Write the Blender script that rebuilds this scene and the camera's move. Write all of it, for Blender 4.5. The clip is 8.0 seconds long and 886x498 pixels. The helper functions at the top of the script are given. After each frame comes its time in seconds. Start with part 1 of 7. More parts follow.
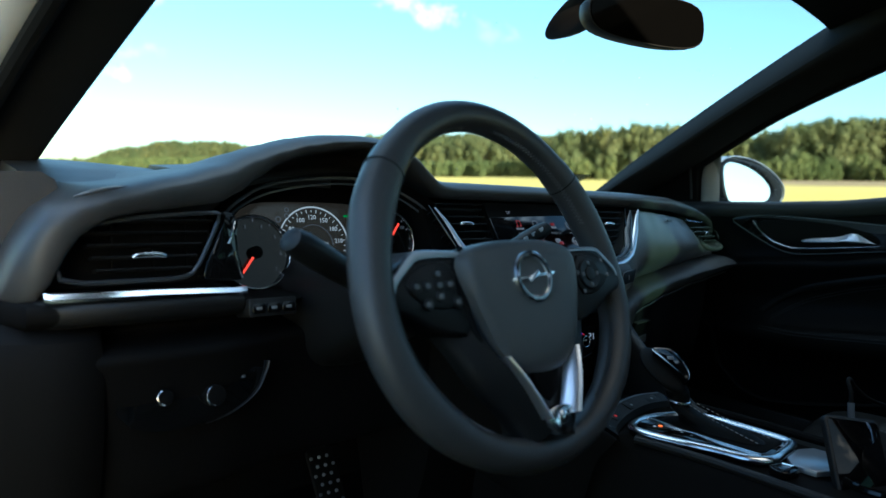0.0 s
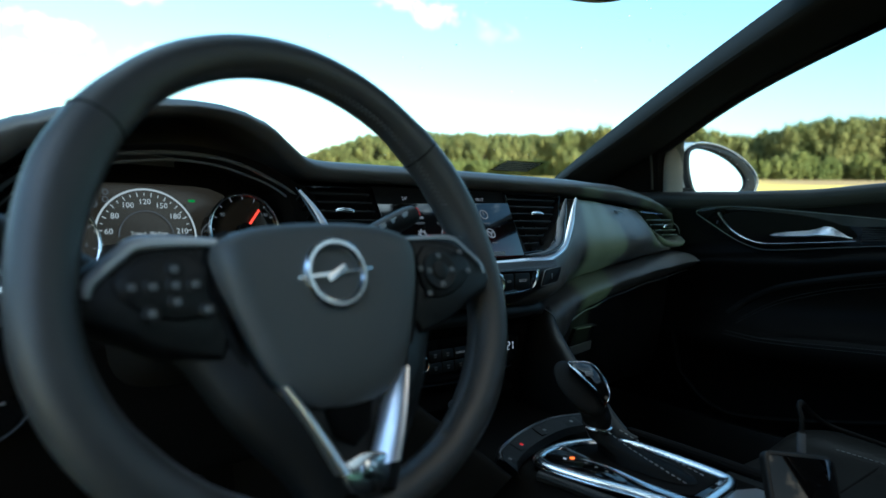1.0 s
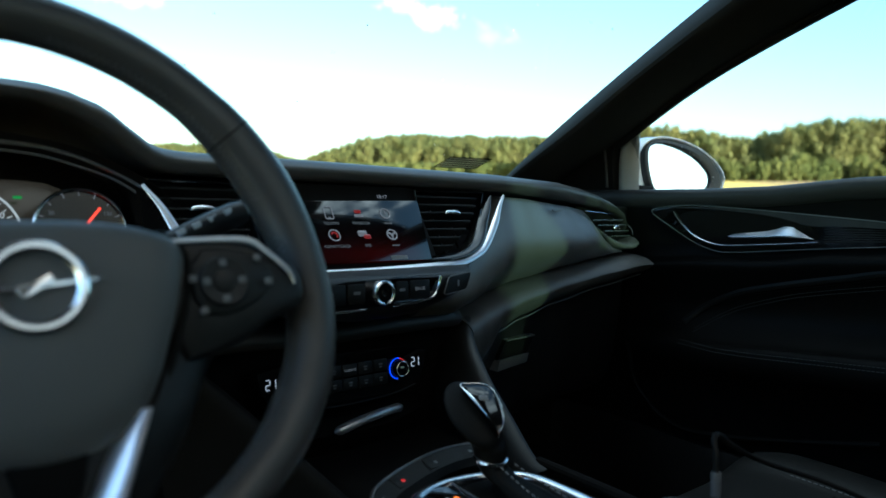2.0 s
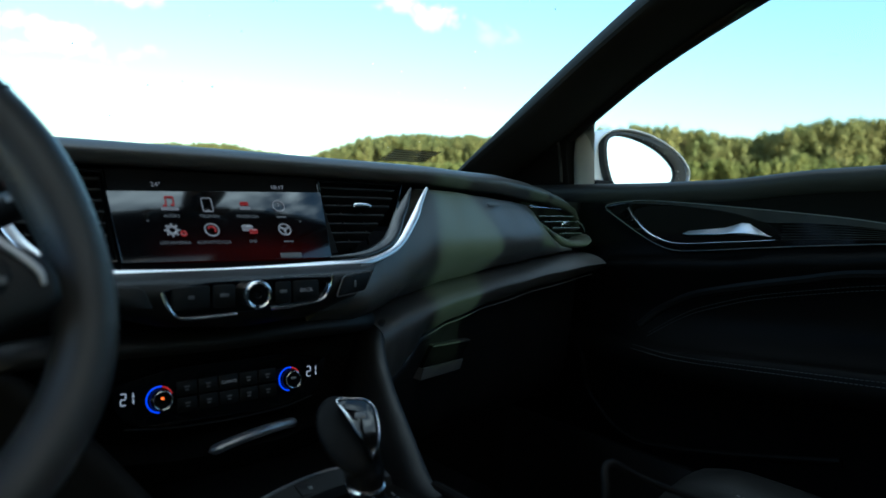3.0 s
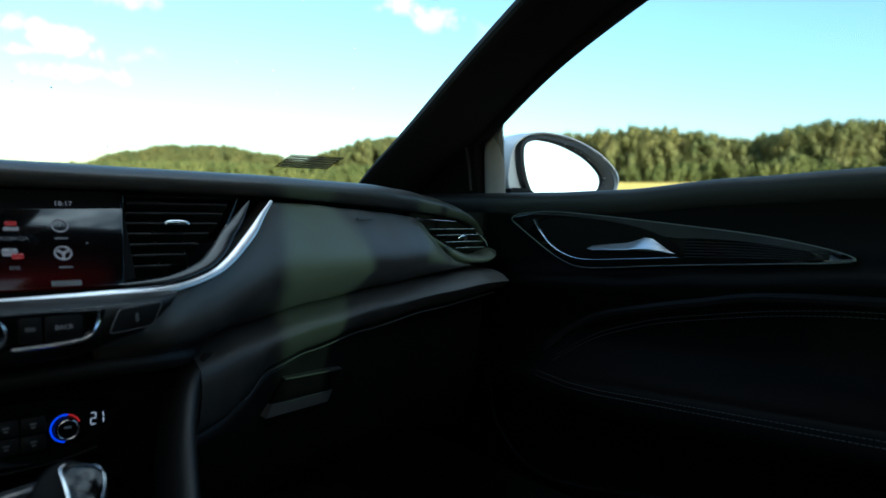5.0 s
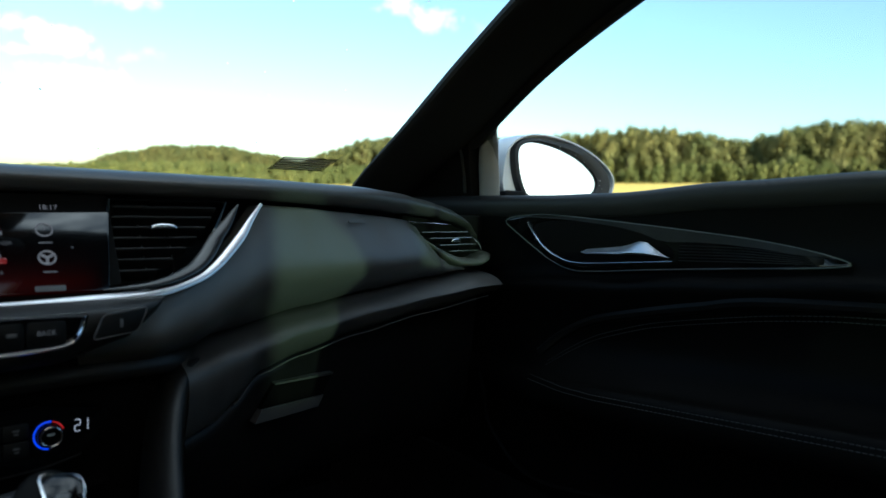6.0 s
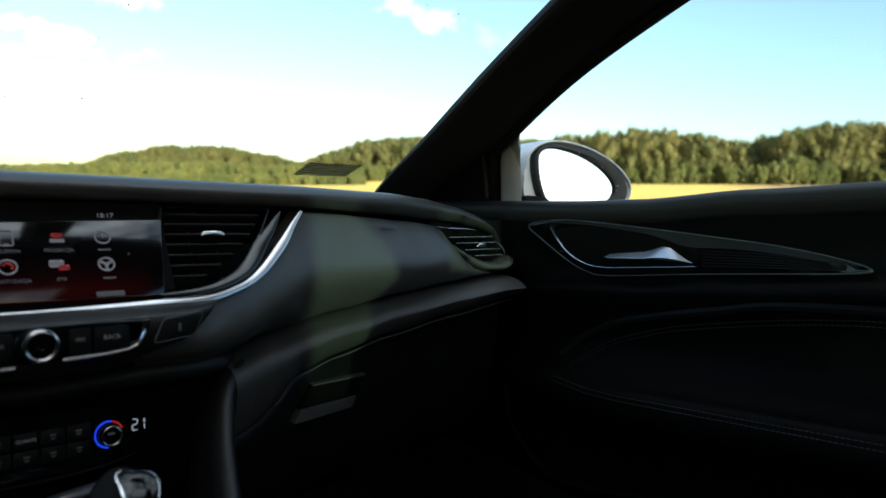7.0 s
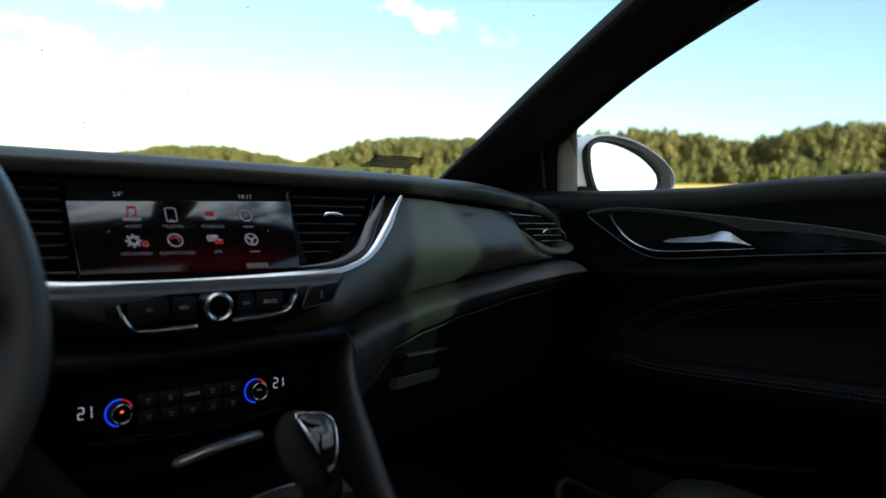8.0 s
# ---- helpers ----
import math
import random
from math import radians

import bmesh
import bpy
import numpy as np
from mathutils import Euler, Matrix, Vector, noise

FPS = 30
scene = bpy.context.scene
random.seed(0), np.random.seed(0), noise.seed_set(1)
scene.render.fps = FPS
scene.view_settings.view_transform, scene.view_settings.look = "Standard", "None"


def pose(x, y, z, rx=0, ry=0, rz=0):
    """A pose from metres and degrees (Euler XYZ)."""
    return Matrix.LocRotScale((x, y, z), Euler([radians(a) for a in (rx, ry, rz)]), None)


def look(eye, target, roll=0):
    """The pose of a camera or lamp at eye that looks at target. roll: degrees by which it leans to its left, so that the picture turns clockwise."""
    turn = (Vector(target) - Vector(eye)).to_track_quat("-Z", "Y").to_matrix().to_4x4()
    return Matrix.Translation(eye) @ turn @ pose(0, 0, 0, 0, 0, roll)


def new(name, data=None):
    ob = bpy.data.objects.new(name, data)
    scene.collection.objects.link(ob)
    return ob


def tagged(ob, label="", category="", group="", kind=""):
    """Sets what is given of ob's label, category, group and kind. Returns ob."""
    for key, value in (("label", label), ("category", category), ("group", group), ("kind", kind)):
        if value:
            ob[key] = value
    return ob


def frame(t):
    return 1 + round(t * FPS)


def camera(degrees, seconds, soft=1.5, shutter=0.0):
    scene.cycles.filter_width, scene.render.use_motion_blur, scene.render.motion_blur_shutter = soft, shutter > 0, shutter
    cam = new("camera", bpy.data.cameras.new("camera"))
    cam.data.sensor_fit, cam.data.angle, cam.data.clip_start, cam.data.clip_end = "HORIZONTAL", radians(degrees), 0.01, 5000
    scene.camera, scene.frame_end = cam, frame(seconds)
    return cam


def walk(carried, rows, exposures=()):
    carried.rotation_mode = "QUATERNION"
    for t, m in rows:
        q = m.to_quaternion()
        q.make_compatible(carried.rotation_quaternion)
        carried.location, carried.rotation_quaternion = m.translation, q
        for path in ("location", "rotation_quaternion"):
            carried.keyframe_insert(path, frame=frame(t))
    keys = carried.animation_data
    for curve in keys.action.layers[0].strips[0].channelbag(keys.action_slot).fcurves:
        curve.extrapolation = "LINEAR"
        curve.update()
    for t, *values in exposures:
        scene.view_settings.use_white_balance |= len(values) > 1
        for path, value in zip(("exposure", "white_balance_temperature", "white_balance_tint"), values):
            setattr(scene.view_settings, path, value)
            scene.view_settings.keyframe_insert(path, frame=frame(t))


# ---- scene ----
# The car stands at the origin: x to its right, y ahead, z up; the camera slides across behind the wheel.
cam = camera(66.32, 8.0)
ROWS = [
    (0, -0.8449, -0.7000, 0.9896, 85.244, -2.296, -40.290),
    (0.5, -0.7189, -0.6777, 0.9775, 85.177, -2.296, -40.296),
    (1, -0.6111, -0.6679, 0.9725, 85.196, -2.303, -40.299),
    (1.5, -0.5222, -0.6766, 0.9699, 85.347, -2.229, -40.277),
    (2, -0.4348, -0.6683, 0.9697, 85.380, -2.181, -40.288),
    (2.2, -0.4048, -0.6725, 0.9684, 85.395, -2.107, -40.267),
    (3.3, -0.2442, -0.6759, 0.9627, 85.382, -2.300, -40.284),
    (3.5, -0.2145, -0.6762, 0.9649, 85.409, -2.233, -40.296),
    (4, -0.1534, -0.6849, 0.9832, 85.459, -2.159, -40.288),
    (4.5, -0.1106, -0.6978, 0.9834, 85.483, -2.169, -40.323),
    (5, -0.0708, -0.7125, 0.9858, 85.517, -2.161, -40.297),
    (5.2, -0.0595, -0.7138, 0.9865, 85.513, -2.178, -40.302),
    (6.3, -0.0582, -0.7098, 0.9903, 85.578, -2.250, -40.395),
    (6.5, -0.0678, -0.7081, 0.9892, 85.581, -2.246, -40.356),
    (7, -0.1091, -0.7051, 0.9969, 85.616, -2.305, -40.355),
    (7.5, -0.1650, -0.6969, 0.9959, 85.606, -2.277, -40.359),
    (8, -0.2568, -0.6908, 0.9726, 85.607, -2.331, -40.360),
]
EXPOSURES = [(0.0, 2.05, 4950, 0.5), (0.7, 2.22, 5100, -1.0), (1.4, 2.42, 5350, -0.5), (2.2, 2.42, 5400, 0.5), (3.4, 2.12, 5200, 2.0), (5.0, 2.0, 5200, 2.5), (6.4, 2.0, 5750, 9.0), (8.0, 2.0, 6000, 13.0)]
walk(cam, [(t, pose(x, y, z, rx, ry, rz)) for t, x, y, z, rx, ry, rz in ROWS], EXPOSURES)
cam.data.dof.use_dof, cam.data.dof.focus_distance, cam.data.dof.aperture_fstop = True, 1.0, 4.6

# ---- light ----
UP = Vector((-0.0525, 0.0, 0.9986))          # true vertical: the car leans a little on its meadow
SUN_DIR = Vector((0.27, 1.0, -0.18)).normalized()   # the way the sunlight travels: low, from behind and left
world = bpy.data.worlds.new("sky")
scene.world = world
world.use_nodes = True
wt = world.node_tree
wt.nodes.clear()
w_out = wt.nodes.new("ShaderNodeOutputWorld")
w_bg = wt.nodes.new("ShaderNodeBackground")
w_sky = wt.nodes.new("ShaderNodeTexSky")
w_sky.sky_type = "NISHITA"
w_sky.sun_disc = False
w_sky.sun_elevation = math.asin(-SUN_DIR.z)
w_sky.sun_rotation = math.atan2(-SUN_DIR.x, -SUN_DIR.y)
w_sky.air_density, w_sky.dust_density, w_sky.ozone_density = 1.0, 0.9, 1.6
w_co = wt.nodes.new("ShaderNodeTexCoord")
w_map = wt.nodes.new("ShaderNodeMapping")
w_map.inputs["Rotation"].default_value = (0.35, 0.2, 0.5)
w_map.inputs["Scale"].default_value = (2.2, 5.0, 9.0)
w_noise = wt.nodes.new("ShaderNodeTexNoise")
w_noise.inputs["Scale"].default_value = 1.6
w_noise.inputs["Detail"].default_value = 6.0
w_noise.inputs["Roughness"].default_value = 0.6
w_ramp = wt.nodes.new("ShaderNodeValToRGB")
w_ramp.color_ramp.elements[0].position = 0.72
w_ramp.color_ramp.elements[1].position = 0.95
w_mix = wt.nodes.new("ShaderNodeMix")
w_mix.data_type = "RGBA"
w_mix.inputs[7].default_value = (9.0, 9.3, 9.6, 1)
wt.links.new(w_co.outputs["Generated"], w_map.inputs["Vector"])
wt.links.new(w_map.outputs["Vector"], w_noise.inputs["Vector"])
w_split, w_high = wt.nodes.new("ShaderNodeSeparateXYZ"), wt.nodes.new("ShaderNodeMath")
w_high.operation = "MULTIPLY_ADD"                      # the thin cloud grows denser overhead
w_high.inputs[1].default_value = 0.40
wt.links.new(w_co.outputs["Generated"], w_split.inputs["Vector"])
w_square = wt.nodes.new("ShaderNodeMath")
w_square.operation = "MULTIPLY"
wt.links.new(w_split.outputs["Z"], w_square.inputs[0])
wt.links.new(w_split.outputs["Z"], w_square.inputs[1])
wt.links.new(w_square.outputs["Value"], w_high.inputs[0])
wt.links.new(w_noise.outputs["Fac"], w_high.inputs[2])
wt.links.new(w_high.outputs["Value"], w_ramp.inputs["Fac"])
CLOUDS = [  # where a streak of cloud stands, the way it runs, half its length and width, how dense
    ((0.1832, 0.9667, 0.1787), (0.9694, -0.1474, -0.1964), 0.095, 0.024, 0.60),
    ((0.2124, 0.9675, 0.1374), (0.9770, -0.2076, -0.0489), 0.085, 0.013, 0.45),
    ((0.2815, 0.9449, 0.1670), (0.9379, -0.3077, 0.1601), 0.060, 0.012, 0.28),
    ((0.5894, 0.7671, 0.2534), (0.8078, -0.5601, -0.1836), 0.075, 0.024, 0.55),
    ((0.6790, 0.6976, 0.2285), (0.7314, -0.6694, -0.1299), 0.045, 0.022, 0.16),
    ((0.1215, 0.9803, 0.1555), (0.9866, -0.1365, 0.0898), 0.055, 0.012, 0.55),
    ((0.2781, 0.9324, 0.2309), (0.9568, -0.2901, 0.0191), 0.080, 0.014, 0.35),
    # out of view overhead, added to brighten the screen's reflection
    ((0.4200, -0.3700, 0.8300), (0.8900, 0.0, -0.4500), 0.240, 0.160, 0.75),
]


def sky_math(op, a, b):
    n = wt.nodes.new("ShaderNodeMath")
    n.operation = op
    for k, v in enumerate((a, b)):
        if isinstance(v, (int, float)):
            n.inputs[k].default_value = v
        else:
            wt.links.new(v, n.inputs[k])
    return n.outputs["Value"]


def sky_dot(source, v):
    n = wt.nodes.new("ShaderNodeVectorMath")
    n.operation = "DOT_PRODUCT"
    n.inputs[1].default_value = v
    wt.links.new(source, n.inputs[0])
    return n.outputs["Value"]


w_fray = wt.nodes.new("ShaderNodeTexNoise")           # frays the edges of the streaks
w_fray.inputs["Scale"].default_value, w_fray.inputs["Detail"].default_value, w_fray.inputs["Roughness"].default_value = 22.0, 7.0, 0.68
wt.links.new(w_co.outputs["Generated"], w_fray.inputs["Vector"])
fray = w_fray.outputs["Fac"]
cover = w_ramp.outputs["Color"]
for d, u, long, wide, dense in CLOUDS:
    d, u = Vector(d).normalized(), Vector(u).normalized()
    v = d.cross(u)
    g = w_co.outputs["Generated"]
    a, b, c = (sky_math("MULTIPLY", sky_dot(g, tuple(axis / size)), 1.0) for axis, size in ((u, long), (v, wide), (d, 1.0)))
    q = sky_math("ADD", sky_math("MULTIPLY", a, a), sky_math("MULTIPLY", b, b))
    q = sky_math("ADD", q, sky_math("MULTIPLY", sky_math("SUBTRACT", 1.0, c), 9.0))
    q = sky_math("SUBTRACT", sky_math("ADD", sky_math("MULTIPLY", fray, 4.4), -1.75), sky_math("MULTIPLY", q, 0.8))
    q = sky_math("MINIMUM", sky_math("MAXIMUM", sky_math("MULTIPLY", q, dense), 0.0), dense)
    cover = sky_math("MAXIMUM", cover, q)
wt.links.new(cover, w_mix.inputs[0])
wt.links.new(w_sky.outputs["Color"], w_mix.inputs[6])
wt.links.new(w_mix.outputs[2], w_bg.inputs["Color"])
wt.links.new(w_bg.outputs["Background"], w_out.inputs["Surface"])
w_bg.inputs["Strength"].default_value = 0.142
sun = new("sun", bpy.data.lights.new("sun", "SUN"))
sun.data.energy, sun.data.angle, sun.data.color = 4.6, radians(0.6), (1.0, 0.9, 0.74)
sun.matrix_world = look((0, 0, 30), Vector((0, 0, 30)) + SUN_DIR)


# ---- materials ----
def mat(name, base, rough=0.5, metal=0.0, grain=0.0, grain_size=400.0, stain=0.25, stain_size=9.0, coat=0.0, spec=0.5, coat_rough=0.05):
    """A procedural surface: base colour broken up at two scales, fine relief, uneven gloss."""
    m = bpy.data.materials.new(name)
    m.use_nodes = True
    nt = m.node_tree
    bsdf = nt.nodes["Principled BSDF"]
    bsdf.inputs["Metallic"].default_value = metal
    bsdf.inputs["Specular IOR Level"].default_value = spec
    bsdf.inputs["Coat Weight"].default_value = coat
    bsdf.inputs["Coat Roughness"].default_value = coat_rough
    co = nt.nodes.new("ShaderNodeTexCoord")
    big = nt.nodes.new("ShaderNodeTexNoise")
    big.inputs["Scale"].default_value = stain_size
    big.inputs["Detail"].default_value = 5.0
    nt.links.new(co.outputs["Object"], big.inputs["Vector"])
    fine = nt.nodes.new("ShaderNodeTexNoise")
    fine.inputs["Scale"].default_value = grain_size
    fine.inputs["Detail"].default_value = 3.0
    nt.links.new(co.outputs["Object"], fine.inputs["Vector"])
    tint = nt.nodes.new("ShaderNodeMix")
    tint.data_type = "RGBA"
    tint.inputs[6].default_value = (*[c * (1 - stain) for c in base], 1)
    tint.inputs[7].default_value = (*[min(1, c * (1 + stain)) for c in base], 1)
    nt.links.new(big.outputs["Fac"], tint.inputs[0])
    nt.links.new(tint.outputs[2], bsdf.inputs["Base Color"])
    ro = nt.nodes.new("ShaderNodeMapRange")
    ro.inputs["To Min"].default_value = max(0.0, rough - 0.12 * min(1, rough * 2))
    ro.inputs["To Max"].default_value = min(1.0, rough + 0.12 * min(1, rough * 2))
    nt.links.new(big.outputs["Fac"], ro.inputs["Value"])
    nt.links.new(ro.outputs["Result"], bsdf.inputs["Roughness"])
    if grain:
        bump = nt.nodes.new("ShaderNodeBump")
        bump.inputs["Strength"].default_value = grain
        bump.inputs["Distance"].default_value = 0.0006
        nt.links.new(fine.outputs["Fac"], bump.inputs["Height"])
        nt.links.new(bump.outputs["Normal"], bsdf.inputs["Normal"])
    return m


def glow(name, colour, strength):
    m = bpy.data.materials.new(name)
    m.use_nodes = True
    b = m.node_tree.nodes["Principled BSDF"]
    b.inputs["Base Color"].default_value = (0.01, 0.01, 0.01, 1)
    b.inputs["Emission Color"].default_value = (*colour, 1)
    b.inputs["Emission Strength"].default_value = strength * 0.7
    b.inputs["Roughness"].default_value = 0.2
    return m


def pane(name, tint, gloss=0.06):
    """Thin glass: lets light straight through, tinted, with a weak mirror image."""
    m = bpy.data.materials.new(name)
    m.use_nodes = True
    nt = m.node_tree
    nt.nodes.clear()
    out = nt.nodes.new("ShaderNodeOutputMaterial")
    mix = nt.nodes.new("ShaderNodeMixShader")
    clear = nt.nodes.new("ShaderNodeBsdfTransparent")
    shine = nt.nodes.new("ShaderNodeBsdfGlossy")
    clear.inputs["Color"].default_value = (*tint, 1)
    shine.inputs["Roughness"].default_value = 0.0
    shine.inputs["Color"].default_value = (0.9, 0.9, 0.9, 1)
    mix.inputs["Fac"].default_value = gloss
    nt.links.new(clear.outputs["BSDF"], mix.inputs[1])
    nt.links.new(shine.outputs["BSDF"], mix.inputs[2])
    nt.links.new(mix.outputs["Shader"], out.inputs["Surface"])
    return m


M_PAD = mat("soft_dash_skin", (0.038, 0.036, 0.0335), 0.45, grain=0.5, grain_size=700, spec=0.5)
M_SKIN = mat("stitched_dash_leatherette", (0.066, 0.064, 0.059), 0.45, grain=0.5, grain_size=600)
M_HARD = mat("hard_black_plastic", (0.009, 0.0085, 0.008), 0.46, grain=0.4, grain_size=900, spec=0.38)
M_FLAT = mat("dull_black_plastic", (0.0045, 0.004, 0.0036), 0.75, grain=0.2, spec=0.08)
M_PIANO = mat("piano_black", (0.004, 0.004, 0.004), 0.08, stain=0.4, spec=0.35)
M_FASCIA = mat("satin_grey_fascia", (0.084, 0.082, 0.075), 0.36, grain=0.3, grain_size=900, stain=0.12, spec=0.65)
M_CHROME = mat("satin_chrome", (0.86, 0.86, 0.87), 0.2, metal=1.0, stain=0.05)
M_SATIN = mat("satin_silver_trim", (0.88, 0.87, 0.90), 0.34, metal=0.95, stain=0.05)
M_BRIGHT = mat("polished_chrome", (0.90, 0.91, 0.93), 0.2, metal=1.0, stain=0.04)
M_SILVER = mat("silver_paint", (0.45, 0.46, 0.48), 0.3, metal=0.7, stain=0.08)
M_VENTTRIM = mat("dark_gloss_vent_trim", (0.035, 0.036, 0.038), 0.2, stain=0.3, stain_size=40)
M_GREY = mat("grey_gloss_trim", (0.11, 0.115, 0.125), 0.16, stain=0.15)
M_LEATHER = mat("wheel_leather", (0.053, 0.051, 0.049), 0.32, grain=0.7, grain_size=900, stain=0.2)
M_HUB = mat("airbag_cover", (0.090, 0.091, 0.088), 0.42, grain=0.6, grain_size=1100)
M_CLOTH = mat("black_seat_leather", (0.009, 0.009, 0.0085), 0.5, grain=0.8, grain_size=260, spec=0.25)
M_CARPET = mat("black_carpet", (0.003, 0.003, 0.003), 0.95, grain=1.0, grain_size=350, spec=0.1)
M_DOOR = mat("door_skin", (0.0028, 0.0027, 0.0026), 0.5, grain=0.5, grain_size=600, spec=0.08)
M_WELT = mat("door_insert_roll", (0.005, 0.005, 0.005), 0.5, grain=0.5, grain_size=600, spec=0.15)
M_PILLAR = mat("pillar_trim", (0.013, 0.0133, 0.013), 0.8, grain=0.5, grain_size=500, spec=0.12)
M_RUBBER = mat("black_rubber", (0.008, 0.008, 0.008), 0.7, grain=0.2, spec=0.12)
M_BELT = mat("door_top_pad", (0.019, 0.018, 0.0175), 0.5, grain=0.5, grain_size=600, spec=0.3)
M_GRIP = mat("selector_leather", (0.0035, 0.0035, 0.0035), 0.5, grain=0.5, grain_size=700, spec=0.09)
M_KEY = mat("key_plastic", (0.006, 0.006, 0.006), 0.5, grain=0.3, grain_size=900, spec=0.2)
M_BLADE = mat("dark_gloss_blade", (0.026, 0.026, 0.028), 0.14, stain=0.3, stain_size=30)
M_END = mat("dash_end_trim", (0.034, 0.031, 0.029), 0.6, grain=0.4, grain_size=700)
# tint of the added roof opening, set to warm the cabin's light
M_FILLGLASS = pane("warm_fill_glass", (0.82, 0.72, 0.60), 0.03)
M_RING = glow("dial_ring_lit", (0.8, 0.82, 0.8), 0.16)
M_WHITE = mat("white_car_paint", (0.72, 0.73, 0.74), 0.3, stain=0.03, coat=0.6)
M_DARKTHREAD = mat("dark_grey_thread", (0.035, 0.035, 0.035), 0.8)
M_STITCH = mat("wheel_thread", (0.15, 0.15, 0.15), 0.8)
M_THREAD = mat("grey_thread", (0.22, 0.22, 0.22), 0.8)
M_MARK = mat("grey_print", (0.42, 0.43, 0.44), 0.5)
M_FADED = mat("faded_print", (0.15, 0.15, 0.15), 0.5)
M_MIRROR = mat("mirror_silver", (0.93, 0.94, 0.94), 0.01, metal=1.0, stain=0.0)
M_GLASS = pane("windscreen_glass", (0.57, 0.60, 0.56), 0.02)
M_SIDEGLASS = pane("side_glass", (0.57, 0.60, 0.56), 0.02)
M_TINT = pane("green_rear_glass", (0.228, 0.300, 0.246), 0.05)
M_REARSIDE = pane("rear_side_glass", (0.84, 0.88, 0.86), 0.03)
M_SCREEN = mat("screen_glass", (0.003, 0.003, 0.0035), 0.035, stain=0.3, spec=0.4)
M_MENU = mat("lit_menu_glass", (0.003, 0.003, 0.0035), 0.09, stain=0.3, spec=0.7)
mn = M_MENU.node_tree                                  # the menu's own dark red light, strongest low in the picture
mn_co, mn_split = mn.nodes.new("ShaderNodeTexCoord"), mn.nodes.new("ShaderNodeSeparateXYZ")
mn_up, mn_wide, mn_mul = mn.nodes.new("ShaderNodeValToRGB"), mn.nodes.new("ShaderNodeValToRGB"), mn.nodes.new("ShaderNodeMath")
for ramp, stops in ((mn_up, ((0.0, 0.5), (0.16, 1.0), (0.26, 0.45), (0.42, 0.08), (0.6, 0.0))), (mn_wide, ((0.10, 0.0), (0.30, 0.5), (0.62, 1.0), (0.86, 0.6), (0.94, 0.0)))):
    while len(ramp.color_ramp.elements) < len(stops):
        ramp.color_ramp.elements.new(0.5)
    for e, (at_, v) in zip(ramp.color_ramp.elements, stops):
        e.position, e.color = at_, (v, v, v, 1)
mn_mul.operation = "MULTIPLY"
mn_gain = mn.nodes.new("ShaderNodeMath")
mn_gain.operation, mn_gain.inputs[1].default_value = "MULTIPLY", 0.0042
mn.links.new(mn_co.outputs["Generated"], mn_split.inputs["Vector"])
mn.links.new(mn_split.outputs["Z"], mn_up.inputs["Fac"])
mn.links.new(mn_split.outputs["X"], mn_wide.inputs["Fac"])
mn.links.new(mn_up.outputs["Color"], mn_mul.inputs[0])
mn.links.new(mn_wide.outputs["Color"], mn_mul.inputs[1])
mn.links.new(mn_mul.outputs["Value"], mn_gain.inputs[0])
mn.links.new(mn_gain.outputs["Value"], mn.nodes["Principled BSDF"].inputs["Emission Strength"])
mn.nodes["Principled BSDF"].inputs["Emission Color"].default_value = (0.8, 0.02, 0.01, 1)
M_LIT = glow("lit_white_print", (0.85, 0.9, 1.0), 0.16)
M_DIM = glow("dim_lit_print", (0.8, 0.85, 0.9), 0.025)
M_BLUE = glow("lit_blue_ring", (0.02, 0.08, 1.0), 0.32)
M_RED = glow("lit_red_ring", (1.0, 0.03, 0.03), 0.14)
M_ORANGE = glow("lit_orange_lamp", (1.0, 0.16, 0.02), 0.6)
M_NEEDLE = glow("red_needle", (1.0, 0.06, 0.03), 0.5)
M_GREEN = glow("green_telltale", (0.05, 0.7, 0.1), 0.09)
M_DIAL = mat("dial_face", (0.006, 0.0058, 0.005), 0.04, stain=0.1, spec=0.25)
M_DISPLAY = glow("cluster_display", (0.55, 0.45, 0.32), 0.010)
M_ICONRED = glow("icon_red", (0.9, 0.05, 0.05), 0.055)
M_ICON = glow("icon_white", (0.85, 0.85, 0.9), 0.0429)


# ---- building helpers ----
ORIGIN = {}
JOBS = []


def thing(name, base, label, category, kind="", group=""):
    ob = new(name)
    ob.empty_display_size = 0.05
    ob.location = base
    ORIGIN[ob.name] = Vector(base)
    return tagged(ob, label, category, group, kind)


def to_mesh(bm, name, angle=35):
    me = bpy.data.meshes.new(name)
    bmesh.ops.recalc_face_normals(bm, faces=bm.faces[:])
    for f in bm.faces:
        f.smooth = True
    bm.to_mesh(me)
    bm.free()
    me.set_sharp_from_angle(angle=radians(angle))
    return me


def part(name, bm, material, parent=None, label="", angle=35):
    """Links a bmesh, built in world places, as one mesh under a thing or a part."""
    base = ORIGIN[parent.name] if parent else Vector((0, 0, 0))
    bmesh.ops.translate(bm, verts=bm.verts[:], vec=-base)
    me = to_mesh(bm, name, angle)
    me.materials.append(material)
    ob = new(name, me)
    if parent:
        ob.parent = parent
    ORIGIN[ob.name] = base.copy()
    if label:
        ob["label"] = label
    return ob


def structure(name, bm, material, label, category, angle=35):
    """A piece of the setting: one top-level mesh."""
    me = to_mesh(bm, name, angle)
    me.materials.append(material)
    ob = new(name, me)
    ORIGIN[ob.name] = Vector((0, 0, 0))
    return tagged(ob, label, category, "", "structure")


def B():
    return bmesh.new()


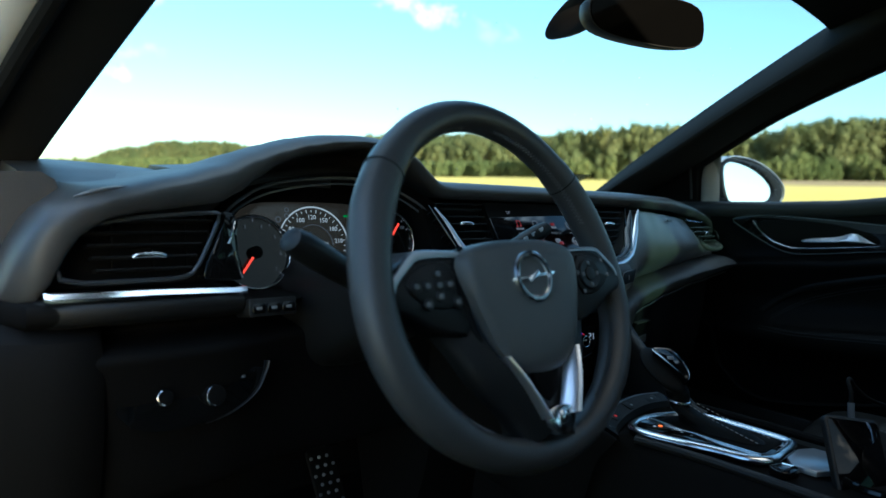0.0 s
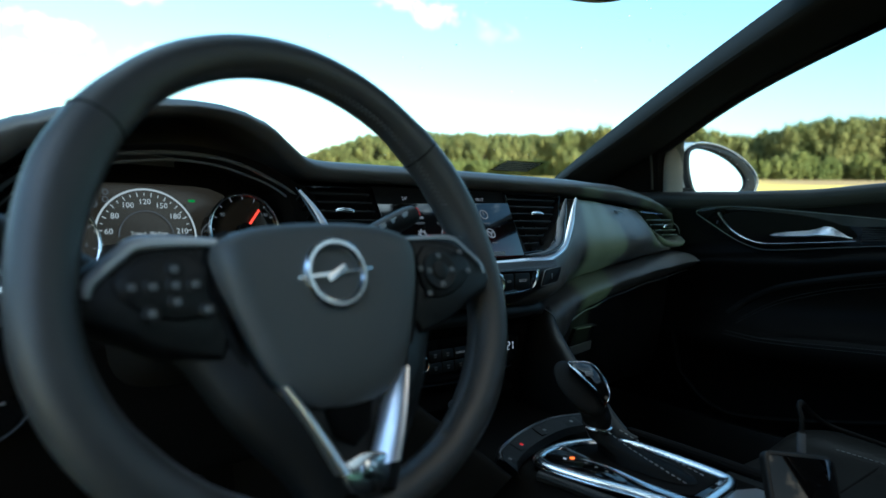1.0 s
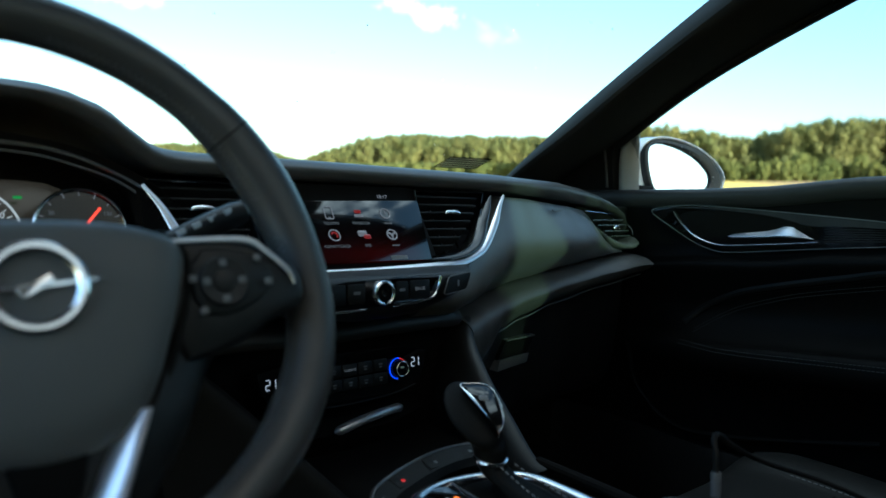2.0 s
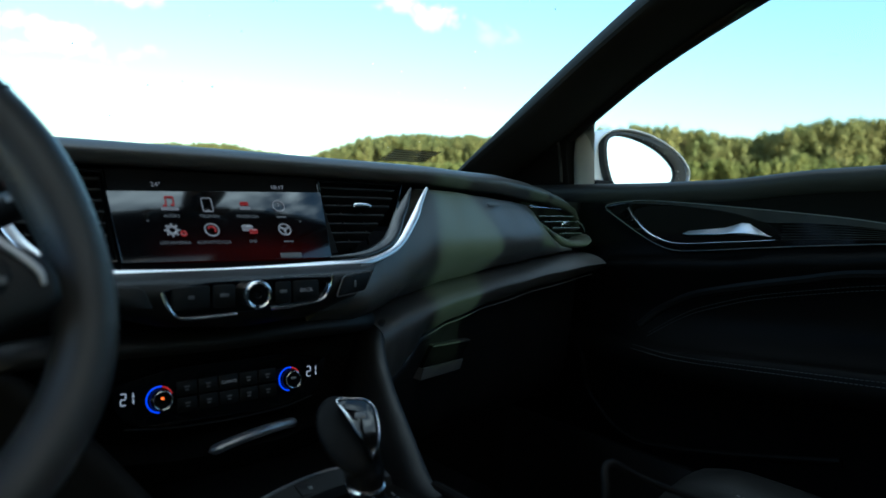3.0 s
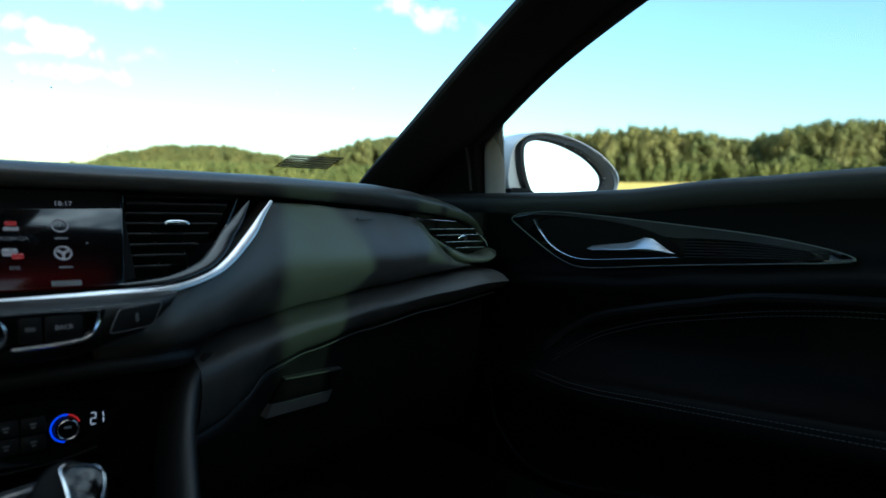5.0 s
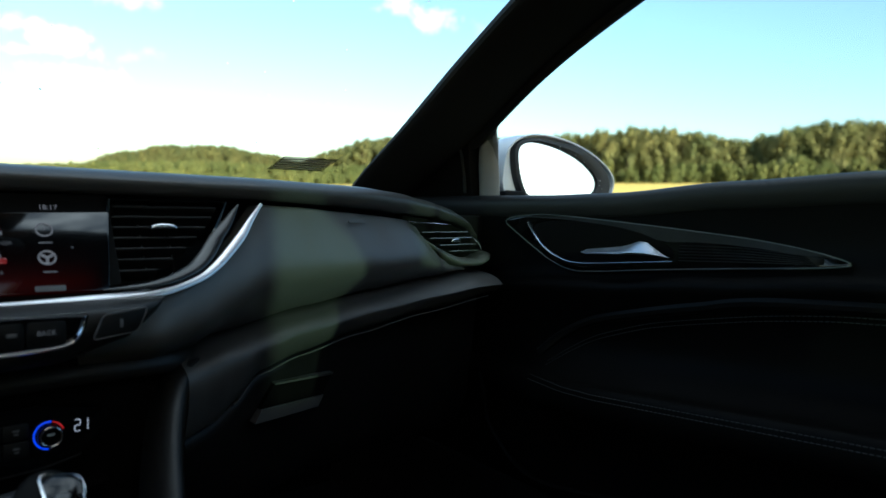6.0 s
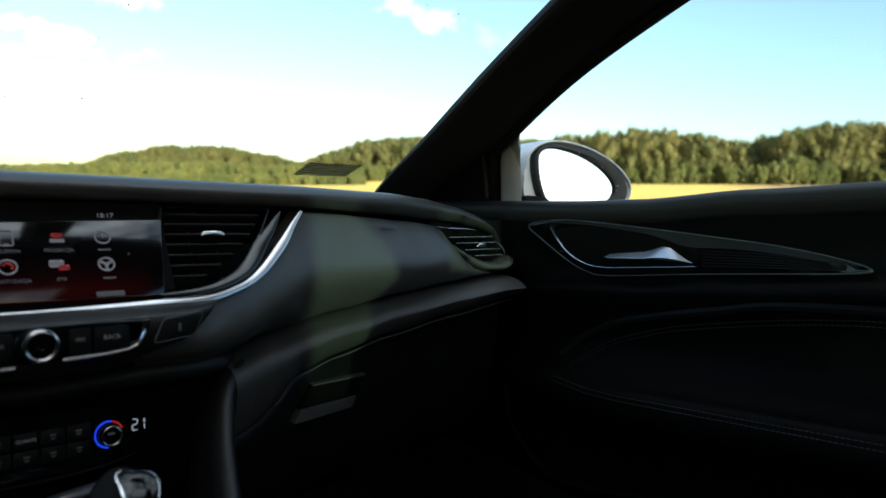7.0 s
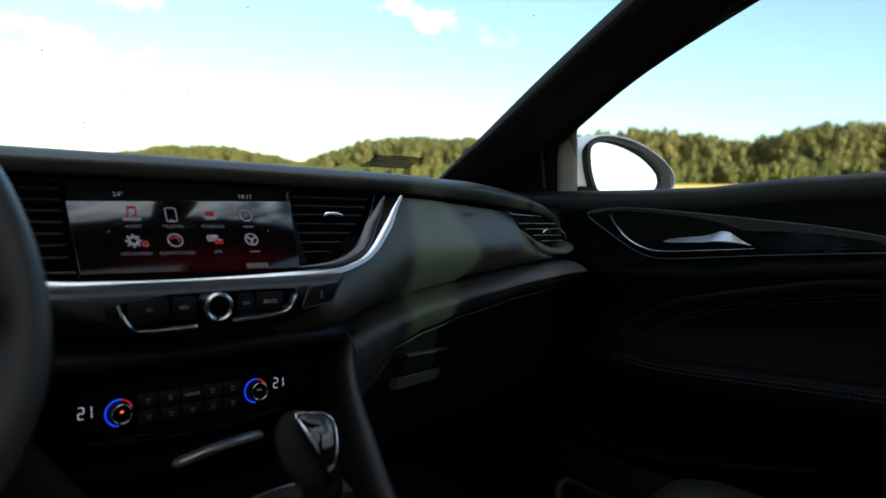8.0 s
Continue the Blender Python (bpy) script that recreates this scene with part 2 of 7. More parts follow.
def hermite(keys, n):
    """n rows between key rows (first column is the parameter), smooth, with no overshoot."""
    k = np.array(keys, float)
    x, y = k[:, 0], k[:, 1:]
    s = np.diff(y, axis=0) / np.diff(x)[:, None]
    m = np.zeros_like(y)
    m[0], m[-1] = s[0], s[-1]
    for i in range(1, len(x) - 1):
        m[i] = np.where(s[i - 1] * s[i] > 0, 2 * s[i - 1] * s[i] / np.where(s[i - 1] + s[i] == 0, 1, s[i - 1] + s[i]), 0)
    t = np.linspace(x[0], x[-1], n)
    i = np.clip(np.searchsorted(x, t) - 1, 0, len(x) - 2)
    h = (x[i + 1] - x[i])
    u = ((t - x[i]) / h)[:, None]
    h = h[:, None]
    out = (2 * u**3 - 3 * u**2 + 1) * y[i] + (u**3 - 2 * u**2 + u) * h * m[i] + (-2 * u**3 + 3 * u**2) * y[i + 1] + (u**3 - u**2) * h * m[i + 1]
    return np.c_[t, out]


def at(keys, x):
    """Smooth value of a table at x."""
    k = np.array(keys, float)
    x = min(max(x, k[0, 0]), k[-1, 0])
    i = min(max(int(np.searchsorted(k[:, 0], x)) - 1, 0), len(k) - 2)
    u = (x - k[i, 0]) / (k[i + 1, 0] - k[i, 0])
    u = u * u * (3 - 2 * u) * 0.5 + u * 0.5
    return k[i, 1:] * (1 - u) + k[i + 1, 1:] * u if k.shape[1] > 2 else float(k[i, 1] * (1 - u) + k[i + 1, 1] * u)


def curve(pts, n, closed=False):
    """n points on a Catmull-Rom curve through pts."""
    p = [Vector(q) for q in pts]
    m = len(p)
    out = []
    seg = m if closed else m - 1
    for j in range(n):
        t = j / n * seg if closed else j / (n - 1) * seg
        i = min(int(t), seg - 1)
        u = t - i
        if closed:
            a, b, c, d = p[(i - 1) % m], p[i % m], p[(i + 1) % m], p[(i + 2) % m]
        else:
            b, c = p[i], p[i + 1]
            a = p[i - 1] if i else b * 2 - c
            d = p[i + 2] if i + 2 < m else c * 2 - b
        out.append(0.5 * ((2 * b) + (c - a) * u + (2 * a - 5 * b + 4 * c - d) * u * u + (3 * b - a - 3 * c + d) * u**3))
    return out


def chaikin(pts, times=2, closed=True):
    p = [Vector(q) for q in pts]
    for _ in range(times):
        q = []
        n = len(p)
        for i in range(n if closed else n - 1):
            a, b = p[i], p[(i + 1) % n]
            q += [a * 0.75 + b * 0.25, a * 0.25 + b * 0.75]
        if not closed:
            q = [p[0], *q, p[-1]]
        p = q
    return p


def skin(bm, rings, closed=True, caps=True, loop=False):
    """Quads between rings of points."""
    vs = [[bm.verts.new(p) for p in r] for r in rings]
    n = len(vs[0])
    pairs = list(zip(vs, vs[1:])) + ([(vs[-1], vs[0])] if loop else [])
    for a, b in pairs:
        for i in range(n if closed else n - 1):
            j = (i + 1) % n
            bm.faces.new((a[i], a[j], b[j], b[i]))
    if caps and closed and not loop:
        bm.faces.new(vs[0])
        bm.faces.new(vs[-1][::-1])
    return bm


def tube(bm, pts, r, segs=10, loop=False, flat=1.0, up=None):
    """A pipe along points; r is a number or a list; flat squeezes it across up."""
    p = [Vector(q) for q in pts]
    n = len(p)
    rings = []
    ref = Vector(up) if up else Vector((0.13, 0.21, 0.97))
    for i in range(n):
        d = (p[(i + 1) % n] - p[i - 1]) if loop else (p[min(i + 1, n - 1)] - p[max(i - 1, 0)])
        d.normalize()
        s = d.cross(ref).normalized()
        u = s.cross(d).normalized()
        rr = r[i] if isinstance(r, (list, tuple)) else r
        rings.append([p[i] + (s * math.cos(a) + u * math.sin(a) * flat) * rr for a in [2 * math.pi * k / segs for k in range(segs)]])
    return skin(bm, rings, loop=loop)


def face_frame(x, y, z, tilt=0.0, turn=0.0):
    """A frame on a surface that faces the cabin: X to the right, Y up the surface, Z out of it."""
    t = radians(tilt)
    m = Matrix(((1, 0, 0), (0, math.sin(t), -math.cos(t)), (0, math.cos(t), math.sin(t)))).to_4x4()
    return Matrix.Translation((x, y, z)) @ Matrix.Rotation(radians(turn), 4, "Z") @ m


def rrect(w, h, r, n=4):
    out = []
    for cx, cy, a0 in ((w / 2 - r, h / 2 - r, 0), (-w / 2 + r, h / 2 - r, 90), (-w / 2 + r, -h / 2 + r, 180), (w / 2 - r, -h / 2 + r, 270)):
        for k in range(n + 1):
            a = radians(a0 + 90 * k / n)
            out.append((cx + r * math.cos(a), cy + r * math.sin(a)))
    return out


def slab(bm, m, outline, z0, z1, edge=0.0008):
    """A plate with a chamfered rim: an outline in the frame m, from z0 out to z1."""
    c = Vector((sum(p[0] for p in outline) / len(outline), sum(p[1] for p in outline) / len(outline)))
    rings = []
    for z, inset in ((z0, 0), (z1 - edge, 0), (z1 - edge * 0.3, edge * 0.4), (z1, edge)):
        ring = []
        for p in outline:
            v = Vector(p) - c
            k = max(0.0, 1 - inset / max(v.length, 1e-6))
            q = c + v * k
            ring.append(m @ Vector((q.x, q.y, z)))
        rings.append(ring)
    return skin(bm, rings)


def bar(bm, m, w, h, z0, z1, r=None, x=0.0, y=0.0, edge=0.0006):
    r = min(w, h) * 0.25 if r is None else r
    return slab(bm, m, [(px + x, py + y) for px, py in rrect(w, h, r)], z0, z1, edge)


def lathe(bm, m, prof, segs=32, squash=1.0):
    """A turned body round the frame's Z: profile of (radius, height)."""
    rings = [[m @ Vector((r * math.cos(a), r * squash * math.sin(a), z)) for a in [2 * math.pi * k / segs for k in range(segs)]] for r, z in prof]
    return skin(bm, rings)


def ring(bm, m, r, t, z=0.0, segs=48, a0=0.0, a1=360.0, sides=8):
    whole = abs(a1 - a0) >= 359.9
    n = segs if whole else max(4, int(segs * abs(a1 - a0) / 360))
    pts = [m @ Vector((r * math.cos(a), r * math.sin(a), z)) for a in [radians(a0 + (a1 - a0) * k / (n if whole else n - 1)) for k in range(n)]]
    return tube(bm, pts, t, sides, loop=whole, up=(m.to_3x3() @ Vector((0, 0, 1))))


def box(bm, c, size, rot=(0, 0, 0), bevel=0.004, segs=2):
    m = pose(*c, *rot) @ Matrix.Diagonal((*size, 1))
    r = bmesh.ops.create_cube(bm, size=1.0, matrix=m)
    if bevel:
        es = list({e for v in r["verts"] for e in v.link_edges})
        bmesh.ops.bevel(bm, geom=es, offset=bevel, segments=segs, affect="EDGES", profile=0.5, clamp_overlap=True)
    return bm


def text(name, words, m, size, material, parent, label="", align="CENTER"):
    """Writing with Blender's own letters, as a thin mesh in the frame m."""
    c = bpy.data.curves.new(name, "FONT")
    c.body, c.size, c.align_x, c.align_y, c.extrude = words, size, align, "CENTER", 0.0002
    c.resolution_u = 2
    tmp = new(name, c)
    bpy.context.view_layer.update()
    me = bpy.data.meshes.new_from_object(tmp.evaluated_get(bpy.context.evaluated_depsgraph_get()))
    bpy.data.objects.remove(tmp)
    bm = bmesh.new()
    bm.from_mesh(me)
    bpy.data.meshes.remove(me)
    bmesh.ops.transform(bm, matrix=m @ Matrix.Translation((0, 0, 0.0003)), verts=bm.verts[:])
    return part(name, bm, material, parent, label)


def stitches(bm, pts, length=0.004, gap=0.0025, r=0.0005, lift=None):
    """A row of thread stitches along a line."""
    p = [Vector(q) for q in pts]
    d = [0.0]
    for a, b in zip(p, p[1:]):
        d.append(d[-1] + (b - a).length)

    def spot(s):
        i = min(max(int(np.searchsorted(d, s)) - 1, 0), len(p) - 2)
        return p[i].lerp(p[i + 1], (s - d[i]) / max(d[i + 1] - d[i], 1e-9))
    s = 0.0
    while s + length < d[-1]:
        tube(bm, [spot(s), spot(s + length)], r, 4)
        s += length + gap
    return bm

# ---- the car's shell ----
def ws_y(x, z):
    """How far ahead the windscreen lies at a place."""
    k = (z - 1.02) / 0.31
    return 0.60 - 0.62 * k - max(0.05, 0.22 - 0.165 * k) * x * x


def ws_edge(z):
    return 0.725 - 0.05 * (z - 1.02) / 0.31


bm = B()
rows = []
for i in range(15):
    z = 0.96 + i * 0.425 / 14
    xe = ws_edge(z) + 0.02
    rows.append([Vector((x, ws_y(x, z), z)) for x in np.linspace(-xe, xe, 21)])
skin(bm, rows, closed=False)
glass = structure("windscreen", bm, M_GLASS, "clear curved windscreen with a few specks of dirt", "windscreen")

bm = B()
rnd = random.Random(4)
for _ in range(46):
    x, z = rnd.uniform(-0.1, 0.62), rnd.uniform(1.02, 1.32)
    r = rnd.uniform(0.0004, 0.0012)
    p = Vector((x, ws_y(x, z) - 0.002, z))
    ring_pts = [p + Vector((r * math.cos(a) * rnd.uniform(0.6, 1.4), 0.0, r * math.sin(a) * rnd.uniform(0.6, 1.6))) for a in [k * math.pi / 3 for k in range(6)]]
    skin(bm, [ring_pts, [q + Vector((0, 0.0006, 0)) for q in ring_pts]])
specks = structure("windscreen_specks", bm, M_MARK, "small dried specks and insect marks on the windscreen", "dirt")
specks["kind"] = "stuff"

# pillars: a three-sided trim along the screen's edge, from the dash up to the roof
PILLAR = [  # z, screen edge x y, inner corner x y, side edge x y
    (0.97, 0.735, 0.550, 0.665, 0.46, 0.868, 0.48),
    (1.02, 0.730, 0.475, 0.650, 0.38, 0.842, 0.36),
    (1.105, 0.7245, 0.348, 0.632, 0.215, 0.798, 0.188),
    (1.20, 0.710, 0.188, 0.606, 0.035, 0.758, -0.002),
    (1.30, 0.695, 0.011, 0.578, -0.17, 0.716, -0.272),
    (1.36, 0.686, -0.100, 0.560, -0.30, 0.690, -0.467),
    (1.40, 0.680, -0.178, 0.548, -0.39, 0.672, -0.600),
]


PILLAR_DRIVER = [
    (0.97, 0.712, 0.53, 0.665, 0.46, 0.868, 0.50),
    (1.02, 0.700, 0.455, 0.650, 0.38, 0.845, 0.41),
    (1.105, 0.688, 0.308, 0.624, 0.205, 0.802, 0.205),
    (1.20, 0.670, 0.142, 0.590, 0.02, 0.753, -0.029),
    (1.30, 0.640, -0.05, 0.552, -0.19, 0.702, -0.274),
    (1.40, 0.590, -0.24, 0.520, -0.38, 0.655, -0.50),
]


def pillar(name, side, label):
    bm = B()
    rings = []
    for z, ax, ay, qx, qy, sx, sy in hermite(PILLAR, 22):
        mid = ((ax * 0.3 + qx * 0.7), (ay * 0.35 + qy * 0.65))
        raw = [(ax + 0.006, ay + 0.004), mid, (qx + 0.012, qy - 0.006), (qx * 0.5 + sx * 0.5, qy * 0.5 + sy * 0.5 - 0.016), (sx - 0.004, sy - 0.004), (sx + 0.01, sy + 0.05), (ax + 0.03, ay + 0.03)]
        rings.append([(side * p.x, p.y, z) for p in chaikin([(x, y) for x, y in raw], 2)])
    skin(bm, rings)
    return structure(name, bm, M_PILLAR, label, "pillar")


pillar("pillar_right", 1, "black fabric-covered windscreen pillar trim")
# the driver's side: trim, a rubber seal and the white door frame, bared by the open door
bm, bs, bw = B(), B(), B()
rings, seal, white = [], [], []
for z, ax, ay, qx, qy, sx, sy in hermite(PILLAR_DRIVER, 22):
    out = 0.088
    raw = [(ax + 0.006, ay + 0.004), (ax * 0.3 + qx * 0.7, ay * 0.35 + qy * 0.65), (qx + 0.006, qy - 0.006), (qx + 0.022, qy - 0.016), (qx + out, qy - 0.006), (qx + out + 0.004, qy + 0.05), (ax + 0.03, ay + 0.03)]
    rings.append([(-p.x, p.y, z) for p in chaikin([(x, y) for x, y in raw], 2)])
    seal.append((-(qx + out + 0.008), qy - 0.012, z))
    rw = [(qx + out + 0.012, qy + 0.0), (qx + out + 0.05, qy + 0.012), (qx + out + 0.075, qy + 0.06), (qx + out + 0.085, qy + 0.15), (qx + out + 0.02, qy + 0.15), (qx + out, qy + 0.05)]
    white.append([(-p.x, p.y, z) for p in chaikin([(x, y) for x, y in rw], 2)])
skin(bm, rings)
structure("pillar_left", bm, M_PILLAR, "black fabric-covered windscreen pillar trim on the driver's side", "pillar")
tube(bs, seal, 0.011, 10)
structure("door_seal", bs, M_RUBBER, "black rubber door seal along the driver's pillar", "door seal")
skin(bw, white)
structure("door_frame_left", bw, M_WHITE, "white-painted body frame round the open driver's door", "door frame")

# roof with its headlining
# opening added in the roof, out of view, to light the cabin from above
HOLE_X, HOLE_Y = 0.30, (-1.4, -0.44)


def roof_z(x, y):
    return 1.432 - 0.04 * (abs(x) / 0.7) ** 4 - 0.03 * ((y + 1.0) / 1.0) ** 2


bm = B()
XS = [-0.70, -0.62, -0.54, -0.50, -HOLE_X, -0.25, -0.12, 0.0, 0.12, 0.25, HOLE_X, 0.50, 0.54, 0.62, 0.70]
YS = [-1.90, -1.7, -1.5, HOLE_Y[0], -1.1, -0.98, -0.84, -0.70, -0.56, HOLE_Y[1], -0.36, -0.31]
grid = []
for off in (-0.03, 0.02):
    grid.append([[bm.verts.new((x, y + (0.205 - 0.03 * x * x if y > -0.32 else (0.10 - 0.03 * x * x if y > -0.4 else 0)), roof_z(x, y) + off)) for x in XS] for y in YS])
for j in range(len(YS) - 1):
    for i in range(len(XS) - 1):
        hole = HOLE_Y[0] - 0.001 < YS[j] and YS[j + 1] < HOLE_Y[1] + 0.001 and -HOLE_X - 0.001 < XS[i] and XS[i + 1] < HOLE_X + 0.001
        for g in grid:
            if not hole:
                bm.faces.new((g[j][i], g[j][i + 1], g[j + 1][i + 1], g[j + 1][i]))
edge_pairs = [(a, b) for a, b in [((j, i), (j, i + 1)) for j in range(len(YS)) for i in range(len(XS) - 1)] + [((j, i), (j + 1, i)) for j in range(len(YS) - 1) for i in range(len(XS))]]
for (j0, i0), (j1, i1) in edge_pairs:
    e = bm.edges.get((grid[0][j0][i0], grid[0][j1][i1]))
    if e and len(e.link_faces) == 1:
        bm.faces.new((grid[0][j0][i0], grid[0][j1][i1], grid[1][j1][i1], grid[1][j0][i0]))
structure("ceiling", bm, M_PILLAR, "black fabric headlining round an opening added for light", "headlining")
bm = B()
skin(bm, [[(x, y, roof_z(x, y) + o) for x, y in ((-HOLE_X, HOLE_Y[0]), (HOLE_X, HOLE_Y[0]), (HOLE_X, HOLE_Y[1]), (-HOLE_X, HOLE_Y[1]))] for o in (0.005, 0.010)])
fill_pane = structure("fill_opening", bm, M_FILLGLASS, "unseen warm-tinted roof opening added to light the cabin", "sunroof")
# sloping tailgate with its window, unseen; the opening is cut to shape the sun patch
REAR = [(-0.80, -1.86, 1.385), (0.80, -1.86, 1.385), (0.80, -2.72, 1.02), (-0.80, -2.72, 1.02)]
RWIN = [(-0.215, -1.93, 1.355), (0.46, -1.93, 1.355), (0.575, -2.50, 1.114), (-0.365, -2.50, 1.114)]
bm = B()
skin(bm, [[Vector(p) for p in REAR], [Vector(p) + Vector((0, -0.02, 0.05)) for p in REAR], [Vector(p) + Vector((0, -0.02, 0.05)) for p in RWIN], [Vector(p) for p in RWIN]], loop=True)
structure("tailgate", bm, M_DOOR, "dark trimmed tailgate round the rear window", "tailgate", 20)
bm = B()
skin(bm, [[Vector(p) + Vector((0, -0.01, 0.02)) for p in RWIN], [Vector(p) + Vector((0, -0.012, 0.025)) for p in RWIN]])
structure("window_2", bm, M_TINT, "green-tinted sloping rear window, unseen, cut to shape the sun patch", "window")


def wall_panel(name, pts, thick, material, label, category, hole=None):
    """A thick wall from a outline in y and z at x = const; the hole is an inner outline with as many points."""
    bm = B()
    x, outer = pts
    a = [(x, y, z) for y, z in outer]
    b = [(x + thick, y, z) for y, z in outer]
    if hole:
        c = [(x, y, z) for y, z in hole]
        d = [(x + thick, y, z) for y, z in hole]
        skin(bm, [a, b, d, c], loop=True)
    else:
        skin(bm, [a, b])
    return structure(name, bm, material, label, category, 20)


# unseen sides behind the front doors: left windowless to block the sun, right with its rear window
SIDE = [(-0.80, 0.25), (-0.80, 1.385), (-1.95, 1.385), (-2.74, 1.05), (-2.74, 0.25)]
WIN_R = [(-0.95, 1.04), (-1.00, 1.31), (-1.90, 1.29), (-2.18, 1.14), (-2.25, 1.04)]
wall_panel("wall_left", (-0.82, SIDE), 0.08, M_DOOR, "dark trimmed left side of the cabin, windowless to block the sun", "side panel")
wall_panel("wall_right", (0.76, SIDE), 0.08, M_DOOR, "dark trimmed right side of the cabin behind the passenger", "side panel", WIN_R)
for nm, x, win in (("window_1", 0.80, WIN_R),):
    bm = B()
    skin(bm, [[(x, y, z) for y, z in win], [(x + 0.004, y, z) for y, z in win]])
    structure(nm, bm, M_REARSIDE, "clear rear side window", "window")
bm = B()
skin(bm, [[(-0.80, y, z) for y, z in ((-2.70, 0.25), (-2.70, 1.04), (-2.78, 1.04), (-2.78, 0.25))], [(0.80, y, z) for y, z in ((-2.70, 0.25), (-2.70, 1.04), (-2.78, 1.04), (-2.78, 0.25))]])
structure("wall_back", bm, M_DOOR, "dark trimmed rear end of the cabin", "rear wall")
# unseen pillar made wide enough to block the sun from the driver's dash
bm = B()
box(bm, (-0.89, -0.80, 0.82), (0.30, 0.15, 1.14), bevel=0.02)
structure("pillar_sun_block", bm, M_DOOR, "oversized dark middle pillar, unseen, keeping the sun off the dash", "pillar")
# the driver's door stands wide open, unseen, to shade the dash's left side
bm = B()
DM = Matrix.Translation((-0.93, 0.42, 0.0)) @ Matrix.Rotation(radians(-52), 4, "Z")
for x, y, z, sx, sy, sz in ((0.0, -0.55, 0.66, 0.09, 1.08, 0.70), (0.0, -0.98, 1.17, 0.05, 0.10, 0.34), (0.02, -0.60, 1.34, 0.04, 0.80, 0.05)):
    r = bmesh.ops.create_cube(bm, size=1.0, matrix=DM @ pose(x, y, z) @ Matrix.Diagonal((sx, sy, sz, 1)))
    bmesh.ops.bevel(bm, geom=list({e for v in r["verts"] for e in v.link_edges}), offset=0.015, segments=2, affect="EDGES", clamp_overlap=True)
structure("door_2", bm, M_DOOR, "driver's door standing wide open, unseen, angled to shade the dash", "car door")
# floor and bulkhead
bm = B()
box(bm, (0, -1.0, 0.27), (1.76, 3.45, 0.06), bevel=0.01)
structure("floor", bm, M_CARPET, "black carpet in the footwells", "carpet")
bm = B()
box(bm, (0, 0.68, 0.60), (1.60, 0.06, 0.62), bevel=0.01)
structure("bulkhead", bm, M_CARPET, "black carpeted bulkhead behind the dashboard", "bulkhead")
bm = B()
box(bm, (-0.83, 0.62, 0.60), (0.10, 0.50, 0.62), bevel=0.02)
box(bm, (-0.80, -0.30, 0.27), (0.12, 1.3, 0.14), bevel=0.02)
box(bm, (0.86, -0.10, 0.36), (0.16, 1.6, 0.30), bevel=0.02)
box(bm, (0.83, 0.52, 0.60), (0.10, 0.40, 0.70), bevel=0.02)
structure("sill", bm, M_HARD, "dark plastic door sill and kick panel", "sill")

# ---- dashboard ----
ZT = [(-0.751, 0.884), (-0.745, 0.907), (-0.735, 0.929), (-0.724, 0.948), (-0.712, 0.962), (-0.69, 0.974), (-0.65, 0.985), (-0.59, 0.998), (-0.54, 1.012), (-0.50, 1.029), (-0.464, 1.041), (-0.43, 1.051), (-0.385, 1.059),
      (-0.343, 1.062), (-0.313, 1.0615), (-0.29, 1.0585), (-0.262, 1.0500), (-0.246, 1.0415), (-0.224, 1.0245), (-0.21, 1.0145), (-0.192, 1.008), (-0.165, 1.006), (0.0, 1.006), (0.30, 1.004), (0.50, 1.0), (0.58, 0.994), (0.64, 0.984), (0.69, 0.970), (0.725, 0.955), (0.748, 0.936), (0.764, 0.914)]
ZB = [(-0.751, 0.868), (-0.735, 0.866), (-0.722, 0.872), (-0.712, 0.890), (-0.700, 0.915), (-0.685, 0.937), (-0.66, 0.951), (-0.62, 0.958), (-0.55, 0.966), (-0.52, 0.980), (-0.50, 0.995), (-0.464, 1.014), (-0.43, 1.026), (-0.38, 1.036),
      (-0.343, 1.041), (-0.313, 1.039), (-0.29, 1.034), (-0.262, 1.022), (-0.246, 1.011), (-0.224, 0.993), (-0.21, 0.984), (-0.190, 0.979), (-0.165, 0.978), (0.0, 0.978), (0.31, 0.975), (0.50, 0.966), (0.58, 0.959), (0.64, 0.954), (0.69, 0.946), (0.725, 0.936), (0.748, 0.920), (0.764, 0.902)]
YL = [(-0.751, 0.05), (-0.745, 0.028), (-0.72, 0.012), (-0.65, 0.010), (-0.55, 0.022), (-0.46, 0.045), (-0.34, 0.05), (-0.25, 0.055), (-0.18, 0.060), (0.0, 0.060), (0.31, 0.066), (0.45, 0.095), (0.60, 0.128), (0.68, 0.132), (0.72, 0.134), (0.748, 0.142), (0.764, 0.155)]


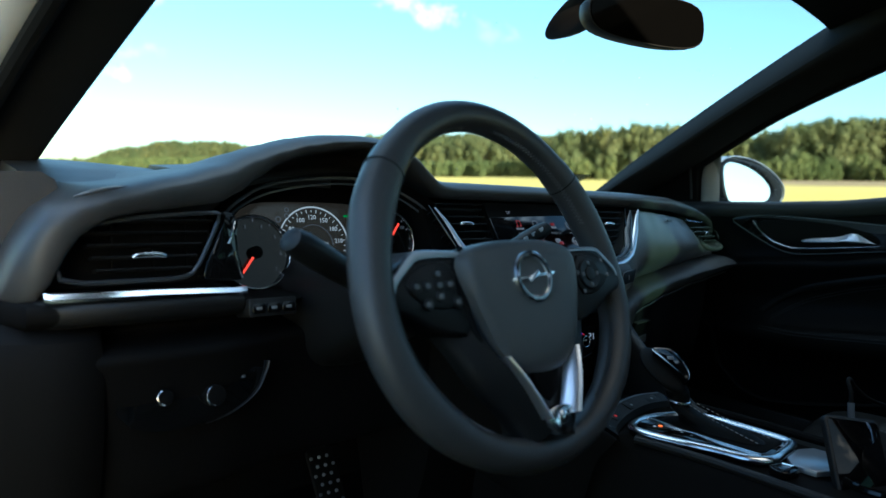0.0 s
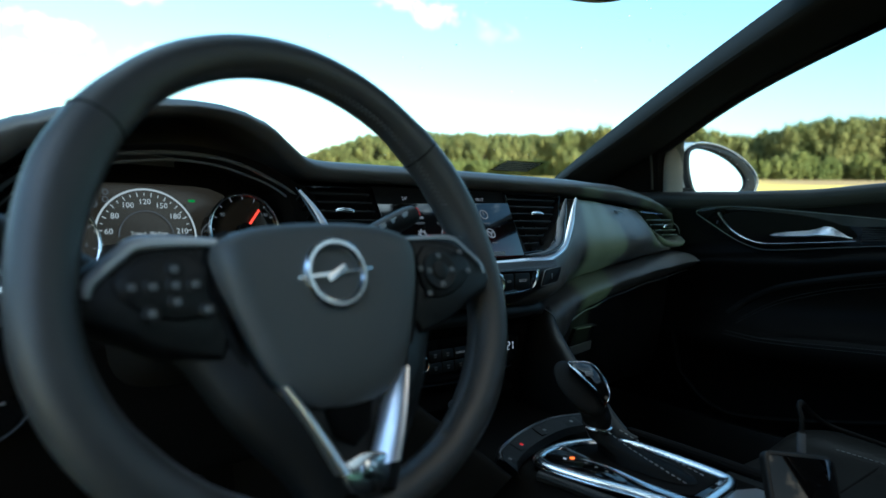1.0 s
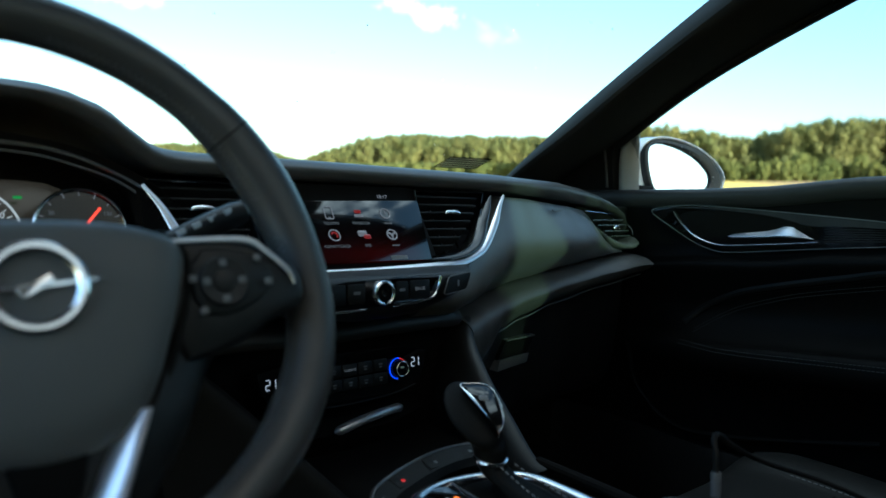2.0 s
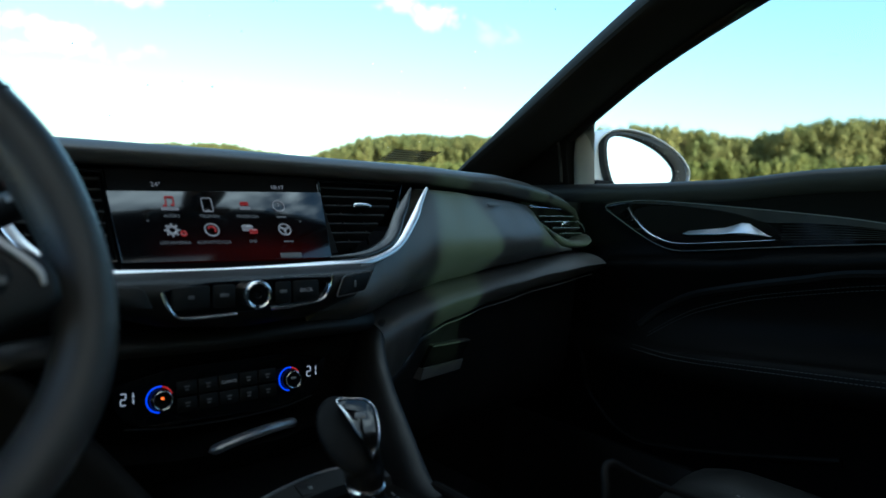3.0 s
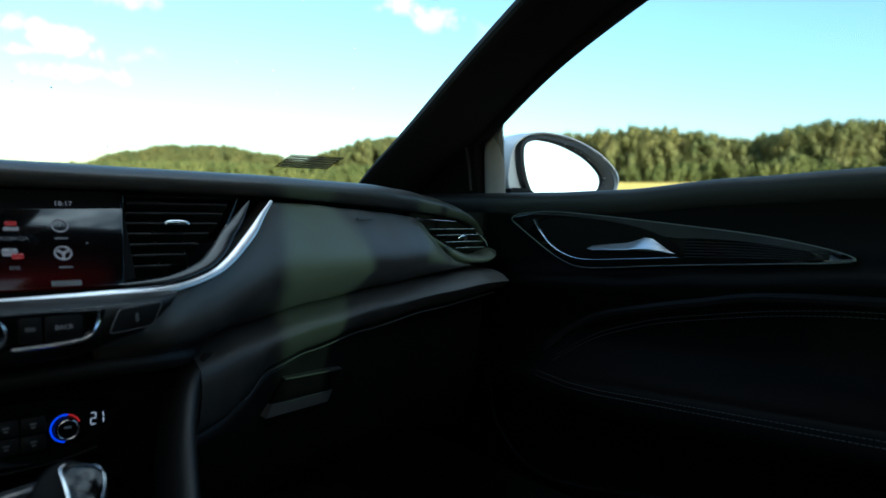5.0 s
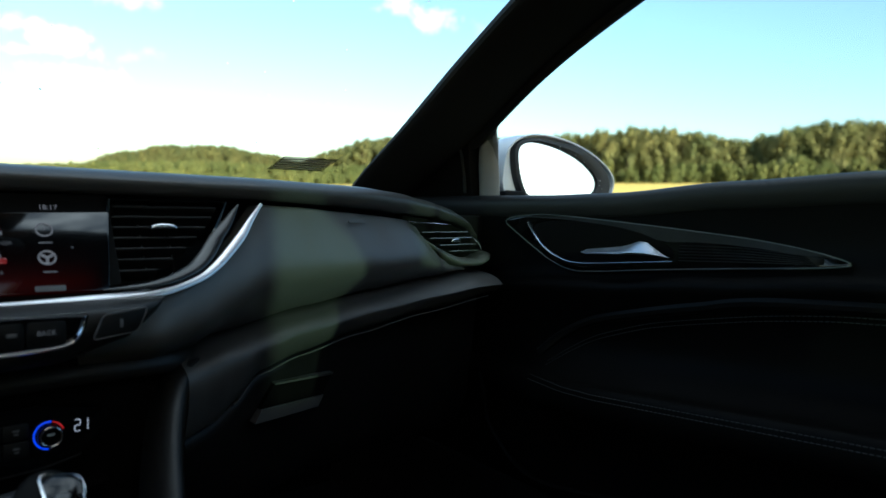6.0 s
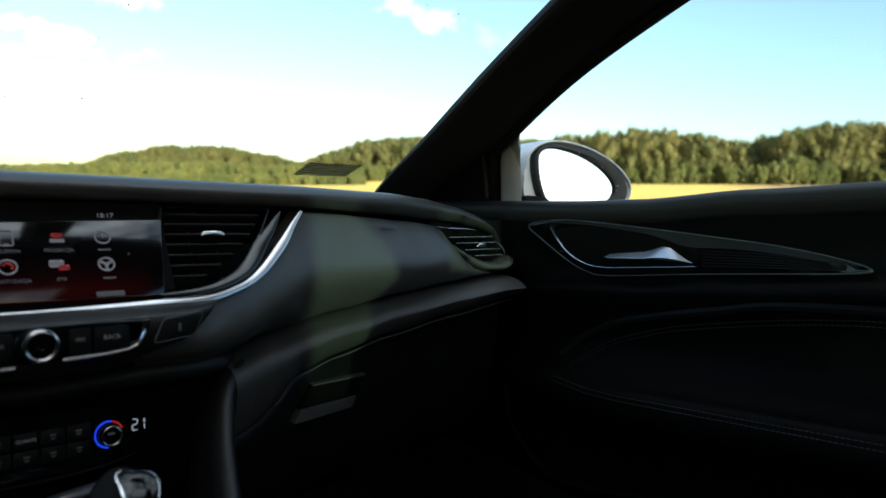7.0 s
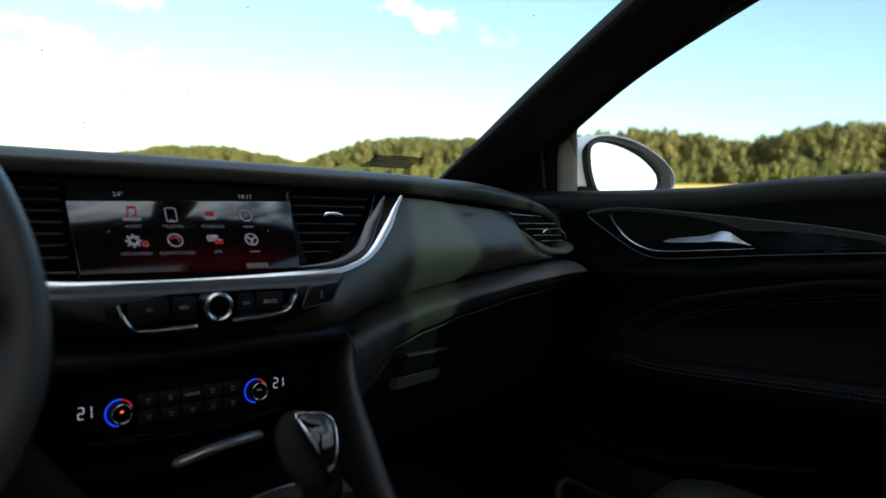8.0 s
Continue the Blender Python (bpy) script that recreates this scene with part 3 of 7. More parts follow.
def dash_top(x):
    zt, zb, yl = at(ZT, x), at(ZB, x), at(YL, x)
    yf = ws_y(x, 1.0) + 0.02 - (0.0 if abs(x) < 0.66 else (abs(x) - 0.66) * 0.5)
    back = 0.985 + max(0.0, zt - 1.006) * 0.25 if abs(x) > 0.6 else min(zt, 1.0) + max(0.0, zt - 1.006) * 0.25
    end = min(1.0, max(0.0, (-0.680 - x) / 0.035))        # the driver's end drops away behind the brow
    back = back * (1 - end) + (zt - 0.02) * end
    mid = min(max(zt, 0.984), 0.998) * (1 - end) + (zt - 0.03) * end
    up = max(zt, back) if abs(x) > 0.55 else zt
    raw = [(yf, 0.86), (yf, min(0.975, mid)), (0.40, mid), (yl + 0.20, back + (zt - back) * 0.45 if zt > back else back), (yl + 0.09, zt + (up - zt) * 0.7), (yl + 0.024, zt + (up - zt) * 0.12), (yl + 0.002, zt - 0.009),
           (yl, (zt + zb) / 2), (yl + 0.004, zb + 0.004), (yl + 0.014, zb), (yl + 0.09, zb + 0.002), (yl + 0.14, min(zb, 0.97)), (yf, 0.90)]
    return [(x, p.x, p.y) for p in chaikin(raw, 2)]


dash = thing("dashboard", (0, 0.2, 0.8), "black soft-touch dashboard with a raised hood over the dials", "dashboard")
bm = B()
skin(bm, [dash_top(x) for x in np.linspace(-0.751, 0.764, 124)])
part("top_pad", bm, M_PAD, dash, "charcoal soft pad with a rounded brow")

# panels behind the brow, at the foot of the windscreen, and the trim at the driver's end
bm = B()
skin(bm, [[(x, 0.13, 0.972), (x, 0.28, zr - 0.014), (x, 0.40, zr - 0.001), (x, 0.44, zr), (x, 0.45, zr - 0.012), (x, 0.13, 0.955)] for x, zr in ((-0.705, 1.012), (-0.65, 1.0155), (-0.60, 1.0145), (-0.55, 1.012), (-0.507, 1.0095))])
part("defroster_panel", bm, M_PAD, dash, "grey panel at the foot of the windscreen")
bm = B()
skin(bm, [[(x, 0.16, zr - 0.020), (x, 0.30, zr - 0.006), (x, 0.42, zr), (x, 0.43, zr - 0.012), (x, 0.16, zr - 0.035)] for x, zr in ((-0.504, 1.0145), (-0.44, 1.0195), (-0.38, 1.025), (-0.33, 1.024))])
part("defroster_panel", bm, M_PAD, dash)
bm = B()
skin(bm, [[(x, 0.128 + o, z) for x, z in ((-0.703, 0.995), (-0.690, 0.987), (-0.684, 0.970), (-0.688, 0.940), (-0.695, 0.87), (-0.765, 0.87), (-0.765, 0.992))] for o in (0.0, 0.05)])
part("end_trim", bm, M_END, dash, "brownish-grey trim at the end of the dashboard")
bm = B()
tube(bm, curve([(-0.692, 0.031, 0.9715), (-0.676, 0.029, 0.9765), (-0.660, 0.029, 0.9805), (-0.645, 0.031, 0.9830)], 16), [0.001 + 0.0042 * math.sin(math.pi * (i + 1) / 17) for i in range(16)], 8, flat=0.5)
part("slot_vent", bm, M_GREY, dash, "slim glossy demister slot")
bm = B()
skin(bm, [[(0.43 + 0.014 * s * math.cos(a), 0.49 + 0.014 * s * math.sin(a), z) for a in [k * math.pi / 10 for k in range(20)]] for s, z in ((1.0, 0.985), (1.0, 1.000), (0.8, 1.005), (0.4, 1.008))])
part("sun_sensor", bm, M_FLAT, dash, "small black sensor dome")

# driver's lower dash: rolled ledge, recess and knee panel, its shade put into the black
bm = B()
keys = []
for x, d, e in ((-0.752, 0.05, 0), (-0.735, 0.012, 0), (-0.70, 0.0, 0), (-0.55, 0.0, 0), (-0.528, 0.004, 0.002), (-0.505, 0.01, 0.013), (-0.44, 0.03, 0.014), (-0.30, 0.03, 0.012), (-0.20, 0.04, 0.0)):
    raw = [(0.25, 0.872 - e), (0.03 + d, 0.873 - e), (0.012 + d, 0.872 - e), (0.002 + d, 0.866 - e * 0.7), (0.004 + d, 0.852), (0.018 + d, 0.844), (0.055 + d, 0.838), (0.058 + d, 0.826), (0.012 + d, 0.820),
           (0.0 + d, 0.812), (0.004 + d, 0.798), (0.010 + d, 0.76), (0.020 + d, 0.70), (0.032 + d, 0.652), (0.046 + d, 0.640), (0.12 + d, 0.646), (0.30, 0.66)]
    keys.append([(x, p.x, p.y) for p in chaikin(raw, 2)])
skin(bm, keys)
part("knee_panel", bm, M_FLAT, dash, "black knee panel, darkened for the shade it sits in")
# the panel's top repeated in a paler black, as its better-lit part
bm = B()
skin(bm, [[(x, p.x, p.y) for p in chaikin([(0.25, 0.8735 - e), (0.03 + d, 0.8745 - e), (0.011 + d, 0.8735 - e), (0.0005 + d, 0.867 - e * 0.7), (0.0025 + d, 0.8515), (0.017 + d, 0.8430), (0.07 + d, 0.8420), (0.25, 0.8450)], 2)] for x, d, e in ((-0.742, 0.05, 0), (-0.728, 0.014, 0), (-0.70, 0.0, 0), (-0.55, 0.0, 0), (-0.528, 0.004, 0.002))])
part("ledge", bm, M_HARD, dash, "rolled leatherette ledge under the vent, paler for the light it gets")
bm = B()
skin(bm, [[(x, p.x, p.y) for p in chaikin([(0.10, 0.955), (0.065, 0.95), (0.06, 0.90), (0.06, 0.87), (0.12, 0.865)], 1)] for x in np.linspace(-0.715, -0.546, 6)])
part("vent_backing", bm, M_FLAT, dash)
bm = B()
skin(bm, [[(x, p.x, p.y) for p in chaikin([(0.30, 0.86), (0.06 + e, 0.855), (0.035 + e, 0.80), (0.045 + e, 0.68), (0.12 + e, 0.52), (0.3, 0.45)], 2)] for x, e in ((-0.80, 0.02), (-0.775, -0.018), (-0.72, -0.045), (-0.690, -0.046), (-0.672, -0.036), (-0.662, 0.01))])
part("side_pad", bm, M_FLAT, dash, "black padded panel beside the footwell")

# slim chrome strip under the outer vent
bm = B()
skin(bm, [[(x, y, z) for y, z in ((0.012 + e, 0.8795 + k), (0.007 + e, 0.8795 + k), (0.002 + e, 0.8752 + k), (0.003 + e, 0.872 + k), (0.02, 0.872 + k))] for x, e, k in ((-0.722, 0.004, 0.002), (-0.716, 0.0, 0.001), (-0.62, 0.0, 0.0), (-0.535, 0.002, -0.003), (-0.522, 0.008, -0.003))])
part("trim_strip", bm, M_CHROME, dash, "satin chrome strip")

# passenger's fascia: a satin grey wave that swells towards the cabin
FT = [(0.10, 0.872, 0.0), (0.165, 0.876, 0.004), (0.190, 0.878, 0.008), (0.213, 0.886, 0.017), (0.240, 0.900, 0.030), (0.261, 0.914, 0.042), (0.280, 0.932, 0.053), (0.300, 0.955, 0.066), (0.315, 0.969, 0.073), (0.38, 0.967, 0.088), (0.45, 0.962, 0.101), (0.52, 0.957, 0.118), (0.585, 0.951, 0.132), (0.605, 0.942, 0.134), (0.625, 0.918, 0.126), (0.645, 0.893, 0.116), (0.668, 0.878, 0.112), (0.70, 0.874, 0.118)]
FB = [(0.10, 0.802, 0.03), (0.165, 0.800, 0.030), (0.22, 0.802, 0.060), (0.262, 0.812, 0.085), (0.394, 0.834, 0.098), (0.50, 0.848, 0.105), (0.614, 0.860, 0.112), (0.70, 0.868, 0.120)]
bm = B()
rings = []
for x in np.linspace(0.10, 0.70, 66):
    zt, yt = at(FT, x)
    zb, yb = at(FB, x)
    h = max(zt - zb, 0.004)
    sw = 0.030 * min(1.0, h / 0.10)
    raw = [(yt + 0.05, zt + 0.001), (yt + 0.004, zt + 0.001), (yt, zt - 0.002), (yt * 0.75 + yb * 0.25 - sw * 0.72, zt - 0.30 * h), (yt * 0.5 + yb * 0.5 - sw * 1.25, zt - 0.58 * h), (yt * 0.3 + yb * 0.7 - sw * 1.0, zt - 0.76 * h), (yb - 0.004, zb + 0.004), (yb + 0.004, zb), (yb + 0.06, zb)]
    rings.append([(x, p.x, p.y) for p in chaikin(raw, 2)])
skin(bm, rings)
part("fascia", bm, M_FASCIA, dash, "satin dark grey panel that swells towards the passenger")

# soft shelf below it, and the glove box
SL = [(0.17, 0.700, 0.02), (0.20, 0.705, 0.03), (0.245, 0.712, 0.05), (0.279, 0.733, 0.062), (0.315, 0.760, 0.076), (0.38, 0.776, 0.085), (0.471, 0.793, 0.094), (0.60, 0.812, 0.100), (0.753, 0.832, 0.100)]
bm = B()
rings = []
for x in np.linspace(0.205, 0.752, 50):
    zl, yl = at(SL, x)
    zb, yb = at(FB, x)
    zb -= 0.003
    raw = [(yb + 0.08, zb), (yb + 0.012, zb), (yl - 0.006, zb - 0.006), (yl - 0.024, zb - 0.018), (yl - 0.024, (zb + zl) / 2), (yl - 0.012, zl + 0.006), (yl, zl), (yl + 0.09, zl)]
    rings.append([(x, p.x, p.y) for p in chaikin(raw, 2)])
skin(bm, rings)
part("shelf", bm, M_SKIN, dash, "black leatherette roll above the glove box")
GV = [(0.20, 0.035), (0.27, 0.06), (0.335, 0.082), (0.447, 0.122), (0.60, 0.150), (0.77, 0.165)]
bm = B()
rings = []
for x in np.linspace(0.212, 0.775, 40):
    zl, _ = at(SL, x)
    y = at(GV, x)
    rings.append([(x, p.x, p.y) for p in chaikin([(y + 0.12, zl - 0.002), (y + 0.012, zl - 0.002), (y + 0.002, zl - 0.004), (y - 0.002, zl - 0.02), (y + 0.01, 0.66), (y + 0.03, 0.58), (y + 0.10, 0.54), (y + 0.2, 0.54)], 2)])
skin(bm, rings)
glove = part("glove_box_lid", bm, M_HARD, dash, "hard black glove box lid with a curved top edge")

# paler line stands for the light caught along the lid's top edge
bm = B()
tube(bm, [Vector((x, at(SL, x)[1] - 0.001, at(SL, x)[0] - 0.005)) for x in np.linspace(0.278, 0.74, 60)], 0.0011, 6)
part("lid_edge", bm, M_FASCIA, glove, "thin lid edge in lighter grey for the light it catches")


def glove_spot(x, z, out=0.0):
    y = at(GV, x)
    return Vector((x, y - 0.004 + (0.70 - z) * 0.06 - out, z))


bm = B()
skin(bm, [[glove_spot(0.338, 0.741, o), glove_spot(0.449, 0.7305, o), glove_spot(0.432, 0.703, o), glove_spot(0.318, 0.712, o)] for o in (-0.02, 0.0015)])
part("latch_recess", bm, M_FLAT, glove)
bm = B()
skin(bm, [[glove_spot(0.340, 0.7425, o), glove_spot(0.450, 0.732, o), glove_spot(0.449, 0.7295, o), glove_spot(0.339, 0.740, o)] for o in (-0.01, 0.004)])
part("latch_edge", bm, M_FASCIA, glove)
bm = B()
skin(bm, [[glove_spot(0.318, 0.712, o * 0.6), glove_spot(0.432, 0.703, o * 0.6), glove_spot(0.420, 0.690, o), glove_spot(0.306, 0.698, o)] for o in (-0.01, 0.009)])
part("latch_lip", bm, M_FASCIA, glove, "grey lower lip of the glove box latch")

# black backing behind the middle of the dash and the steering column
bm = B()
skin(bm, [[(x, p.x, p.y) for p in chaikin([(0.25, 0.98), (0.095, 0.98), (0.075, 0.93), (0.045, 0.87), (0.05, 0.80), (0.045, 0.70), (0.05, 0.60), (0.10, 0.45), (0.25, 0.45)], 1)] for x in np.linspace(-0.215, 0.185, 8)])
part("centre_backing", bm, M_FLAT, dash)
PM = face_frame(0.0175, 0.0375, 0.9195, 34)
bm = B()
slab(bm, PM, [(-0.122, -0.049), (0.122, -0.049), (0.122, 0.070), (-0.122, 0.070)], -0.02, -0.001, 0.0008)
part("centre_panel", bm, M_FLAT, dash, "dull black panel round the screen")

# chrome line that sweeps under the screen and up beside the vent
SWEEP = curve([(-0.222, 0.052, 0.968), (-0.206, 0.040, 0.945), (-0.190, 0.022, 0.912), (-0.165, 0.004, 0.888), (-0.129, -0.001, 0.8775), (-0.064, -0.003, 0.875), (0.0, -0.004, 0.8745), (0.099, -0.002, 0.8765), (0.167, 0.001, 0.880), (0.213, 0.014, 0.890), (0.240, 0.027, 0.902), (0.262, 0.040, 0.918), (0.282, 0.052, 0.936), (0.297, 0.062, 0.953), (0.314, 0.071, 0.972)], 90)
bm = B()
tube(bm, SWEEP, [0.0020 + 0.0038 * min(1, i / 12, (89 - i) / 14) for i in range(90)], 12, up=(0, -0.74, 0.67), flat=0.35)
part("chrome_line", bm, M_SATIN, dash, "satin chrome line")
bm = B()
inner = [p + Vector((-0.020 * min(1, max(0, (i - 50) / 22)), 0.002, 0.009 + 0.002 * min(1, max(0, (i - 50) / 22)))) for i, p in enumerate(SWEEP)][46:86]
tube(bm, inner, [0.0008 + 0.0078 * math.sin(math.pi * i / 39) ** 0.8 for i in range(40)], 10, up=(0, -0.6, 0.8), flat=0.3)
part("vent_trim", bm, M_VENTTRIM, dash, "grey gloss trim beside the vent")

# infotainment screen
screen = thing("infotainment_screen", (0.0175, 0.03, 0.92), "switched-on glossy touchscreen showing a menu of icons", "screen")
bm = B()
slab(bm, PM, [(-0.1250, 0.0385), (-0.1235, 0.0395), (0.1190, 0.0460), (0.1200, 0.0450), (0.1085, -0.0435), (0.1070, -0.0445), (-0.1205, -0.0430), (-0.1215, -0.0420)], -0.001, 0.0035)
part("glass", bm, M_MENU, screen, "black glass with a dark red glow low in the menu")
S0 = PM @ Matrix.Translation((0, 0, 0.0037))


def icon(kind, x, y):
    m = S0 @ Matrix.Translation((x, y, 0.0003))
    a, b = B(), B()
    if kind == "note":
        bar(a, m, 0.018, 0.0035, 0, 0.0003, y=-0.006)
        bar(b, m, 0.0014, 0.010, 0, 0.0004, x=-0.003, y=0.003)
        bar(b, m, 0.0014, 0.010, 0, 0.0004, x=0.005, y=0.004)
        bar(b, m, 0.0095, 0.0022, 0, 0.0004, x=0.001, y=0.0085)
        bar(b, m, 0.004, 0.003, 0, 0.0004, x=-0.0045, y=-0.002)
        bar(b, m, 0.004, 0.003, 0, 0.0004, x=0.0035, y=-0.001)
    elif kind == "phone":
        ring_pts = rrect(0.011, 0.017, 0.002)
        tube(a, [m @ Vector((px, py, 0.0002)) for px, py in ring_pts], 0.0007, 5, loop=True)
        bar(a, m, 0.004, 0.001, 0, 0.0003, y=-0.0065)
    elif kind == "gear":
        ring(a, m, 0.0045, 0.0017, segs=20, sides=5)
        for k in range(8):
            t = m @ Matrix.Rotation(k * math.pi / 4, 4, "Z")
            bar(a, t, 0.0022, 0.0024, 0, 0.0004, x=0.007)
        ring(b, m @ Matrix.Translation((0.011, -0.004, 0)), 0.0025, 0.0013, segs=14, sides=5)
    elif kind == "fan":
        ring(a, m, 0.0075, 0.0009, segs=24, sides=5)
        ring(b, m, 0.004, 0.0013, segs=14, sides=5, a0=-40, a1=160)
    elif kind == "chat":
        bar(a, m, 0.013, 0.008, 0, 0.0003, x=-0.002, y=0.0015)
        bar(b, m, 0.010, 0.006, 0, 0.0005, x=0.004, y=-0.003)
    elif kind == "map":
        bar(a, m, 0.013, 0.004, 0, 0.0003, y=-0.004)
        bar(b, m, 0.010, 0.005, 0, 0.0004, y=0.002)
    elif kind == "clock":
        ring(a, m, 0.0072, 0.0008, segs=24, sides=5)
        bar(a, m, 0.001, 0.006, 0, 0.0003, y=0.002)
    else:
        ring(a, m, 0.0072, 0.0010, segs=24, sides=5)
        for k in range(3):
            bar(a, m @ Matrix.Rotation(k * 2.1 + 0.5, 4, "Z"), 0.006, 0.003, 0, 0.0003, x=0.003)
    top = part("icon", a, M_ICON, screen)
    if len(b.verts):
        part("icon_accent", b, M_ICONRED, top)
    else:
        b.free()


for kind, x, y in (("note", -0.066, 0.0245), ("phone", -0.026, 0.0243), ("map", 0.0165, 0.0248), ("clock", 0.058, 0.0245), ("gear", -0.0685, -0.0072), ("fan", -0.027, -0.0069), ("chat", 0.0153, -0.0062), ("swirl", 0.0576, -0.0068)):
    icon(kind, x, y)
for words, x, y in (("AUDIO", -0.066, 0.0098), ("TELEFON", -0.0262, 0.0097), ("PROJEKCJA", 0.017, 0.0100), ("USTAWIENIA", -0.0675, -0.0222), ("KLIMATYZACJA", -0.0272, -0.0222), ("SMS", 0.016, -0.0218), ("<", -0.0905, 0.0036), (">", 0.0805, 0.0038)):
    text("caption", words, S0 @ Matrix.Translation((x, y, 0)), 0.0052, M_DIM, screen)
for x, y, w in ((0.058, 0.0100, 0.012), (0.0585, -0.0222, 0.012)):
    bm = B()
    bar(bm, S0, w, 0.0018, 0, 0.0003, x=x, y=y)
    part("caption_bar", bm, M_DIM, screen)
bm = B()
bar(bm, S0, 0.026, 0.006, 0, 0.0004, 0.001, x=0.057, y=-0.0400)
part("tab", bm, M_FADED, screen)
text("temperature", "24°", PM @ Matrix.Translation((-0.0745, 0.0500, 0.0006)), 0.0078, M_ICON, screen)
text("time", "18:17", PM @ Matrix.Translation((0.0645, 0.0520, 0.0006)), 0.0078, M_ICON, screen)


def slat_vent(name, m, slats, tab, label, frame_pts, bars=(), rim_material=M_PIANO):
    """An air vent: louvres, a thumb tab and its rim. slats: rows of x0, x1, y in the frame m."""
    c = m.translation
    v = thing(name, tuple(c), label, "air vent", group="dashboard air vents")
    for x0, x1, y in slats:
        bm = B()
        pts0 = [(-0.0012, -0.018), (0.0012, -0.018), (0.0016, -0.002), (0.0008, 0.0004), (-0.0006, 0.0), (-0.0014, -0.003)]
        tilt = 0.35
        skin(bm, [[m @ Vector((x, y + py + pz * tilt * 0.25, pz)) for py, pz in pts0] for x in (x0, x1)])
        part("louvre", bm, M_HARD, v)
        bm = B()
        tube(bm, [m @ Vector((x0 + 0.001, y + 0.0004, 0.0006)), m @ Vector((x1 - 0.001, y + 0.0004, 0.0006))], 0.0005, 5)
        # silver on the eye-shaped vent stands for light falling on its louvres
        part("louvre_edge", bm, M_SILVER if "eye" in label else M_HARD, v)
    tx, ty, tw = tab
    bm = B()
    tube(bm, [m @ Vector((tx + px * tw, ty + py, 0.008)) for px, py in ((-0.5, -0.0022), (-0.46, -0.0008), (-0.36, 0.0006), (-0.15, 0.0012), (0.15, 0.0012), (0.36, 0.0006), (0.46, -0.0008), (0.5, -0.0022))], [0.0012, 0.0024, 0.0028, 0.0030, 0.0030, 0.0028, 0.0024, 0.0012], 12)
    part("thumb_tab", bm, M_BRIGHT, v, "chrome-tipped thumb tab")
    if frame_pts:
        bm = B()
        tube(bm, [m @ Vector((*p, 0.001)) for p in frame_pts], 0.0028, 8, loop=True)
        part("rim", bm, rim_material, v)
    for x, y0, y1 in bars:
        bm = B()
        bar(bm, m, 0.0022, y1 - y0, -0.016, -0.012, x=x, y=(y0 + y1) / 2)
        part("upright_vane", bm, M_FLAT, v)
    return v


VM = face_frame(0.20, 0.046, 0.928, 32)
slat_vent("air_vent", VM, [(-0.056 - 0.0026 * k, 0.056 - k * 0.0065 - 0.0011 * k * k, 0.044 - k * 0.0128) for k in range(7)], (-0.010, 0.0145, 0.026), "black slatted centre air vent with a chrome tab", [(-0.060, 0.052), (0.070, 0.052), (0.050, 0.015), (0.016, -0.030), (-0.010, -0.046), (-0.074, -0.050)], [(-0.03, -0.04, 0.04), (0.0, -0.03, 0.04)])
VM2 = face_frame(-0.158, 0.048, 0.928, 32)
slat_vent("air_vent", VM2, [(-0.050 + k * 0.004, 0.048, 0.044 - k * 0.0128) for k in range(7)], (-0.003, 0.0145, 0.026), "black slatted centre air vent beside the dials", [(-0.056, 0.052), (0.052, 0.052), (0.052, -0.050), (-0.02, -0.048), (-0.035, -0.02)], [(-0.02, -0.03, 0.04), (0.01, -0.03, 0.04)])
VL = face_frame(-0.615, 0.028, 0.921, 6)
slat_vent("air_vent", VL, [(-0.074 + 0.004 * k, 0.060 - k * 0.006, 0.028 - k * 0.0125) for k in range(5)], (-0.010, -0.0085, 0.033), "large black slatted outer air vent by the driver's door", [(p.x, p.y) for p in chaikin([Vector((*q, 0)) for q in ((-0.089, -0.034), (-0.094, -0.015), (-0.084, 0.007), (-0.068, 0.021), (-0.033, 0.029), (0.012, 0.034), (0.062, 0.037), (0.069, 0.034), (0.055, 0.004), (0.040, -0.026), (0.024, -0.034), (-0.016, -0.034))], 1)], [(-0.04, -0.025, 0.03), (0.0, -0.025, 0.03), (0.035, -0.02, 0.03)], M_VENTTRIM)
bm = B()
slab(bm, VL, [(p.x, p.y) for p in chaikin([(0.070, 0.040), (0.088, 0.034), (0.086, 0.000), (0.094, -0.034), (0.088, -0.040), (0.050, -0.038), (0.046, -0.030), (0.061, 0.004), (0.074, 0.032)], 1)], -0.02, 0.003, 0.0016)
part("vent_column", bm, M_PIANO, dash, "piano-black column between the outer vent and the dials")
# two highlights on the gloss column, drawn as slim chrome lines
for pts in (((0.084, 0.028), (0.080, 0.012), (0.076, 0.002)), ((0.083, -0.006), (0.086, -0.022), (0.091, -0.036))):
    bm = B()
    tube(bm, curve([VL @ Vector((*p, 0.0035)) for p in pts], 12), 0.0014, 6)
    part("vent_trim", bm, M_CHROME, dash, "highlight on the vent column drawn as a slim chrome line")
VR = face_frame(0.676, 0.130, 0.921, 14, 4)
slat_vent("air_vent", VR, [(-0.060, 0.046, 0.0105), (-0.046, 0.054, 0.0005), (-0.026, 0.062, -0.0110), (-0.006, 0.066, -0.0215)], (0.006, -0.005, 0.020), "small eye-shaped black air vent by the passenger's door", [], [(-0.01, -0.018, 0.014), (0.03, -0.025, 0.014)])
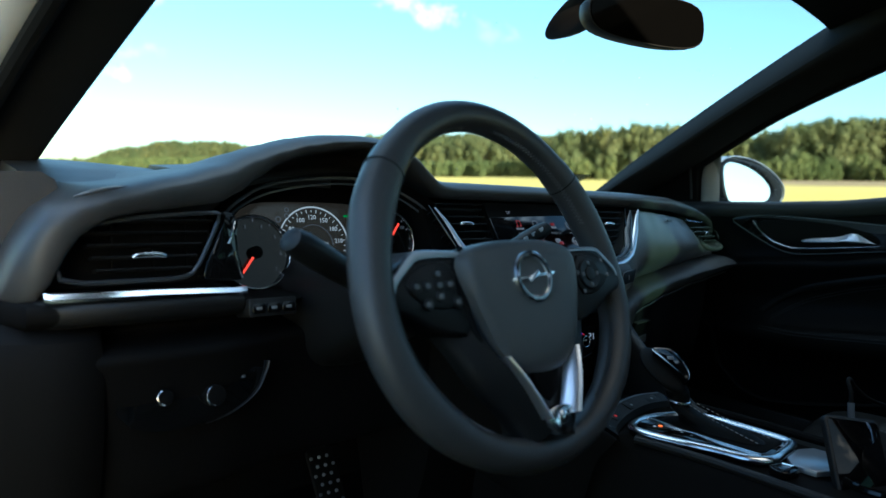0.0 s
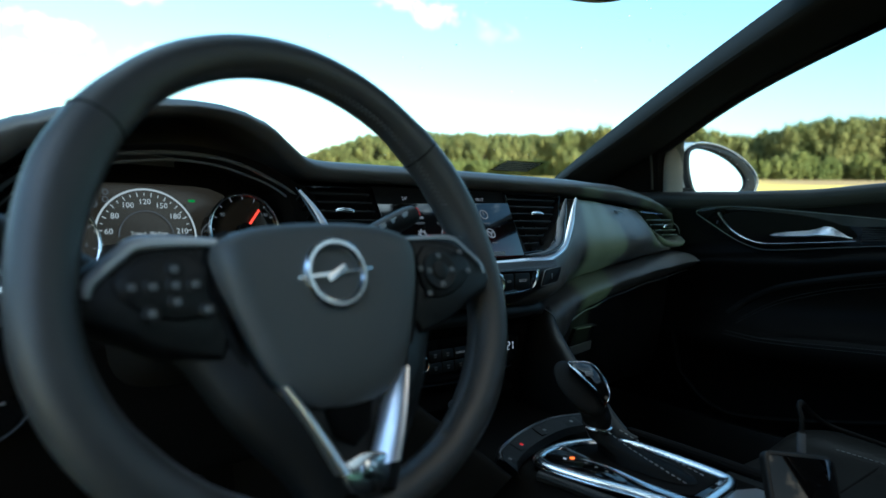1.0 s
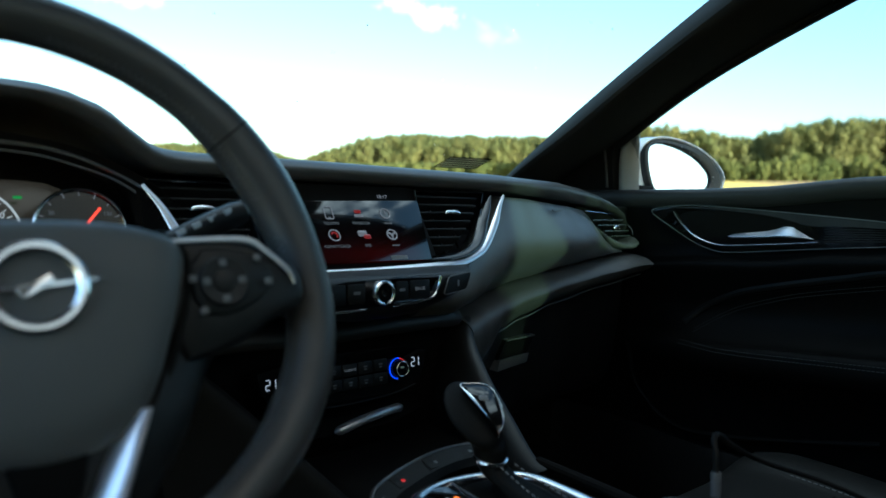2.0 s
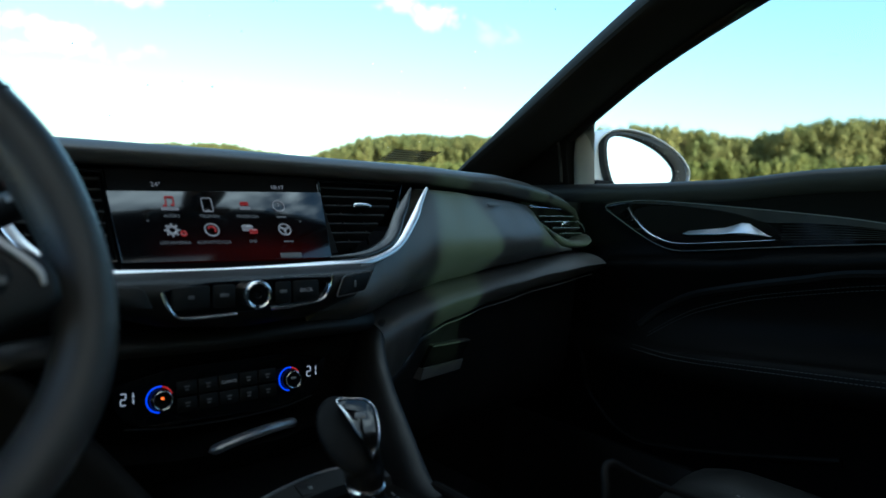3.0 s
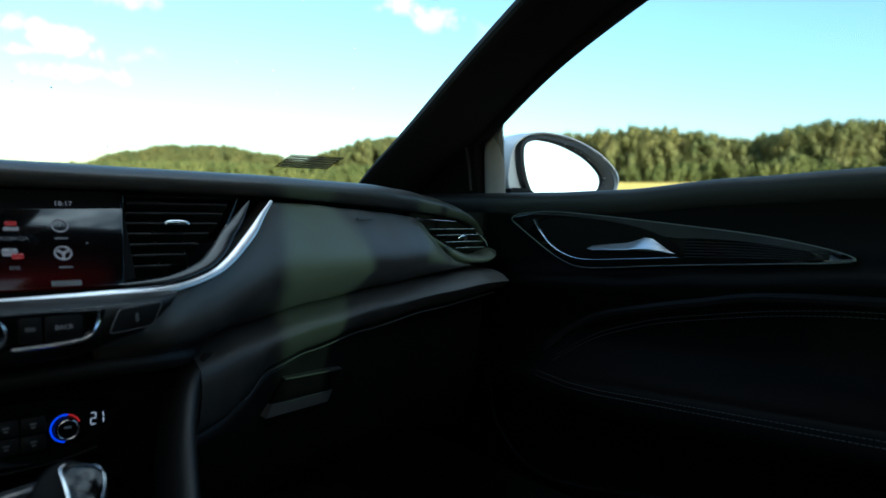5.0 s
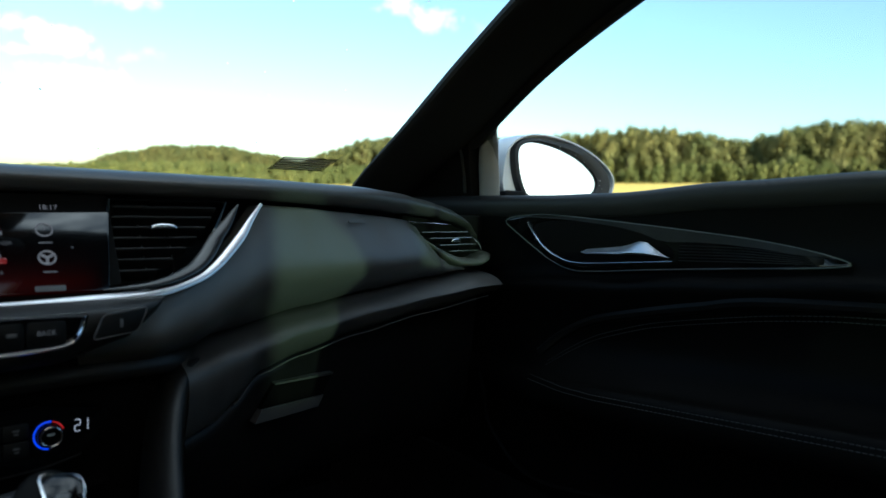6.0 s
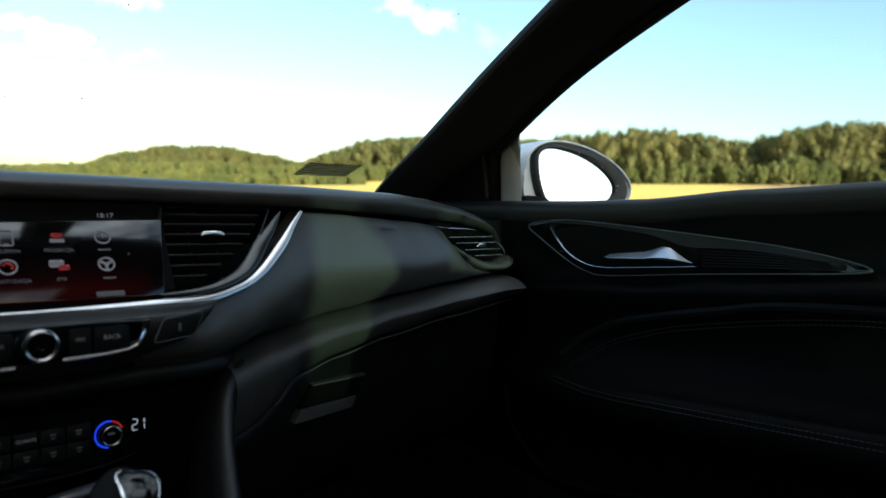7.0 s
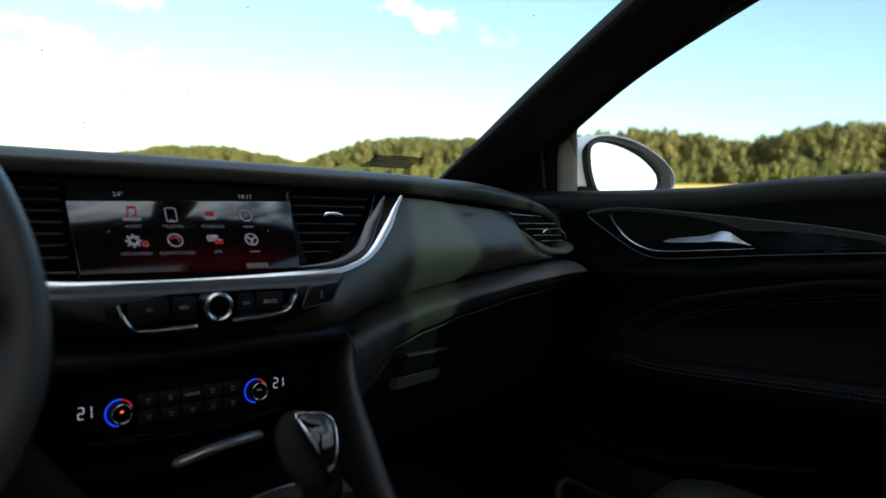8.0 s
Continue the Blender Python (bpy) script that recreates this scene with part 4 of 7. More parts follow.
LIP = hermite([(0, 0.598, 0.937, 0.134, 0.600, 0.932, 0.132), (1, 0.632, 0.916, 0.130, 0.635, 0.906, 0.121), (2, 0.666, 0.900, 0.129, 0.667, 0.884, 0.112), (3, 0.695, 0.8905, 0.128, 0.695, 0.8765, 0.108), (4, 0.727, 0.888, 0.128, 0.729, 0.8755, 0.109), (5, 0.750, 0.8915, 0.131, 0.757, 0.8815, 0.117), (6, 0.768, 0.8975, 0.142, 0.780, 0.888, 0.138)], 36)
bm = B()
skin(bm, [[(p.x, p.y, p.z) for p in chaikin([(ex, ey + 0.035, ez - 0.002), (ex, ey + 0.004, ez), (ex * 0.8 + lx * 0.2, ey * 0.6 + ly * 0.4, ez - 0.001), (lx, ly, ez * 0.45 + lz * 0.55), (lx, ly + 0.004, lz), (lx, ly + 0.03, lz - 0.004), (lx, ly + 0.06, lz)], 2)] for _, ex, ez, ey, lx, lz, ly in LIP])
part("vent_lip", bm, M_FASCIA, dash, "satin grey lip that cups the outer vent")
bm = B()
tube(bm, curve([(0.587, 0.126, 0.9490), (0.600, 0.125, 0.9470), (0.63, 0.125, 0.9462), (0.672, 0.126, 0.9445)], 20), [0.0030 - 0.0026 * i / 19 for i in range(20)], 8, flat=0.6)
part("vent_rim", bm, M_CHROME, dash, "bright upper edge of the outer vent")
bm = B()
tube(bm, curve([(0.712, 0.121, 0.926), (0.726, 0.121, 0.920), (0.737, 0.122, 0.911), (0.743, 0.124, 0.902)], 16), [0.0008 + 0.0012 * math.sin(math.pi * i / 15) for i in range(16)], 8)
part("vent_glint", bm, M_BRIGHT, dash, "chrome end of the outer vent")
bm = B()
box(bm, (0.690, 0.172, 0.916), (0.19, 0.02, 0.085), (0, 0, 4), 0.004)
part("vent_backing", bm, M_FLAT, dash)

# control island under the screen
IB = [(-0.172, 0.8765), (-0.163, 0.864), (-0.134, 0.842), (-0.071, 0.826), (0.0, 0.820), (0.068, 0.823), (0.131, 0.841), (0.162, 0.862), (0.172, 0.8765)]
bm = B()
rings = []
for x in np.linspace(-0.172, 0.172, 60):
    zb = at(IB, x)
    zt = 0.878
    d = 0.006 * (x / 0.168) ** 2 + 0.03 * max(0.0, (abs(x) - 0.115) / 0.057) ** 2.5
    h = zt - zb
    raw = [(0.07, zt), (0.0, zt), (-0.034 + d, zt - 0.05 * h), (-0.046 + d, zt - 0.16 * h), (-0.048 + d, zb + h * 0.5), (-0.044 + d, zb + h * 0.2), (-0.030 + d, zb), (0.0, zb - 0.001), (0.07, zb)]
    rings.append([(x, p.x, p.y) for p in chaikin(raw, 2)])
skin(bm, rings)
island = part("control_island", bm, M_HARD, dash, "curved black control pod below the screen")
IM = face_frame(0.002, -0.0475, 0.858, 4)
bm = B()
slab(bm, IM, chaikin([(-0.088, 0.013), (0.090, 0.014), (0.090, 0.006), (0.080, -0.013), (0.070, -0.0165), (-0.070, -0.018), (-0.082, -0.010)], 1), -0.006, 0.0006)
part("button_panel", bm, M_PIANO, island)
for x, w in ((-0.062, 0.036), (-0.030, 0.022), (0.032, 0.018), (0.058, 0.030)):
    bm = B()
    slab(bm, IM, [(px + x, py - 0.001) for px, py in rrect(w, 0.022, 0.003)], -0.002, 0.0022)
    part("button", bm, M_KEY, island)
for words, x in (("BACK", 0.058),):
    text("button_print", words, IM @ Matrix.Translation((x, 0.0, 0.0024)), 0.0058, M_DIM, island)
for x, w in ((-0.062, 0.006), (-0.030, 0.009), (0.032, 0.008)):
    bm = B()
    bar(bm, IM, w, 0.0035, 0.0022, 0.0025, x=x)
    part("button_print", bm, M_FADED, island)
bm = B()
tube(bm, curve([IM @ Vector((*p, 0.0015)) for p in ((-0.088, 0.006), (-0.084, -0.006), (-0.076, -0.0165), (-0.060, -0.0195), (-0.018, -0.0190))], 24), 0.0016, 8)
tube(bm, curve([IM @ Vector((*p, 0.0015)) for p in ((0.018, -0.0165), (0.060, -0.0145), (0.078, -0.0105), (0.086, 0.0), (0.090, 0.013))], 24), 0.0019, 8)
tube(bm, [IM @ Vector((*p, 0.0015)) for p in ((0.018, 0.0145), (0.090, 0.0150))], 0.0006, 6)
part("chrome_edge", bm, M_BRIGHT, island, "thin chrome edge round the buttons")
bm = B()
slab(bm, face_frame(0.121, -0.0462, 0.861, 4, 5), [(px + 0.45 * py, py + 0.10 * px) for px, py in rrect(0.038, 0.020, 0.003)], -0.004, 0.0022)
hz = part("hazard_button", bm, M_KEY, island)
bm = B()
tube(bm, [face_frame(0.121, -0.0462, 0.861, 4, 5) @ Vector((px + 0.45 * py, py + 0.10 * px, 0.0012)) for px, py in rrect(0.0405, 0.0225, 0.004)], 0.0007, 5, loop=True)
part("button_edge", bm, M_FADED, hz)
bm = B()
bar(bm, face_frame(0.121, -0.0462, 0.861, 4, 5), 0.003, 0.008, 0.0022, 0.0026)
part("button_print", bm, M_FADED, hz)
bm = B()
slab(bm, face_frame(-0.117, -0.0462, 0.861, 4, -5), [(px - 0.45 * py, py - 0.10 * px) for px, py in rrect(0.038, 0.020, 0.003)], -0.004, 0.0022)
part("button", bm, M_HARD, island)
KM = IM @ Matrix.Translation((0.0, -0.001, 0))
bm = B()
lathe(bm, KM, [(0.0125, 0.0), (0.0135, 0.001), (0.0138, 0.010), (0.0128, 0.0128), (0.0112, 0.0128), (0.0105, 0.0118)], 36)
ring(bm, KM, 0.0122, 0.0020, 0.0120, 40)
knob = part("volume_knob", bm, M_BRIGHT, island, "chrome volume knob")
bm = B()
lathe(bm, KM, [(0.0104, 0.008), (0.0104, 0.0116), (0.0098, 0.0122)], 32)
ring(bm, KM, 0.0032, 0.0004, 0.0125, 16, sides=5)
part("knob_face", bm, M_PIANO, knob)

# climate panel
HM = face_frame(0.0, 0.004, 0.748, 8)
bm = B()
slab(bm, HM, chaikin([(-0.118, 0.030), (0.120, 0.030), (0.112, -0.012), (0.085, -0.026), (0.0, -0.030), (-0.085, -0.026), (-0.112, -0.012)], 1), -0.03, 0.0)
climate = part("climate_panel", bm, M_PIANO, dash, "piano-black climate panel with lit dials")
bm = B()
tube(bm, curve([HM @ Vector((*p, 0.001)) for p in ((-0.105, -0.023), (-0.06, -0.029), (0.0, -0.0315), (0.06, -0.029), (0.098, -0.022))], 30), 0.0008, 6)
part("panel_edge", bm, M_HARD, climate)
for sx in (-0.071, 0.071):
    K = HM @ Matrix.Translation((sx, 0.001, 0))
    bm = B()
    ring(bm, K, 0.0128, 0.0007, 0.001, 40, 80, 265)
    part("blue_ring", bm, M_BLUE, climate, "lit blue arc")
    bm = B()
    ring(bm, K, 0.0128, 0.0007, 0.001, 40, 20, 76)
    part("red_ring", bm, M_RED, climate, "lit red arc")
    bm = B()
    lathe(bm, K, [(0.0108, 0.0), (0.0105, 0.009), (0.0094, 0.0115), (0.0082, 0.0112), (0.0078, 0.0100)], 32)
    k1 = part("temperature_knob", bm, M_PIANO, climate)
    bm = B()
    ring(bm, K, 0.0090, 0.0007, 0.0112, 32)
    part("knob_ring", bm, M_CHROME, k1)
    bm = B()
    bar(bm, K, 0.0028 if sx < 0 else 0.006, 0.0022, 0.0100, 0.0106, y=0.002)
    part("knob_print", bm, M_ORANGE if sx < 0 else M_MARK, k1)
    DG = HM @ Matrix.Translation((sx * 1.41, 0.006, 0.0004))
    for digit, segs in ((-0.0046, ((0, 0.0055, 1), (0, 0.0, 1), (0, -0.0055, 1), (0.0024, 0.0028, 0), (-0.0024, -0.0028, 0))), (0.0046, ((0.0, 0.0028, 0), (0.0, -0.0028, 0)))):
        bm = B()
        for u, v, flat in segs:
            bar(bm, DG, 0.0042 if flat else 0.0009, 0.0009 if flat else 0.0048, 0, 0.0004, 0.0003, x=digit + u, y=v)
        part("digit", bm, M_LIT, climate, "lit white digit")
for row in range(2):
    for i in range(5):
        x = -0.044 + i * 0.022
        bm = B()
        bar(bm, HM, 0.0205, 0.0145, 0.0, 0.0022, 0.0015, x=x, y=0.0085 - row * 0.0165)
        b1 = part("button", bm, M_KEY, climate)
        if (row, i) == (0, 2):
            text("button_print", "CLIMATE", HM @ Matrix.Translation((x, 0.0085, 0.0022)), 0.0042, M_DIM, b1)
        else:
            bm = B()
            bar(bm, HM, 0.0055, 0.0018, 0.0022, 0.0026, x=x, y=0.0100 - row * 0.0165)
            bar(bm, HM, 0.0040, 0.0018, 0.0022, 0.0026, x=x, y=0.0068 - row * 0.0165)
            part("button_print", bm, M_FADED, b1)
# band above the climate panel, and the broad soft cheeks that run down from it to the console
bm = B()
ARCH = curve([(-0.215, 0.040, 0.790), (-0.185, 0.030, 0.803), (-0.08, 0.026, 0.803), (0.0, 0.026, 0.801), (0.08, 0.026, 0.803), (0.150, 0.028, 0.803), (0.195, 0.044, 0.799), (0.225, 0.085, 0.797)], 60)
tube(bm, ARCH, 0.016, 12, up=(0.0, -0.75, 0.66), flat=0.6)
part("console_arch", bm, M_HARD, dash, "black band above the climate panel")


def cheek(keys, side, label):
    """A soft band: keys are places along its outer edge, from the dash down to the console."""
    bm = B()
    rings = []
    for p, w in zip(curve(keys, 34), np.linspace(1.0, 0.62, 34)):
        wide = 0.033 * w
        raw = [(0.006, 0.050, -0.16), (0.005, 0.022, -0.034), (0.001, 0.004, -0.008), (-0.004, -0.003, 0.003), (-0.5 * wide, -0.003, 0.005), (-wide + 0.004, 0.003, 0.001), (-wide, 0.014, -0.008), (-wide + 0.002, 0.06, -0.03), (-wide + 0.002, 0.07, -0.16)]
        rings.append([(side * (p.x + q.x), p.y + q.y, p.z + q.z) for q in chaikin(raw, 2)])
    skin(bm, rings)
    # driver's-side band takes a darker black in place of its shade
    part("console_cheek", bm, M_HARD if side > 0 else M_FLAT, dash, label)


cheek([(0.262, 0.066, 0.792), (0.232, 0.040, 0.790), (0.206, 0.008, 0.775), (0.180, -0.049, 0.740), (0.161, -0.110, 0.706), (0.143, -0.170, 0.674), (0.139, -0.195, 0.668)], 1, "soft black band beside the climate panel")
cheek([(0.255, 0.066, 0.792), (0.228, 0.040, 0.790), (0.198, 0.005, 0.775), (0.160, -0.060, 0.735), (0.130, -0.130, 0.700), (0.106, -0.190, 0.670)], -1, "")
bm = B()
skin(bm, [[(x, y, z) for y, z in ((0.05, 0.70), (0.012 + q, 0.695), (-0.006 + q, 0.684), (-0.002 + q, 0.674), (0.05, 0.60))] for x, q in ((-0.12, 0.03), (-0.06, 0.006), (0.0, 0.0), (0.06, 0.004), (0.13, 0.03))])
lid = part("tray_lid", bm, M_FLAT, dash)
bm = B()
tube(bm, curve([(-0.024, -0.004, 0.6870), (0.012, -0.006, 0.6955), (0.050, -0.002, 0.6988), (0.084, 0.008, 0.6965)], 40), [0.0004 + 0.0056 * math.sqrt(min(1, i / 2.5, (39 - i) / 3)) for i in range(40)], 12, up=(0, -0.72, 0.69), flat=0.8)
part("lid_handle", bm, M_SILVER, lid, "slim curved chrome lid handle")

# ---- centre console and selector ----
console = thing("centre_console", (0.05, -0.35, 0.35), "black centre console between the front seats", "console")
bm = B()
rings = []
for y, zt, w0, w1 in ((0.06, 0.655, -0.07, 0.165), (-0.10, 0.658, -0.058, 0.150), (-0.18, 0.666, -0.048, 0.137), (-0.30, 0.666, -0.040, 0.134), (-0.45, 0.664, -0.040, 0.134), (-0.75, 0.664, -0.040, 0.134)):
    raw = [(w0 - 0.05, 0.33), (w0 - 0.045, 0.55), (w0 - 0.012, zt - 0.022), (w0, zt - 0.004), (w0 + 0.012, zt), (w1 - 0.012, zt), (w1, zt - 0.003), (w1 + 0.004, zt - 0.03), (w1 + 0.03, 0.33)]
    rings.append([(p.x, y, p.y) for p in chaikin(raw, 2)])
skin(bm, rings)
part("body", bm, M_FLAT, console)
bm = B()
tube(bm, curve([(0.137, -0.178, 0.673), (0.134, -0.26, 0.675), (0.132, -0.36, 0.675), (0.132, -0.55, 0.674), (0.132, -0.75, 0.672)], 24), 0.006, 10)
part("side_rail", bm, M_FLAT, console, "padded rail along the passenger's side")
bm = B()
tube(bm, curve([(-0.05, -0.19, 0.664), (-0.040, -0.26, 0.664), (-0.036, -0.36, 0.664), (-0.036, -0.75, 0.664)], 24), 0.006, 10)
part("side_rail", bm, M_HARD, console, "padded rail along the driver's side")
GZ = 0.6705
GM = Matrix.Translation((0, 0, GZ))
OUTER = [(p.x, p.y) for p in curve([Vector((*q, 0)) for q in ((-0.030, -0.168), (0.01, -0.160), (0.06, -0.172), (0.096, -0.200), (0.103, -0.250), (0.100, -0.325), (0.088, -0.342), (0.05, -0.348), (0.010, -0.350), (-0.012, -0.332), (-0.022, -0.290), (-0.034, -0.250), (-0.044, -0.205), (-0.043, -0.180))], 56, True)]
bm = B()
slab(bm, GM, OUTER, -0.006, 0.003, 0.002)
gate = part("gate_plate", bm, M_PIANO, console, "piano-black selector plate")
bm = B()
tube(bm, [GM @ Vector((0.032 + (x - 0.032) * 0.965, -0.258 + (y + 0.258) * 0.965, 0.003)) for x, y in OUTER], 0.0072, 12, loop=True, flat=0.75, up=(0, 0, 1))
frame_ring = part("gate_frame", bm, M_CHROME, gate, "satin chrome frame round the selector gate")
bm = B()
tube(bm, curve([GM @ Vector((x, y, 0.0055)) for x, y in ((0.014, -0.170), (0.010, -0.205), (0.008, -0.250), (0.004, -0.285), (0.004, -0.335))], 20), [0.0022 + 0.0026 * i / 19 for i in range(20)], 8, flat=0.6, up=(0, 0, 1))
part("gate_divider", bm, M_CHROME, gate, "satin chrome divider")
WELL = [(p.x, p.y) for p in curve([Vector((*q, 0)) for q in ((0.02, -0.180), (0.06, -0.185), (0.088, -0.208), (0.093, -0.25), (0.090, -0.318), (0.078, -0.328), (0.045, -0.330), (0.022, -0.328), (0.012, -0.300), (0.010, -0.26), (0.012, -0.21))], 44, True)]
bm = B()
slab(bm, GM, WELL, 0.0, 0.0045, 0.001)
part("gate_well", bm, M_FLAT, gate)
PR = [(p.x, p.y) for p in curve([Vector((*q, 0)) for q in ((-0.026, -0.176), (0.000, -0.172), (0.006, -0.20), (0.004, -0.25), (-0.008, -0.275), (-0.020, -0.26), (-0.034, -0.215), (-0.034, -0.19))], 32, True)]
bm = B()
slab(bm, GM, PR, 0.0, 0.0066, 0.001)
prnd = part("gear_display", bm, M_PIANO, gate, "piano-black gear display with an orange lamp")
bm = B()
lathe(bm, GM @ Matrix.Translation((-0.006, -0.200, 0.0066)), [(0.003, 0.0), (0.003, 0.0005), (0.0022, 0.0007)], 16)
part("gear_lamp", bm, M_ORANGE, prnd, "lit orange lamp")
bm = B()
bar(bm, GM @ Matrix.Translation((-0.014, -0.196, 0.0066)), 0.003, 0.004, 0.0, 0.0005)
part("gear_mark", bm, M_LIT, prnd)
for k in range(3):
    bm = B()
    bar(bm, GM @ Matrix.Translation((-0.004, -0.218 - 0.014 * k, 0.0066)), 0.003, 0.004, 0.0, 0.0004)
    part("gear_mark", bm, M_FADED, prnd)
# arc of switches ahead of the gate
bm = B()
arc = curve([(-0.072, -0.166, 0.666), (-0.050, -0.146, 0.668), (0.0, -0.132, 0.674), (0.05, -0.132, 0.680), (0.10, -0.142, 0.680)], 40)
rings = []
for i, p in enumerate(arc):
    rings.append([p + Vector((0, 0.022, -0.004)), p + Vector((0, 0.020, 0.006)), p + Vector((0, 0.010, 0.010)), p + Vector((0.0, -0.012, 0.004)), p + Vector((0.0, -0.016, -0.004))])
skin(bm, rings)
sw = part("switch_arc", bm, M_KEY, console, "curved row of piano-black switches")
bm = B()
tube(bm, [p + Vector((0, 0.014, 0.009)) for p in arc], 0.0018, 6)
part("switch_edge", bm, M_GREY, sw)
for k in range(4):
    p = arc[6 + k * 9]
    bm = B()
    box(bm, (p.x, p.y - 0.001, p.z + 0.0062), (0.024, 0.017, 0.0016), (15, 0, 24 - 12 * k), 0.0003)
    b1 = part("switch", bm, M_KEY, sw)
    bm = B()
    box(bm, (p.x, p.y - 0.002, p.z + 0.0070), (0.004, 0.004, 0.0006), (15, 0, 24 - 12 * k), 0.0002)
    part("switch_mark", bm, M_RED if k == 1 else M_FADED, b1)
# parking-brake switch and the tray behind the gate
bm = B()
slab(bm, GM, chaikin([(-0.020, -0.352), (0.006, -0.360), (0.010, -0.385), (-0.028, -0.380)], 1), -0.004, 0.005, 0.001)
pb = part("brake_switch", bm, M_PIANO, console)
bm = B()
tube(bm, [GM @ Vector(q) for q in ((-0.018, -0.358, 0.006), (0.000, -0.363, 0.006), (0.003, -0.377, 0.006), (-0.021, -0.374, 0.006))], 0.0016, 6, loop=True)
part("switch_edge", bm, M_BRIGHT, pb, "chrome edge")
bm = B()
slab(bm, GM, chaikin([(0.016, -0.356), (0.100, -0.348), (0.104, -0.40), (0.020, -0.41)], 1), -0.004, 0.003, 0.001)
part("tray_strip", bm, M_SILVER, console, "brushed silver strip")
bm = B()
ring(bm, Matrix.Translation((0.055, -0.455, 0.672)), 0.044, 0.005, 0, 36)
cup = part("cup_holder", bm, M_PIANO, console, "black cup holder")

selector = thing("gear_selector", (0.05, -0.20, 0.676), "black leather gear selector with a chrome and piano-black cap", "gear selector")
bm = B()
rings = []
for c, rx, ry, z in (((0.050, -0.258), 0.026, 0.062, 0.676), ((0.049, -0.250), 0.022, 0.054, 0.682), ((0.046, -0.230), 0.0180, 0.036, 0.687), ((0.042, -0.208), 0.0155, 0.021, 0.693), ((0.0405, -0.201), 0.0150, 0.0160, 0.700), ((0.040, -0.199), 0.0152, 0.0158, 0.706)):
    rings.append([(c[0] + rx * math.cos(a) * (1 + 0.05 * math.sin(5 * a)), c[1] + ry * math.sin(a), z) for a in [2 * math.pi * i / 28 for i in range(28)]])
skin(bm, rings)
boot = part("boot", bm, M_GRIP, selector, "creased leather boot with pale stitching")
bm = B()
for dx in (-0.010, 0.012):
    stitches(bm, [(0.050 + dx * 1.6, -0.318, 0.6800), (0.049 + dx * 1.4, -0.285, 0.6865), (0.046 + dx * 1.1, -0.250, 0.6945), (0.041 + dx * 0.8, -0.216, 0.7065)], 0.004, 0.003, 0.0006)
part("stitching", bm, M_THREAD, boot)
bm = B()
SH = hermite([(0, 0.040, -0.198, 0.706, 0.0160, 0.0160, 0.10), (1, 0.0405, -0.194, 0.719, 0.0178, 0.0190, 0.22), (2, 0.0385, -0.185, 0.730, 0.0205, 0.0255, 0.40), (3, 0.0365, -0.177, 0.739, 0.0235, 0.0320, 0.52), (4, 0.0360, -0.172, 0.7455, 0.0250, 0.0360, 0.55), (5, 0.0370, -0.171, 0.7500, 0.0235, 0.0345, 0.55), (6, 0.040, -0.173, 0.7530, 0.0140, 0.0220, 0.55), (7, 0.040, -0.173, 0.7536, 0.003, 0.006, 0.55)], 29)
rings = [[Vector((x + rx * math.cos(a), y + ry * math.sin(a), z + k * ry * math.sin(a) + 0.5 * k * rx * math.cos(a))) for a in [2 * math.pi * i / 28 for i in range(28)]] for _, x, y, z, rx, ry, k in SH]
skin(bm, rings)
grip = part("grip", bm, M_GRIP, selector, "smooth black leather grip")
CAP = face_frame(0.0320, -0.1490, 0.7665, 60, -34) @ Matrix.Translation((0, 0, 0.0022))
bm = B()
slab(bm, CAP, chaikin([(0.003, 0.004), (0.036, 0.004), (0.044, -0.018), (0.045, -0.050), (0.038, -0.060), (0.030, -0.042), (0.016, -0.016)], 2), -0.012, 0.002, 0.002)
cap = part("cap", bm, M_PIANO, grip, "piano-black thumb panel")
bm = B()
tube(bm, [CAP @ Vector((p.x, p.y, 0.002)) for p in chaikin([(0.030, -0.042), (0.016, -0.016), (0.003, 0.003), (0.014, 0.0045), (0.036, 0.004), (0.0445, -0.018), (0.0455, -0.050), (0.038, -0.060)], 2, False)], [0.0004 + 0.0014 * math.exp(-((i - 5) / 3) ** 2) for i in range(32)], 8)
part("cap_rim", bm, M_BRIGHT, grip, "polished chrome rim")
bm = B()
bar(bm, CAP, 0.010, 0.007, 0.002, 0.0026, x=0.028, y=-0.016)
part("cap_mark", bm, M_FADED, cap)
bm = B()
ring(bm, Matrix.Translation((0.040, -0.198, 0.707)) @ Matrix.Rotation(radians(10), 4, "X"), 0.0160, 0.0022, 0, 28)
part("collar", bm, M_BRIGHT, selector, "bright chrome collar")

# ---- steering wheel ----
WC, WTILT = (-0.368, -0.247, 0.906), 19.5
WM = face_frame(*WC, WTILT)
WH = WM @ Matrix.Translation((0, -0.012, 0))
wheel = thing("steering_wheel", WC, "black leather steering wheel with a flattened foot and chrome trim", "steering wheel")


WR = face_frame(-0.3660, -0.2485, 0.8936, 21.3, 6.06)


def rim_point(a):
    """Centre line of the rim, a in degrees clockwise from the top."""
    c = math.cos(radians(a))
    u, v = 0.1776 * math.sin(radians(a)), (0.1865 if c > 0 else 0.1500) * c
    return Vector((u, v, 0))


RW = [(0, 0.0162), (38, 0.0166), (50, 0.0190), (62, 0.0205), (80, 0.0185), (100, 0.0185), (125, 0.0190), (150, 0.0165), (180, 0.0165)]
rings = []
